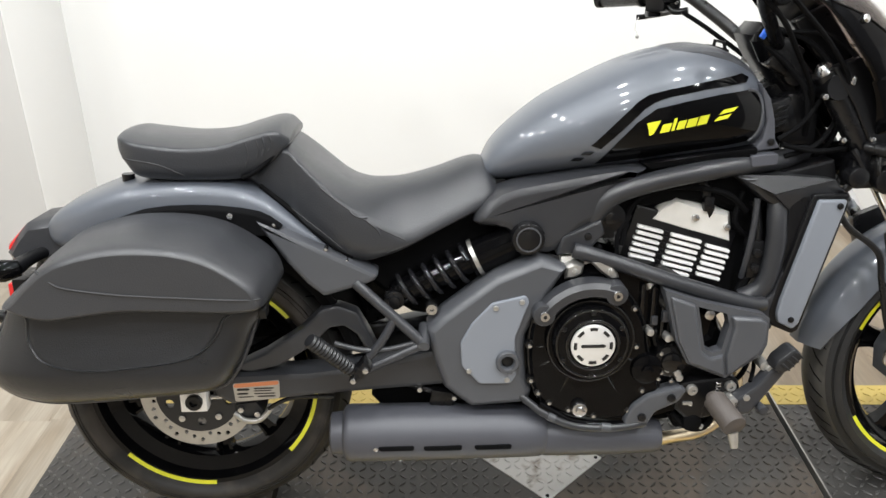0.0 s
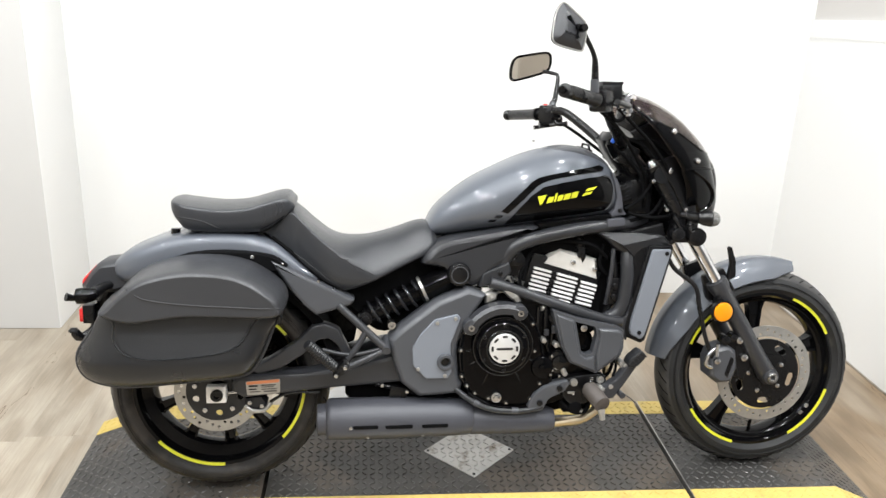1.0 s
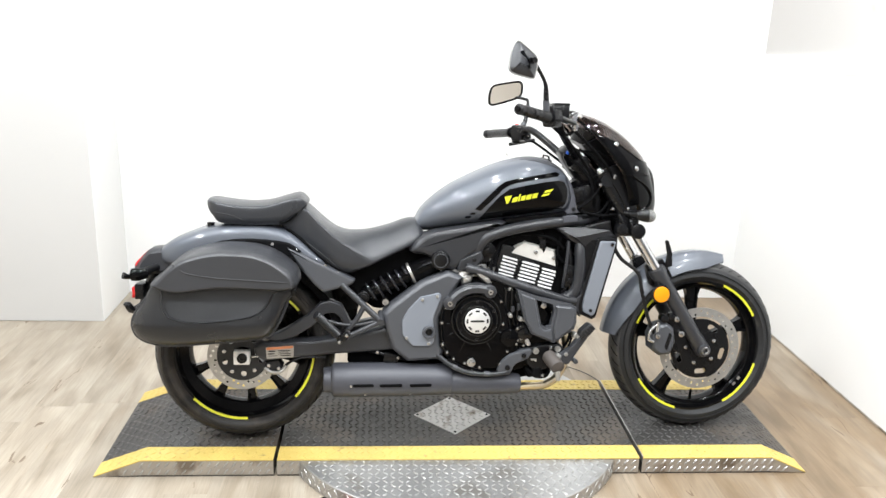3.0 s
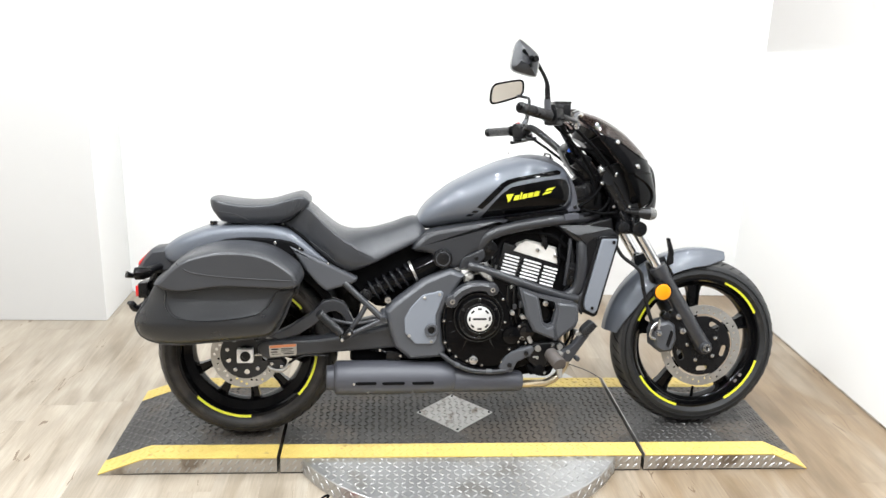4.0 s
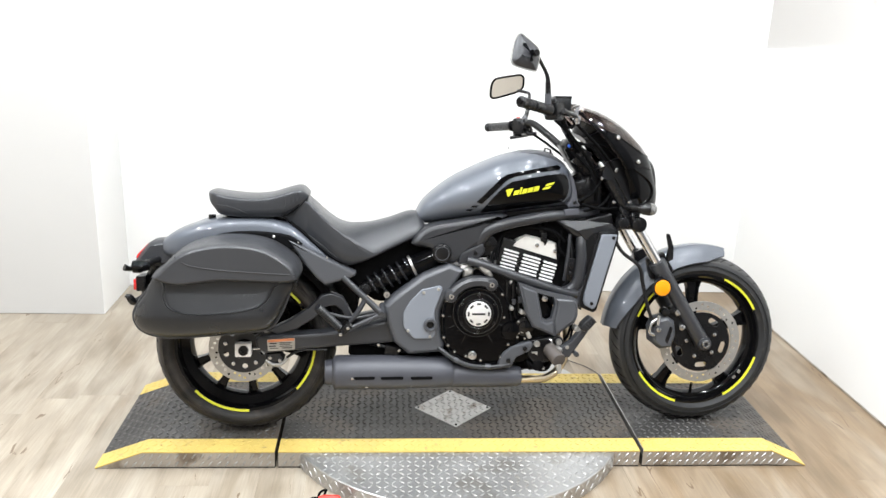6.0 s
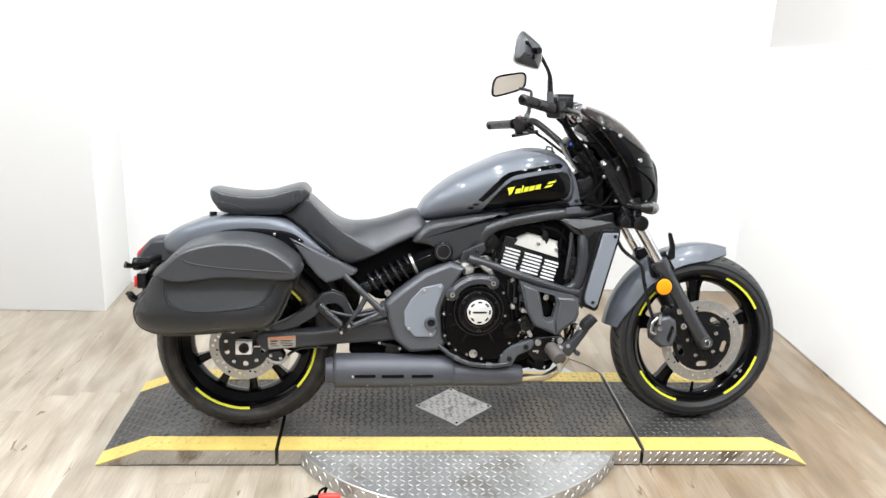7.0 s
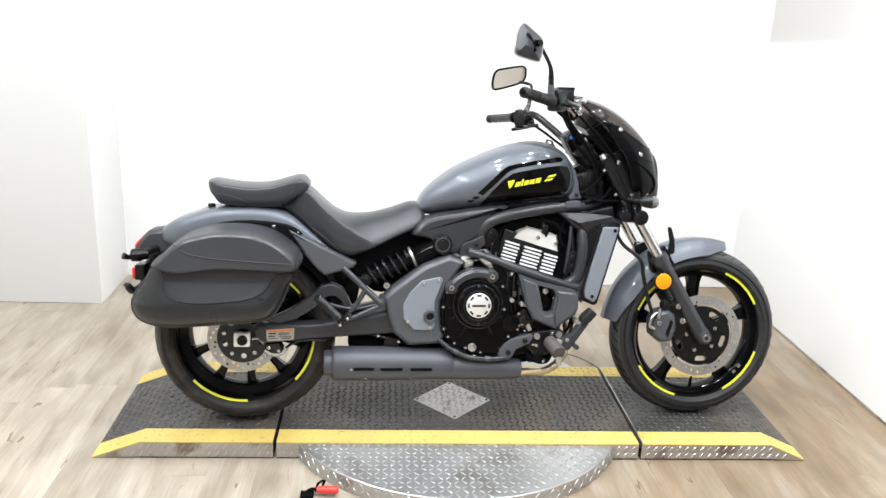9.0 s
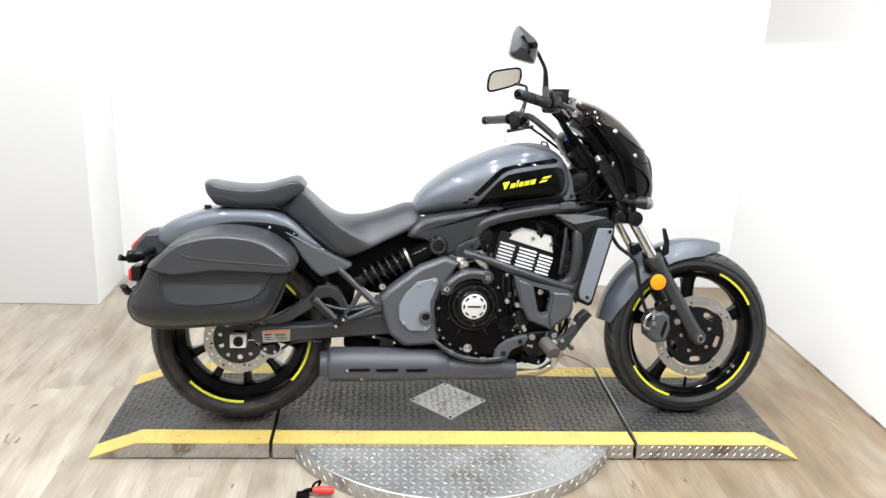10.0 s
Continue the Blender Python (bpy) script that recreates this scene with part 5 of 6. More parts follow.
part("plate_bolt", several(*[join(lathe([(0.004, -0.176), (0.0105, -0.176), (0.0105, -0.186), (0.0092, -0.188), (0.004, -0.188)], x, z, 20), knob(x, -0.178, -0.1835, z, 0.005, 6, 0.1)) for x, z in ((0.196, 0.327), (0.271, 0.333))]), STEEL, hanger, "bright socket bolt")
part("sub_bracket", join(slab([(0.15, 0.30), (0.26, 0.33), (0.29, 0.29), (0.25, 0.235), (0.18, 0.225)], -0.10, -0.15, 0.006), knob(0.205, -0.15, -0.18, 0.252, 0.018), tube([(0.17, -0.15, 0.262), (0.20, -0.165, 0.238), (0.235, -0.16, 0.235), (0.252, -0.15, 0.255)], 0.008, 10, 4)), SOOT, hanger)
part("master_piston", several(tube([(0.185, -0.165, 0.292), (0.20, -0.178, 0.294)], 0.005, 10), block(0.213, -0.16, 0.244, 0.022, 0.014, 0.01, 0.003, pose(0, 0, 0, 0, 25))), CAST, hanger, "bright metal linkage pieces")
G0, G1 = Vector((0.232, -0.19, 0.318)), Vector((0.252, -0.27, 0.292))
rider = part("rider_peg", tube([tuple(G0 + (G1 - G0) * t) for t in (0, 0.1, 0.15, 0.92, 0.97, 1.0)], [0.012, 0.014, 0.0225, 0.0235, 0.022, 0.012], 18), PEG, hanger, "worn round rubber foot-rest")
part("peg_feeler", tube([tuple(G0 + (G1 - G0) * 0.9 + Vector((0, 0, -0.016))), tuple(G0 + (G1 - G0) * 0.9 + Vector((0.004, -0.006, -0.045)))], [0.0105, 0.007], 12), STEEL, rider, "bright metal foot-rest feeler")
pedal = part("brake_pedal", join(slab([(0.262, 0.315), (0.278, 0.324), (0.308, 0.345), (0.332, 0.376), (0.354, 0.388), (0.366, 0.378), (0.345, 0.347), (0.32, 0.311), (0.302, 0.286), (0.282, 0.286), (0.266, 0.296)], -0.185, -0.212, 0.007), knob(0.322, -0.2, -0.225, 0.300, 0.0085, 12)), ARM, bike, "dark grey cast brake pedal")
part("pedal_pad", join(slab([(0.331, 0.386), (0.337, 0.404), (0.363, 0.427), (0.372, 0.426), (0.384, 0.413), (0.380, 0.404), (0.362, 0.384), (0.345, 0.378)], -0.19, -0.228, 0.006), *[slab([(0.343 + 0.0085 * k, 0.398 + 0.0075 * k), (0.346 + 0.0085 * k, 0.401 + 0.0075 * k), (0.362 + 0.0075 * k, 0.387 + 0.008 * k), (0.359 + 0.0075 * k, 0.384 + 0.008 * k)], -0.224, -0.2305, 0.001) for k in range(4)]), CHARCOAL, pedal, "ribbed rubber pedal pad")
part("pedal_stop", several(knob(0.329, -0.16, -0.196, 0.379, 0.010, 20, 0.2), block(0.337, -0.2, 0.378, 0.008, 0.012, 0.016, 0.002, pose(0, 0, 0, 0, 40))), STEEL, pedal)
part("pedal_spring", tube([(0.245 + 0.006 * math.cos(1.6 * k), -0.185 + 0.006 * math.sin(1.6 * k), 0.30 + 0.0016 * k) for k in range(28)], 0.0014, 6), BOLT, bike, "small bright return spring")
part("pedal_pivot", several(knob(0.268, -0.17, -0.212, 0.308, 0.013, 20, 0.2), knob(0.292, -0.18, -0.214, 0.322, 0.007, 6, 0.1)), STEEL, bike)
part("switch_cable", several(tube([(0.305, -0.19, 0.345), (0.322, -0.16, 0.37), (0.318, -0.14, 0.42), (0.33, -0.13, 0.47)], 0.004, 8, 5), tube([(0.27, -0.15, 0.31), (0.31, -0.14, 0.34), (0.325, -0.13, 0.39), (0.315, -0.12, 0.45)], 0.005, 8, 5)), SOOT, bike, "black brake switch lead")
part("bright_link", several(tube([(0.205, -0.165, 0.25), (0.228, -0.17, 0.238)], 0.006, 8), block(0.19, -0.18, 0.297, 0.02, 0.006, 0.006, 0.002)), STEEL, bike)

# tank with its black side panel
TANK = Hull([(-0.205, 0.715, 0.742, 0.05, 2.2), (-0.185, 0.712, 0.785, 0.07, 2.2), (-0.15, 0.714, 0.822, 0.088, 2.2), (-0.09, 0.722, 0.868, 0.112, 2.2), (-0.03, 0.73, 0.9, 0.13, 2.25), (0.06, 0.74, 0.94, 0.146, 2.35),
             (0.14, 0.75, 0.962, 0.15, 2.4), (0.21, 0.756, 0.965, 0.144, 2.4), (0.27, 0.762, 0.945, 0.13, 2.4), (0.315, 0.772, 0.91, 0.108, 2.3), (0.338, 0.795, 0.865, 0.075, 2.2)])
tank = part("fuel_tank", TANK.geo(48), GREY, bike, "slate-grey painted fuel tank with gloss black side panels")
black_side = [(0.002, 0.757), (0.036, 0.806), (0.066, 0.84), (0.098, 0.864), (0.15, 0.876), (0.22, 0.888), (0.27, 0.893), (0.289, 0.888), (0.301, 0.868), (0.303, 0.84), (0.297, 0.812), (0.285, 0.798), (0.24, 0.79), (0.16, 0.78), (0.08, 0.768)]
stripe = [(-0.012, 0.796), (0.03, 0.84), (0.066, 0.876), (0.085, 0.888), (0.12, 0.897), (0.19, 0.91), (0.262, 0.921), (0.276, 0.914), (0.268, 0.906), (0.19, 0.897), (0.12, 0.884), (0.095, 0.875), (0.078, 0.864), (0.045, 0.83), (0.006, 0.79)]
part("black_panel", TANK.decal(black_side, 0.002), GLOSS, tank, "gloss black tank panel", 60, True)
part("black_stripe", TANK.decal(stripe, 0.002), GLOSS, tank, "gloss black pinstripe band", 60)
for k in range(2):
    part("stripe_tick", TANK.decal([(-0.030 - 0.016 * k + dx, 0.777 - 0.013 * k + dz) for dx, dz in ((0, 0), (0.018, 0), (0.026, 0.007), (0.008, 0.007))], 0.002), GLOSS, tank, "", 60)
part("panel_rim", tube([(x, TANK.side(x, z) - 0.002, z) for x, z in [black_side[k] for k in range(6, 12)]], 0.003, 8, 3), PLASTIC, tank)
# plain yellow shapes in place of the name: a wedge, five bars, and one apart
def name_shape(x, wide, high, lean, foot=1.0, drop=0.0):
    """A slanting bar on the line of the name; foot: its width at the bottom against the top."""
    z = 0.815 + 0.2 * (x - 0.08) + drop
    spare = wide * (1 - foot) / 2
    outline = [(x + spare, z), (x + wide - spare, z + 0.2 * wide), (x + wide + lean, z + 0.2 * wide + high), (x + lean, z + high)]
    part("name_bar", TANK.decal(outline, 0.0045), YELLOW, tank, "plain lime-yellow bar", 60)


name_shape(0.080, 0.024, 0.024, 0.002, 0.3)
for gx, gw, gh in ((0.106, 0.017, 0.016), (0.126, 0.006, 0.023), (0.1345, 0.015, 0.016), (0.152, 0.018, 0.016), (0.1725, 0.018, 0.0165)):
    name_shape(gx, gw, gh, 0.004)
name_shape(0.203, 0.026, 0.0085, 0.008)
name_shape(0.212, 0.028, 0.0085, 0.008, 1.0, 0.0105)
part("tank_cap", Hull([(0.135, 0.93, 0.953, 0.03, 3.0), (0.15, 0.93, 0.964, 0.065, 3.4), (0.21, 0.925, 0.9685, 0.088, 3.6), (0.255, 0.91, 0.955, 0.086, 3.6), (0.30, 0.88, 0.926, 0.075, 3.2), (0.325, 0.86, 0.885, 0.055, 2.6)]).geo(20), PLASTIC, tank, "dark grey tank console")
part("cap_latch", join(tube([(0.236, -0.02, 0.954), (0.239, -0.02, 0.974), (0.257, -0.02, 0.97), (0.262, -0.02, 0.945)], 0.0038, 8), block(0.25, 0.0, 0.954, 0.04, 0.034, 0.016, 0.004, pose(0, 0, 0, 0, 15))), SATIN, tank)
part("tank_trim", both(slab([(0.296, 0.905), (0.318, 0.875), (0.33, 0.835), (0.334, 0.80), (0.345, 0.785), (0.30, 0.778), (0.298, 0.79), (0.309, 0.80), (0.314, 0.835), (0.304, 0.872)], -0.08, -0.117, 0.004)), MUFFLER, tank, "slate-grey trim round the tank's nose")
part("trim_screw", studs([(0.325, 0.797)], -0.117, -0.122, 0.007), SATIN, tank)
part("under_trim", slab([(0.085, 0.762), (0.2, 0.778), (0.3, 0.788), (0.3, 0.77), (0.2, 0.758), (0.1, 0.748)], -0.05, -0.125, 0.004), GLOSS, tank)

# seats
class Pad:
    """A padded seat along x: stations of x, lowest z, crease z, highest z, half width, width of the foot against the crease."""

    def __init__(self, stations):
        self.fine = np.array(spline(np.array(stations, float), 6))

    def half(self, row):
        x, lo, rim, hi, w, foot = row
        top = [(0.93 * t, hi - (hi - rim) * 0.8 * t ** 2.6) for t in np.linspace(0, 1, 8)]
        edge = [(0.97, rim + (hi - rim) * 0.1), (0.993, rim - 0.002), (1.0, rim - 0.006)]
        deep = rim - 0.006 - lo
        flank = [(1.004, rim - 0.006 - 0.25 * deep), (1.0, rim - 0.006 - 0.5 * deep), (0.985 + 0.015 * foot, rim - 0.006 - 0.66 * deep), ((0.985 + foot) / 2, lo + 0.14 * deep), (foot, lo + 0.04 * deep), (foot - 0.05, lo)]
        return [(u * w, z) for u, z in top + edge + flank]

    def geo(self):
        rings = []
        for row in self.fine:
            h = self.half(row)
            rings.append([(row[0], -y, z) for y, z in h] + [(row[0], y, z) for y, z in reversed(h[1:])])
        return skin(rings)

    def side(self, x, z):
        row = [x] + [float(np.interp(x, self.fine[:, 0], self.fine[:, k])) for k in range(1, 6)]
        h = self.half(row)[::-1]
        return -float(np.interp(z, [q[1] for q in h], [q[0] for q in h]))

    def stitch(self, line, r=0.0014):
        return tube([(x, self.side(x, z) - 0.0002, z) for x, z in spline(line, 5)], r, 6)


SADDLE = Pad([(-0.645, 0.735, 0.752, 0.765, 0.085, 0.95), (-0.61, 0.712, 0.785, 0.798, 0.098, 0.95), (-0.57, 0.676, 0.79, 0.803, 0.108, 0.95), (-0.545, 0.652, 0.772, 0.786, 0.124, 0.92), (-0.515, 0.63, 0.744, 0.757, 0.138, 0.88), (-0.47, 0.594, 0.702, 0.724, 0.148, 0.86), (-0.43, 0.583, 0.674, 0.711, 0.15, 0.87),
              (-0.39, 0.594, 0.65, 0.711, 0.15, 0.92), (-0.35, 0.612, 0.632, 0.716, 0.148, 0.96), (-0.29, 0.641, 0.658, 0.732, 0.138, 0.96), (-0.23, 0.667, 0.684, 0.753, 0.122, 0.96), (-0.197, 0.68, 0.7, 0.752, 0.11, 0.96), (-0.178, 0.692, 0.706, 0.724, 0.09, 0.95)])
seat = part("rider_seat", SADDLE.geo(), SEAT, bike, "black vinyl rider seat with a deep scoop", 50)
for line in ([(-0.505, 0.728), (-0.47, 0.699), (-0.43, 0.671), (-0.39, 0.647), (-0.352, 0.628)], [(-0.605, 0.70), (-0.56, 0.68), (-0.51, 0.645), (-0.47, 0.612)]):
    part("seam", SADDLE.stitch(line), THREAD, seat)
part("seat_fold", several(*[SADDLE.stitch(line, 0.0022) for line in ([(-0.452, 0.684), (-0.438, 0.674), (-0.42, 0.672)], [(-0.42, 0.664), (-0.405, 0.652), (-0.398, 0.64)])]), SEAT, seat, "soft crease in the vinyl")
part("seat_trim", tube([(x, SADDLE.side(x, z) * 0.98, z) for x, z in ((-0.62, 0.722), (-0.56, 0.675), (-0.50, 0.622), (-0.45, 0.592))], 0.006, 8, 3), SOOT, seat)
part("seat_gap", tube([(-0.648, -0.112, 0.742), (-0.625, -0.115, 0.752), (-0.60, -0.113, 0.772), (-0.58, -0.107, 0.793), (-0.568, -0.1, 0.808)], 0.0045, 8, 3), SOOT, seat, "dark gap under the passenger pad")
PILLION = Pad([(-0.884, 0.802, 0.811, 0.817, 0.055, 0.96), (-0.877, 0.785, 0.812, 0.82, 0.08, 0.93), (-0.862, 0.765, 0.811, 0.821, 0.1, 0.9), (-0.835, 0.743, 0.805, 0.816, 0.113, 0.9), (-0.76, 0.737, 0.796, 0.808, 0.119, 0.9), (-0.69, 0.737, 0.799, 0.812, 0.121, 0.9), (-0.64, 0.742, 0.812, 0.826, 0.119, 0.9),
               (-0.60, 0.766, 0.823, 0.837, 0.118, 0.96), (-0.58, 0.784, 0.823, 0.836, 0.115, 0.97), (-0.569, 0.794, 0.816, 0.827, 0.108, 0.97), (-0.561, 0.80, 0.81, 0.817, 0.098, 0.97)])
pillion = part("passenger_seat", PILLION.geo(), SEAT, bike, "black vinyl passenger pad with a raised front lip", 50)
for line in ([(-0.868, 0.778), (-0.83, 0.775), (-0.79, 0.766), (-0.752, 0.748)], [(-0.638, 0.808), (-0.634, 0.785), (-0.642, 0.76)], [(-0.618, 0.812), (-0.614, 0.795), (-0.62, 0.777)]):
    part("seam", PILLION.stitch(line), THREAD, pillion)
part("lip_fold", several(*[PILLION.stitch(line, 0.0024) for line in ([(-0.607, 0.816), (-0.603, 0.8), (-0.608, 0.782)], [(-0.594, 0.818), (-0.59, 0.806), (-0.595, 0.792)])]), SEAT, pillion, "gathered fold in the vinyl")
part("seat_bolt", tube([(-0.875, -0.05, 0.725), (-0.875, -0.05, 0.74)], 0.012, 12), SATIN, pillion)

# rear mudguard and tail
REARG = Hull([(-1.036, 0.622, 0.65, 0.062, 3.0), (-1.02, 0.602, 0.667, 0.08, 3.4), (-0.99, 0.595, 0.687, 0.097, 3.6), (-0.95, 0.604, 0.704, 0.108, 3.6), (-0.88, 0.622, 0.728, 0.115, 3.8), (-0.80, 0.636, 0.738, 0.12, 4.0), (-0.70, 0.636, 0.738, 0.122, 4.0), (-0.62, 0.62, 0.718, 0.124, 3.8), (-0.54, 0.59, 0.66, 0.124, 3.2), (-0.45, 0.566, 0.60, 0.115, 2.4)])
part("rear_mudguard", REARG.geo(40), GREY, bike, "slate-grey painted rear mudguard")
part("wheel_arch", lathe([(0.312, -0.095), (0.33, -0.105), (0.34, -0.10), (0.34, 0.10), (0.33, 0.105), (0.312, 0.095)], REAR, AXLE, 40, 15, 160), SOOT, bike, "dull black liner under the rear mudguard")
stay = part("mudguard_arm", slab([(-0.625, 0.672), (-0.60, 0.662), (-0.54, 0.632), (-0.403, 0.563), (-0.412, 0.550), (-0.43, 0.543), (-0.506, 0.521), (-0.535, 0.545), (-0.572, 0.59)], -0.10, -0.155, 0.010), PLASTIC, bike, "dark grey angular mudguard support")
part("arm_bolt", studs([(-0.50, 0.612), (-0.462, 0.588), (-0.592, 0.66)], -0.13, -0.15, 0.0045), BOLT, stay)
tail = part("tail_unit", cushion([(-1.075, 0.648), (-1.008, 0.656), (-0.97, 0.625), (-0.985, 0.585), (-1.03, 0.57), (-1.108, 0.567), (-1.12, 0.59), (-1.10, 0.62)], [(0.065, 0.01), (0.055, 0), (-0.055, 0), (-0.07, 0.012)], 1), ARM, bike, "black tail light housing")
part("tail_lens", cushion([(-1.078, 0.646), (-1.07, 0.64), (-1.10, 0.598), (-1.122, 0.592), (-1.118, 0.606)], [(0.05, 0), (-0.05, 0), (-0.056, 0.003)], 0), RED, tail, "red tail light lens")
part("plate_bracket", join(tube([(-1.06, 0, 0.58), (-1.10, 0, 0.50), (-1.115, 0, 0.44)], [0.02, 0.014, 0.01], 10), block(-1.107, -0.02, 0.51, 0.03, 0.08, 0.05, 0.004), tube([(-1.08, -0.04, 0.48), (-1.12, -0.075, 0.452), (-1.138, -0.085, 0.472), (-1.145, -0.09, 0.468)], [0.012, 0.013, 0.012, 0.008], 10, 3)), SATIN, tail, "black number plate bracket")
part("rear_reflector", block(-1.125, -0.03, 0.508, 0.01, 0.06, 0.036, 0.003), RED, tail)
for sgn, y1 in ((-1, -0.155), (1, 0.155)):
    sig = part("turn_signal", tube([(-1.045, sgn * 0.06, 0.592), (-1.06, sgn * 0.10, 0.59), (-1.07, sgn * 0.14, 0.585)], [0.012, 0.013, 0.016], 14), SATIN, tail, "black rear turn signal")
    part("signal_bulb", tube([(-1.06, sgn * 0.14, 0.585), (-1.085, sgn * 0.15, 0.583), (-1.105, sgn * 0.15, 0.582), (-1.11, sgn * 0.15, 0.582)], [0.015, 0.021, 0.02, 0.01], 16), GLOSS, sig)
part("grab_stub", tube([(-1.09, -0.10, 0.575), (-1.12, -0.13, 0.572), (-1.135, -0.14, 0.578)], [0.009, 0.008, 0.011], 12), SATIN, tail)

# saddlebag
def tuck(geo):
    """Draws the bag's rear end in towards the wheel."""
    return [(x, y + (0.9 * max(0.0, -0.88 - x) ** 2 + 0.5 * max(0.0, x + 0.66) ** 2) * min(1.0, max(0.0, -y - 0.16) / 0.12), z) for x, y, z in geo[0]], geo[1]


def belly(geo):
    """Lets the bag's side swell out low down and fall back under the lid."""
    zs, out = (0.39, 0.405, 0.43, 0.455, 0.485, 0.53, 0.58), (0.014, 0.006, -0.003, -0.007, -0.001, 0.010, 0.015)
    return [(x, y + min(1.0, max(0.0, (-y - 0.295) / 0.03)) * float(np.interp(z, zs, out)), z) for x, y, z in geo[0]], geo[1]


bag = part("saddlebag", tuck(belly(dome([(-0.99, 0.585), (-1.046, 0.517), (-1.080, 0.464), (-1.077, 0.425), (-1.05, 0.400), (-0.99, 0.387), (-0.916, 0.389), (-0.773, 0.400), (-0.70, 0.407), (-0.663, 0.420), (-0.634, 0.463), (-0.612, 0.517), (-0.597, 0.575), (-0.80, 0.60)],
                             [(-0.15, 0.985), (-0.165, 1), (-0.286, 1), (-0.30, 0.985), (-0.312, 0.955), (-0.321, 0.91), (-0.327, 0.85), (-0.3305, 0.77), (-0.3325, 0.68), (-0.3335, 0.58), (-0.334, 0.47), (-0.334, 0.35), (-0.334, 0.22), (-0.334, 0.1), (-0.334, 0.01)]))), VINYL, bike, "black vinyl-covered saddlebag with piped edges")
body_line = [(-0.99, 0.585), (-1.046, 0.517), (-1.080, 0.464), (-1.077, 0.425), (-1.05, 0.400), (-0.99, 0.387), (-0.916, 0.389), (-0.773, 0.400), (-0.70, 0.407), (-0.663, 0.420), (-0.634, 0.463), (-0.612, 0.517), (-0.599, 0.565)]
part("piping", tuck(tube([(x, -0.293, z) for x, z in body_line], 0.0042, 8, 4)), ARM, bag, "rounded black edge piping")
pocket_line = [(-0.965, 0.57), (-0.978, 0.545), (-0.977, 0.51), (-0.951, 0.48), (-0.880, 0.467), (-0.784, 0.472), (-0.714, 0.484), (-0.676, 0.508), (-0.655, 0.545), (-0.648, 0.566), (-0.80, 0.575)]
part("pocket", tuck(belly(dome(pocket_line, [(-0.3, 1.02), (-0.333, 1.015), (-0.3362, 1.0), (-0.3372, 0.988), (-0.3348, 0.976), (-0.3346, 0.968), (-0.3356, 0.955), (-0.3355, 0.92), (-0.335, 0.82), (-0.335, 0.7), (-0.335, 0.55), (-0.335, 0.4), (-0.335, 0.2), (-0.335, 0.01)]))), VINYL, bag, "pressed oval side panel")
lid_line = [(-0.925, 0.655), (-0.88, 0.672), (-0.813, 0.684), (-0.727, 0.681), (-0.662, 0.662), (-0.604, 0.622), (-0.586, 0.596), (-0.586, 0.568), (-0.626, 0.559), (-0.719, 0.562), (-0.807, 0.565), (-0.879, 0.557), (-0.936, 0.551), (-0.986, 0.561), (-1.015, 0.578), (-0.991, 0.598), (-0.963, 0.626)]
lid = part("lid", tuck(cushion(lid_line, [(-0.148, 0.0), (-0.16, -0.006), (-0.25, -0.004), (-0.30, 0.0), (-0.322, 0.002), (-0.337, 0.005), (-0.345, 0.009), (-0.349, 0.014)], 4, True)), LID, bag, "padded charcoal vinyl lid")
part("lid_seam", tuck(tube([(x, y, z) for x, y, z in ((-0.94, -0.340, 0.643), (-0.915, -0.348, 0.626), (-0.89, -0.3492, 0.616), (-0.81, -0.3492, 0.604), (-0.70, -0.3492, 0.596), (-0.64, -0.3492, 0.592), (-0.60, -0.347, 0.590), (-0.588, -0.340, 0.589))], 0.002, 6, 4)), THREAD, lid, "stitched seam")
part("lid_seam", tuck(tube([(x, -0.327, z) for x, z in inset(ccw(np.array(lid_line[:8])), 0.006)[:8]], 0.0018, 6, 3)), THREAD, lid)
part("lid_latch", join(block(-0.592, -0.29, 0.556, 0.012, 0.03, 0.03, 0.003), knob(-0.59, -0.30, -0.318, 0.558, 0.006)), SATIN, bag)
part("lid_hinge_gap", slab([(-0.90, 0.66), (-0.83, 0.688), (-0.74, 0.695), (-0.65, 0.688), (-0.60, 0.672), (-0.60, 0.64), (-0.9, 0.64)], -0.12, -0.15, 0.004, 2), SOOT, bag)
part("bag_stud", studs([(-0.668, 0.68)], -0.14, -0.155, 0.006), BOLT, bag)

# handlebar, controls and mirrors
bar = part("handlebar", join(
    tube([(0.115, -0.385, 1.106), (0.185, -0.30, 1.093), (0.225, -0.24, 1.082), (0.275, -0.15, 1.035), (0.335, -0.07, 0.975), (0.36, -0.03, 0.955), (0.36, 0.03, 0.955)], 0.0125, 14, 5),
    tube([(0.36, 0.03, 0.955), (0.335, 0.06, 0.965), (0.29, 0.13, 1.015), (0.243, 0.20, 1.06), (0.215, 0.25, 1.058), (0.18, 0.30, 1.05), (0.13, 0.385, 1.045)], 0.0125, 14, 5)), SATIN, bike, "satin black swept-back handlebar")
part("bar_clamp", several(block(0.36, -0.05, 0.945, 0.05, 0.035, 0.06, 0.006, pose(0, 0, 0, 0, 30)), block(0.36, 0.05, 0.945, 0.05, 0.035, 0.06, 0.006, pose(0, 0, 0, 0, 30))), SATIN, bar)


def grip(p, q):
    p, q = Vector(p), Vector(q)
    return tube([tuple(p + (q - p) * t) for t in (0, 0.02, 0.1, 0.12, 0.16, 0.2, 0.9, 0.95, 1.0)], [0.008, 0.0165, 0.0165, 0.013, 0.013, 0.0165, 0.0165, 0.02, 0.02], 18)


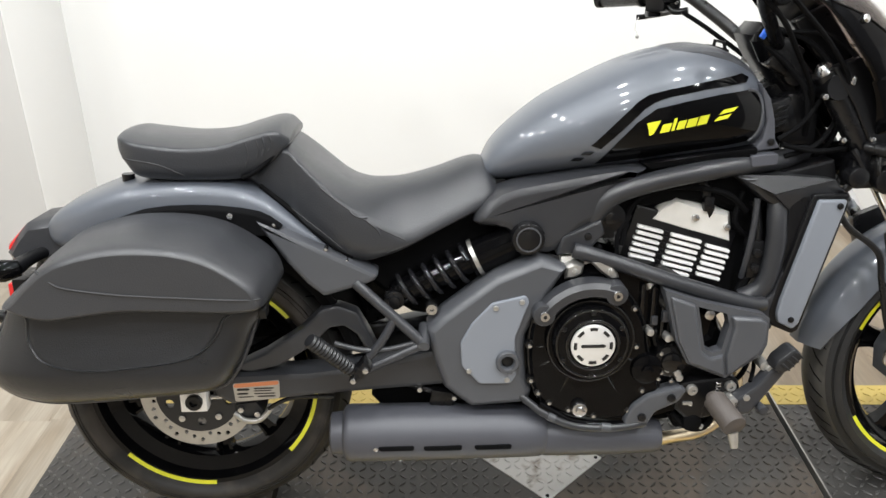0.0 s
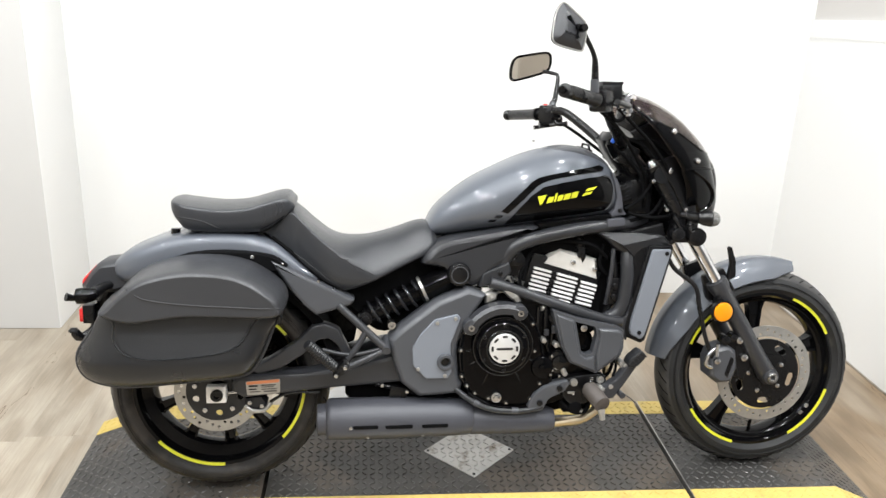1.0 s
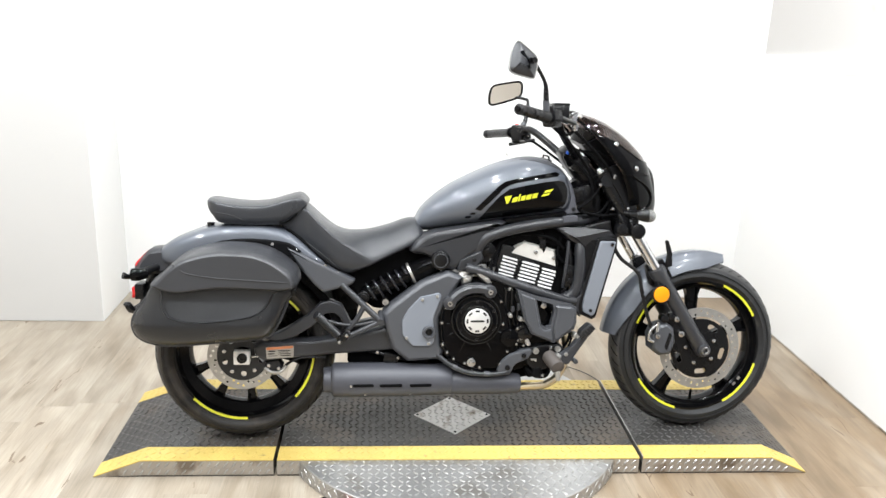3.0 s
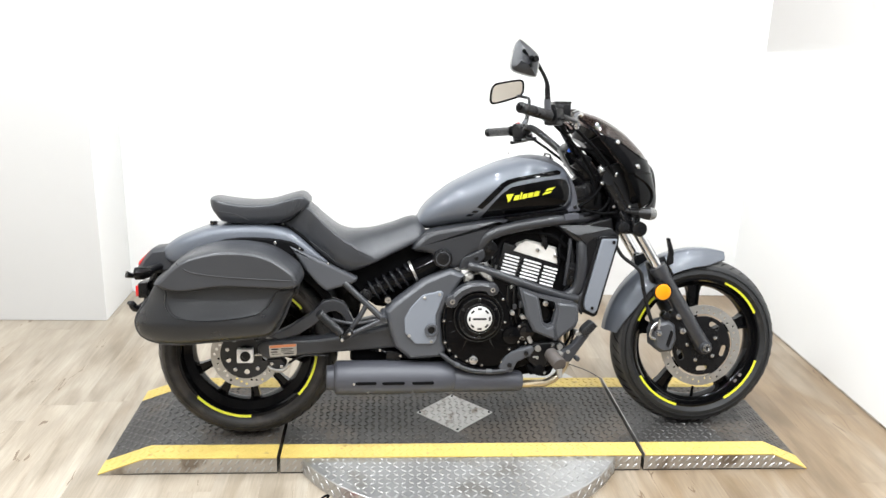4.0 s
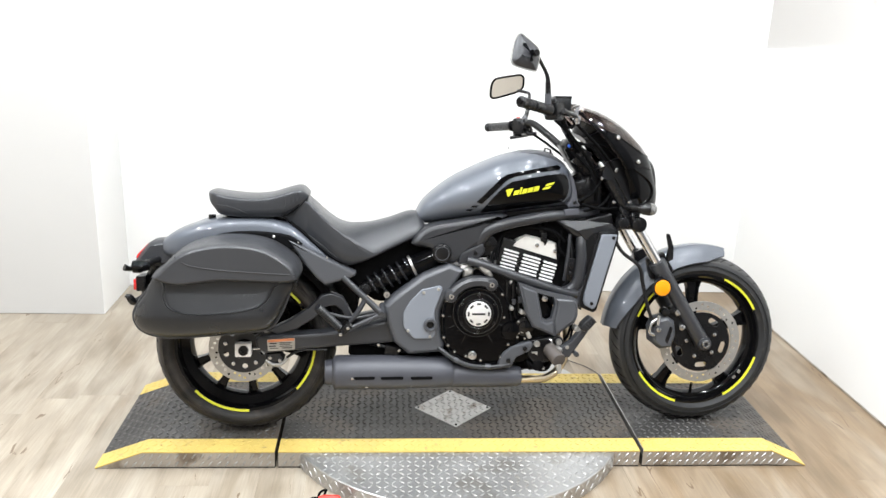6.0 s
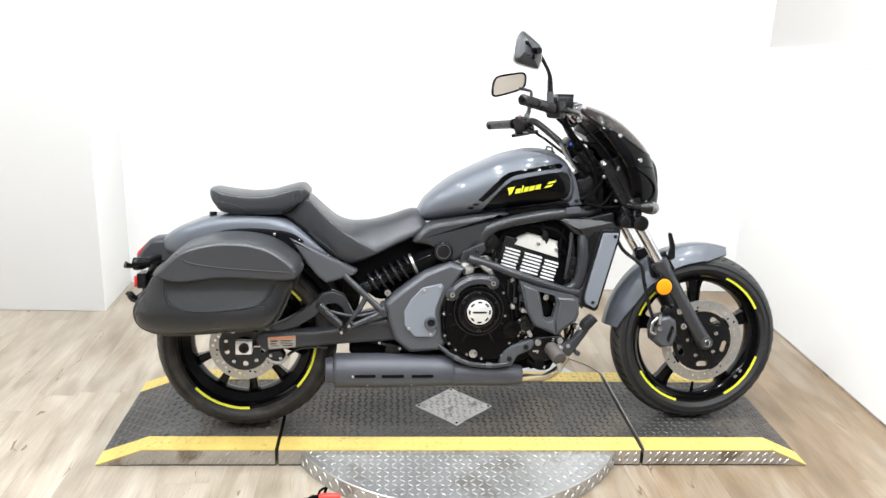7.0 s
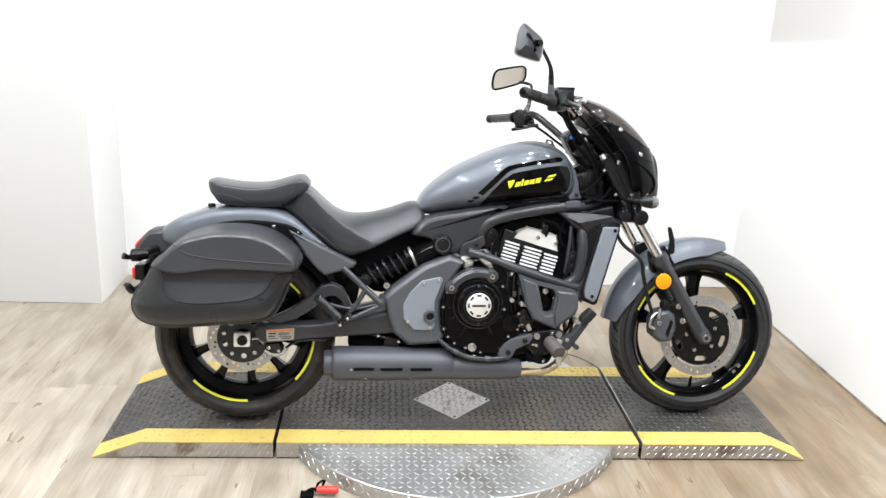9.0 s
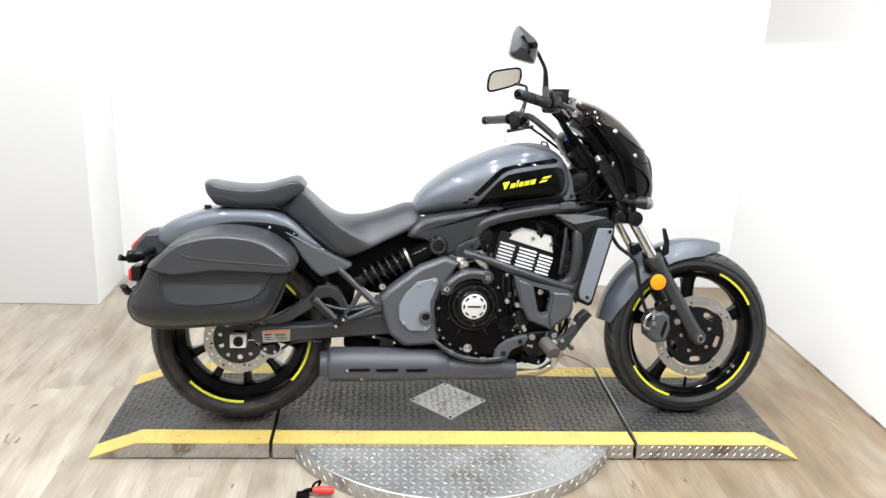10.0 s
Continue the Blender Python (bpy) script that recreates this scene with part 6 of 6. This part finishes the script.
part("hand_grip", grip((0.062, -0.428, 1.114), (0.175, -0.312, 1.095)), SATIN, bar, "black rubber throttle grip")
part("bar_end", join(tube([(0.056, -0.434, 1.115), (0.064, -0.426, 1.114)], 0.009, 12)), GLOSS, bar)
part("hand_grip", grip((0.110, 0.42, 1.044), (0.185, 0.29, 1.051)), SATIN, bar, "black rubber clutch grip")
part("switchgear", several(block(0.2, -0.285, 1.092, 0.045, 0.05, 0.055, 0.01, pose(0, 0, 0, 0, 0, 45)), block(0.192, -0.29, 1.122, 0.014, 0.014, 0.016, 0.003)), SATIN, bar)
part("kill_switch", block(0.178, -0.3, 1.113, 0.012, 0.012, 0.010, 0.003), RED_CAP, bar, "red engine switch")
part("switchgear", several(block(0.21, 0.265, 1.05, 0.045, 0.055, 0.06, 0.01, pose(0, 0, 0, 0, 0, -35)), block(0.2, 0.27, 1.02, 0.03, 0.03, 0.02, 0.005)), SATIN, bar)
part("kill_switch", block(0.2, 0.262, 1.079, 0.012, 0.014, 0.009, 0.002), RED_CAP, bar)
res = part("brake_reservoir", join(block(0.23, -0.25, 1.112, 0.052, 0.056, 0.044, 0.005), block(0.23, -0.25, 1.1365, 0.054, 0.058, 0.007, 0.002)), SATIN, bar, "black brake fluid reservoir")
part("master_cylinder", join(tube([(0.235, -0.25, 1.095), (0.275, -0.22, 1.088)], 0.014, 14), block(0.272, -0.24, 1.09, 0.03, 0.03, 0.03, 0.005), knob(0.282, -0.23, -0.262, 1.07, 0.009), tube([(0.272, -0.245, 1.10), (0.292, -0.24, 1.106), (0.302, -0.235, 1.098)], [0.011, 0.010, 0.007], 12, 3), tube([(0.28, -0.24, 1.08), (0.286, -0.24, 1.056)], 0.0075, 10)), CHROME, res, "bright metal master cylinder")
part("clutch_perch", join(block(0.225, 0.245, 1.055, 0.03, 0.035, 0.03, 0.006), knob(0.238, 0.26, 0.235, 1.04, 0.012, 16), tube([(0.225, 0.25, 1.04), (0.235, 0.235, 1.022), (0.262, 0.22, 1.025)], 0.007, 10, 3)), SATIN, bar, "black clutch lever perch")
part("perch_bolt", several(knob(0.24, 0.236, 0.23, 1.04, 0.005, 6), knob(0.215, 0.24, 0.228, 1.06, 0.0045, 6)), BOLT, bar)
part("dangling_tag", several(tube([(0.172, 0.28, 1.01), (0.165, 0.275, 0.99), (0.168, 0.27, 0.972)], 0.0012, 6, 4), knob(0.168, 0.272, 0.266, 0.968, 0.004, 8)), STEEL, bar, "thin bright wire end")
part("brake_lever", tube([(0.26, -0.27, 1.088), (0.255, -0.33, 1.08), (0.215, -0.40, 1.085), (0.19, -0.43, 1.09)], [0.008, 0.0075, 0.006, 0.007], 10, 4), SATIN, bar)
part("clutch_lever", tube([(0.25, 0.26, 1.035), (0.25, 0.31, 1.02), (0.225, 0.38, 1.01), (0.2, 0.40, 1.006)], [0.008, 0.007, 0.006, 0.007], 10, 4), SATIN, bar, "black clutch lever")
for pts in ([(0.27, -0.21, 1.075), (0.33, -0.18, 1.03), (0.40, -0.15, 0.97), (0.455, -0.12, 0.90), (0.46, -0.08, 0.80), (0.44, -0.05, 0.75)], [(0.21, -0.26, 1.065), (0.27, -0.23, 1.02), (0.34, -0.15, 0.96), (0.40, -0.10, 0.88), (0.41, -0.07, 0.80)],
            [(0.24, 0.24, 1.03), (0.30, 0.16, 0.98), (0.38, 0.08, 0.90), (0.40, 0.02, 0.80)], [(0.235, -0.255, 1.07), (0.25, -0.25, 1.045), (0.275, -0.24, 1.05), (0.285, -0.23, 1.075)], [(0.36, -0.10, 0.765), (0.43, -0.09, 0.79), (0.47, -0.08, 0.86), (0.46, -0.07, 0.92)],
            [(0.34, -0.11, 0.80), (0.39, -0.10, 0.83), (0.44, -0.09, 0.90)], [(0.35, -0.11, 0.79), (0.42, -0.10, 0.775), (0.50, -0.09, 0.78)]):
    part("cable", tube(pts, 0.005, 8, 6), SOOT, bar, "black control cable")


def mirror(stem, outline, y, swing, glass_side, label):
    """A mirror on a bent stem: outline in x and z, swung by swing in y over x; glass_side is -1 where the glass looks to the right."""
    root = part("mirror_stem", tube(stem, [0.009, 0.0085] + [0.0058] * (len(stem) - 3) + [0.006], 12, 4), SATIN, bar, "black mirror stem with a ball joint")
    part("stem_sleeve", tube([stem[0], tuple(Vector(stem[0]) * 0.3 + Vector(stem[1]) * 0.7)], 0.0105, 14), PLASTIC, root)
    mid = sum(p[0] for p in outline) / len(outline)
    zmid = sum(p[1] for p in outline) / len(outline)
    g = glass_side

    def swung(geo):
        return [(px, py + swing * (px - mid) + 0.1 * glass_side * (pz - zmid), pz) for px, py, pz in geo[0]], geo[1]

    part("mirror_shell", swung(cushion(outline, [(y + g * 0.004, 0.003), (y + g * 0.005, 0), (y - g * 0.004, 0), (y - g * 0.012, 0.007), (y - g * 0.02, 0.018), (y - g * 0.026, 0.032)], 4)), ARM, root, label)
    line = ccw(np.array(spline(ccw(outline), 4, True)))
    part("mirror_edge", swung(skin([[(px, y + g * d, pz) for px, pz in inset(line, e)] for d, e in ((0.005, 0.0065), (0.0085, 0.003), (0.006, -0.0015), (-0.002, -0.001))], True, False)), GLOSS, root)
    part("mirror_bead", swung(tube([(px, y - g * 0.005, pz) for px, pz in list(line) + [line[0]]], 0.0022, 6)), STEEL, root)
    part("mirror_glass", swung(cushion(outline, [(y + g * 0.0042, 0.0035), (y + g * 0.0056, 0.004)], 4)), MIRROR, root, "mirror glass")
    part("mirror_ball", swung(join(tube([(mid + 0.028, y - g * 0.022, zmid), (mid + 0.03, y - g * 0.042, zmid)], [0.010, 0.009], 12), knob(mid + 0.016, y - g * 0.022, y - g * 0.036, zmid + 0.002, 0.007, 12))), GLOSS, root)


mirror([(0.172, -0.315, 1.095), (0.168, -0.322, 1.165), (0.160, -0.332, 1.20), (0.128, -0.352, 1.246)], [(0.056, 1.305), (0.066, 1.310), (0.08, 1.303), (0.116, 1.278), (0.126, 1.266), (0.127, 1.245), (0.12, 1.212), (0.112, 1.205), (0.08, 1.21), (0.048, 1.217), (0.036, 1.228), (0.037, 1.25), (0.044, 1.285)], -0.385, 0.45, 1, "black mirror shell seen from behind")
mirror([(0.225, 0.30, 1.06), (0.243, 0.31, 1.10), (0.254, 0.325, 1.168), (0.24, 0.335, 1.180), (0.215, 0.36, 1.186)], [(0.117, 1.19), (0.121, 1.214), (0.129, 1.228), (0.142, 1.235), (0.18, 1.242), (0.218, 1.247), (0.230, 1.243), (0.236, 1.232), (0.236, 1.205), (0.230, 1.191), (0.215, 1.180), (0.18, 1.168), (0.145, 1.158), (0.128, 1.156), (0.118, 1.165)], 0.385, -0.5, -1, "black-rimmed mirror facing the rider")

# headlight cowl and smoked screen
spine = [(0.335, 1.125), (0.418, 1.102), (0.496, 1.058), (0.558, 1.003), (0.592, 0.96), (0.62, 0.896), (0.638, 0.835), (0.638, 0.784)]
flank = [(0.315, 1.105), (0.355, 1.065), (0.40, 1.02), (0.445, 0.965), (0.472, 0.93), (0.50, 0.88), (0.515, 0.83), (0.53, 0.79)]
halfw = [0.10, 0.14, 0.158, 0.162, 0.16, 0.15, 0.135, 0.115]
skeleton_rows = spline([(*a, *b, w) for a, b, w in zip(spine, flank, halfw)], 5)


def shell_of(rows, thick):
    out, inn = [], []
    for x, z, fx, fz, w in rows:
        row = []
        for t in np.linspace(-1, 1, 21):
            k = abs(t) ** 2.2
            row.append((x + (fx - x) * k, w * math.sin(t * math.pi / 2 * 0.96), z + (fz - z) * k))
        out.append(row)
        inn.append([(px - thick, py * (1 - thick * 3), pz - thick * 0.6) for px, py, pz in row])
    return skin([o + i[::-1] for o, i in zip(out, inn)])


cowl = part("headlight_cowl", shell_of(skeleton_rows[22:], 0.006), GLOSS, bike, "gloss black headlight cowl")
screen = part("windscreen", shell_of(skeleton_rows[:23], 0.003), SMOKE, cowl, "smoked brown fly screen")


def on_shell(r, t, lift=0.001):
    x, z, fx, fz, w = [float(np.interp(r, range(len(skeleton_rows)), [row[k] for row in skeleton_rows])) for k in range(5)]
    k = abs(t) ** 2.2
    return (x + (fx - x) * k + lift, w * math.sin(t * math.pi / 2 * 0.96) * (1 + lift * 6), z + (fz - z) * k + lift)


def ridge(points, r, side=1):
    return tube([on_shell(a, side * b) for a, b in points], r, 8, 5)


part("screen_fold", several(ridge([(0.5, -0.97), (4, -0.985), (7.7, -0.95), (11.2, -0.82), (15, -0.71), (18.7, -0.60), (20.5, -0.3), (21, 0.0)], 0.0024), ridge([(0.5, -0.97), (4, -0.985), (7.7, -0.95), (11.2, -0.82), (15, -0.71), (18.7, -0.60), (20.5, -0.3), (21, 0.0)], 0.0024, -1)), GLOSS, screen, "folded edge of the screen")
fold_r, fold_t = (0.5, 4, 7.7, 11.2, 15, 18.7, 20.5, 22.5), (0.97, 0.985, 0.95, 0.82, 0.71, 0.60, 0.45, 0.4)
for way in (-1, 1):
    band = []
    for r in np.linspace(0.5, 22.3, 40):
        edge_t = float(np.interp(r, fold_r, fold_t))
        outer = [on_shell(r, way * t, 0.0012) for t in np.linspace(1.0, edge_t, 9)]
        band.append(outer + [(x - 0.004, y * 0.985, z - 0.002) for x, y, z in outer[::-1]])
    part("screen_flank", skin(band), GLOSS, cowl, "gloss black flank of the cowl")
part("screen_rim", tube([on_shell(0, t, 0.0) for t in np.linspace(-1, 1, 21)], 0.003, 8), GLOSS, screen)
part("cowl_ridge", several(ridge([(22, -0.98), (22.3, -0.82), (23.5, -0.5), (24.2, 0.0)], 0.003), ridge([(22.5, -0.9), (26, -0.72), (29, -0.62), (32, -0.68), (34.5, -0.85)], 0.005), ridge([(22, -0.98), (22.3, -0.82), (23.5, -0.5), (24.2, 0.0)], 0.003, -1)), GLOSS, cowl)
for r_bolt, t_bolt in ((11.6, -0.84), (20.6, -0.80)):
    p_bolt = Vector(on_shell(r_bolt, t_bolt, 0))
    part("screen_bolt", tube([p_bolt, p_bolt + Vector((0.002, -0.007, 0.002)), p_bolt + Vector((0.003, -0.010, 0.003))], [0.0075, 0.0075, 0.0045], 12), BOLT, cowl, "small bright domed bolt")
lampbody = part("headlight", lathe([(0.0001, 0.0), (0.06, 0.0), (0.088, 0.05), (0.092, 0.085), (0.085, 0.095), (0.06, 0.105), (0.0001, 0.11)], 0, 0, 40), GLOSS, bike, "round black headlight inside the cowl")
lampbody.matrix_local = Matrix.Translation((0.52, 0, 0.855)) @ pose(0, 0, 0, 0, 0, -90)
part("cowl_bracket", several(slab([(0.42, 0.93), (0.47, 0.95), (0.53, 0.86), (0.545, 0.79), (0.51, 0.785), (0.47, 0.86)], -0.105, -0.125, 0.004), slab([(0.36, 1.01), (0.42, 1.04), (0.48, 0.96), (0.46, 0.91), (0.41, 0.95)], -0.06, -0.075, 0.004)), SATIN, cowl)
part("bracket_bolt", studs([(0.458, 0.905), (0.51, 0.80), (0.455, 0.80)], -0.124, -0.132, 0.0055), BOLT, cowl)
gauge = part("instrument", join(tube([(0.375, 0.0, 1.005), (0.40, 0, 1.045), (0.405, 0, 1.055)], [0.045, 0.062, 0.05], 28)), SATIN, bike, "black instrument pod behind the screen")
part("bar_riser", join(cushion([(0.296, 0.985), (0.316, 1.008), (0.35, 1.0), (0.40, 0.95), (0.43, 0.915), (0.425, 0.87), (0.385, 0.865), (0.345, 0.905), (0.31, 0.955)], [(0.05, 0.008), (0.04, 0), (-0.03, 0), (-0.042, 0.008)], 1), knob(0.345, -0.04, -0.055, 0.965, 0.02, 20), knob(0.385, -0.04, -0.06, 0.915, 0.024, 20)), SATIN, bike, "black handlebar riser and switch housing")
part("riser_lead", several(tube([(0.31, -0.05, 0.975), (0.35, -0.075, 0.94), (0.39, -0.09, 0.89), (0.40, -0.095, 0.83)], 0.0055, 8, 5), tube([(0.33, -0.05, 1.0), (0.39, -0.08, 0.975), (0.44, -0.10, 0.92), (0.47, -0.11, 0.84)], 0.005, 8, 5), tube([(0.35, -0.06, 0.99), (0.42, -0.10, 0.985), (0.48, -0.115, 0.93), (0.505, -0.115, 0.86)], 0.0045, 8, 5)), SOOT, bike, "black leads behind the screen")
part("ignition_lock", tube([(0.345, -0.035, 0.945), (0.325, -0.04, 0.985), (0.32, -0.04, 0.995)], [0.025, 0.028, 0.018], 16), GLOSS, bike)
part("clip", block(0.314, -0.064, 0.988, 0.010, 0.010, 0.02, 0.003, pose(0, 0, 0, 0, 30)), BLUE, bike, "blue plastic clip")
part("regulator", join(block(0.40, -0.02, 0.83, 0.07, 0.10, 0.10, 0.015), block(0.36, -0.06, 0.84, 0.045, 0.04, 0.06, 0.006, pose(0, 0, 0, 0, -20)), *[block(0.352, -0.083, 0.822 + 0.011 * k, 0.034, 0.006, 0.004, 0.001, pose(0, 0, 0, 0, -20)) for k in range(4)]), SATIN, bike, "black ribbed regulator beside the steering head")
part("clamp_hardware", join(block(0.515, -0.10, 0.735, 0.07, 0.05, 0.06, 0.012), knob(0.49, -0.11, -0.14, 0.73, 0.02), knob(0.545, -0.11, -0.145, 0.725, 0.026), tube([(0.48, -0.12, 0.78), (0.50, -0.13, 0.74), (0.47, -0.12, 0.70)], 0.007, 8, 4), tube([(0.53, -0.12, 0.79), (0.52, -0.14, 0.75), (0.54, -0.13, 0.71)], 0.006, 8, 4)), SATIN, bike, "black clamp hardware and looms under the cowl")
sig = part("turn_signal", tube([(0.505, -0.12, 0.785), (0.53, -0.15, 0.782), (0.55, -0.165, 0.782)], [0.012, 0.013, 0.018], 14), SATIN, bike, "black front turn signal")
part("signal_body", tube([(0.53, -0.165, 0.783), (0.545, -0.168, 0.782), (0.565, -0.17, 0.781)], [0.014, 0.0195, 0.022], 18), SATIN, sig)
part("signal_lens", tube([(0.564, -0.17, 0.781), (0.571, -0.17, 0.7805), (0.582, -0.17, 0.7795), (0.588, -0.17, 0.779), (0.591, -0.17, 0.7788)], [0.0215, 0.0215, 0.018, 0.012, 0.004], 20), FROSTED, sig, "clear ribbed lens")

# ---- floor boards, one by one ----
board_meshes = {}


def board(width, length):
    key = (round(width, 3), round(length, 3))
    if key not in board_meshes:
        w, l = width / 2, length / 2
        v = [(-w, -l, 0), (w, -l, 0), (w, l, 0), (-w, l, 0), (-w + 0.0001, -l + 0.0001, 0.01), (w - 0.0001, -l + 0.0001, 0.01), (w - 0.0001, l - 0.0001, 0.01), (-w + 0.0001, l - 0.0001, 0.01)]
        f = [(4, 5, 6, 7), (0, 1, 5, 4), (1, 2, 6, 5), (2, 3, 7, 6), (3, 0, 4, 7)]
        mesh = bpy.data.meshes.new("plank")
        mesh.from_pydata(v, [], f)
        mesh.materials.append(OAK)
        board_meshes[key] = mesh
    return board_meshes[key]


rng = random.Random(4)
WIDE, LONG, GAP = 0.152, 1.22, 0.0001
bx = -4.05
while bx < 1.63:
    far = 1.76 if bx + WIDE > -1.64 else 1.35
    by = -4.6 - rng.random() * LONG
    while by < far:
        lo, hi = max(by, -4.6), min(by + LONG, far)
        if hi - lo > 0.05:
            plank = new("plank", board(WIDE - GAP, round(hi - lo, 2) - GAP))
            plank.location = (bx + WIDE / 2, (lo + hi) / 2, -0.0102)
            plank.parent = floor
        by += LONG
    bx += WIDE
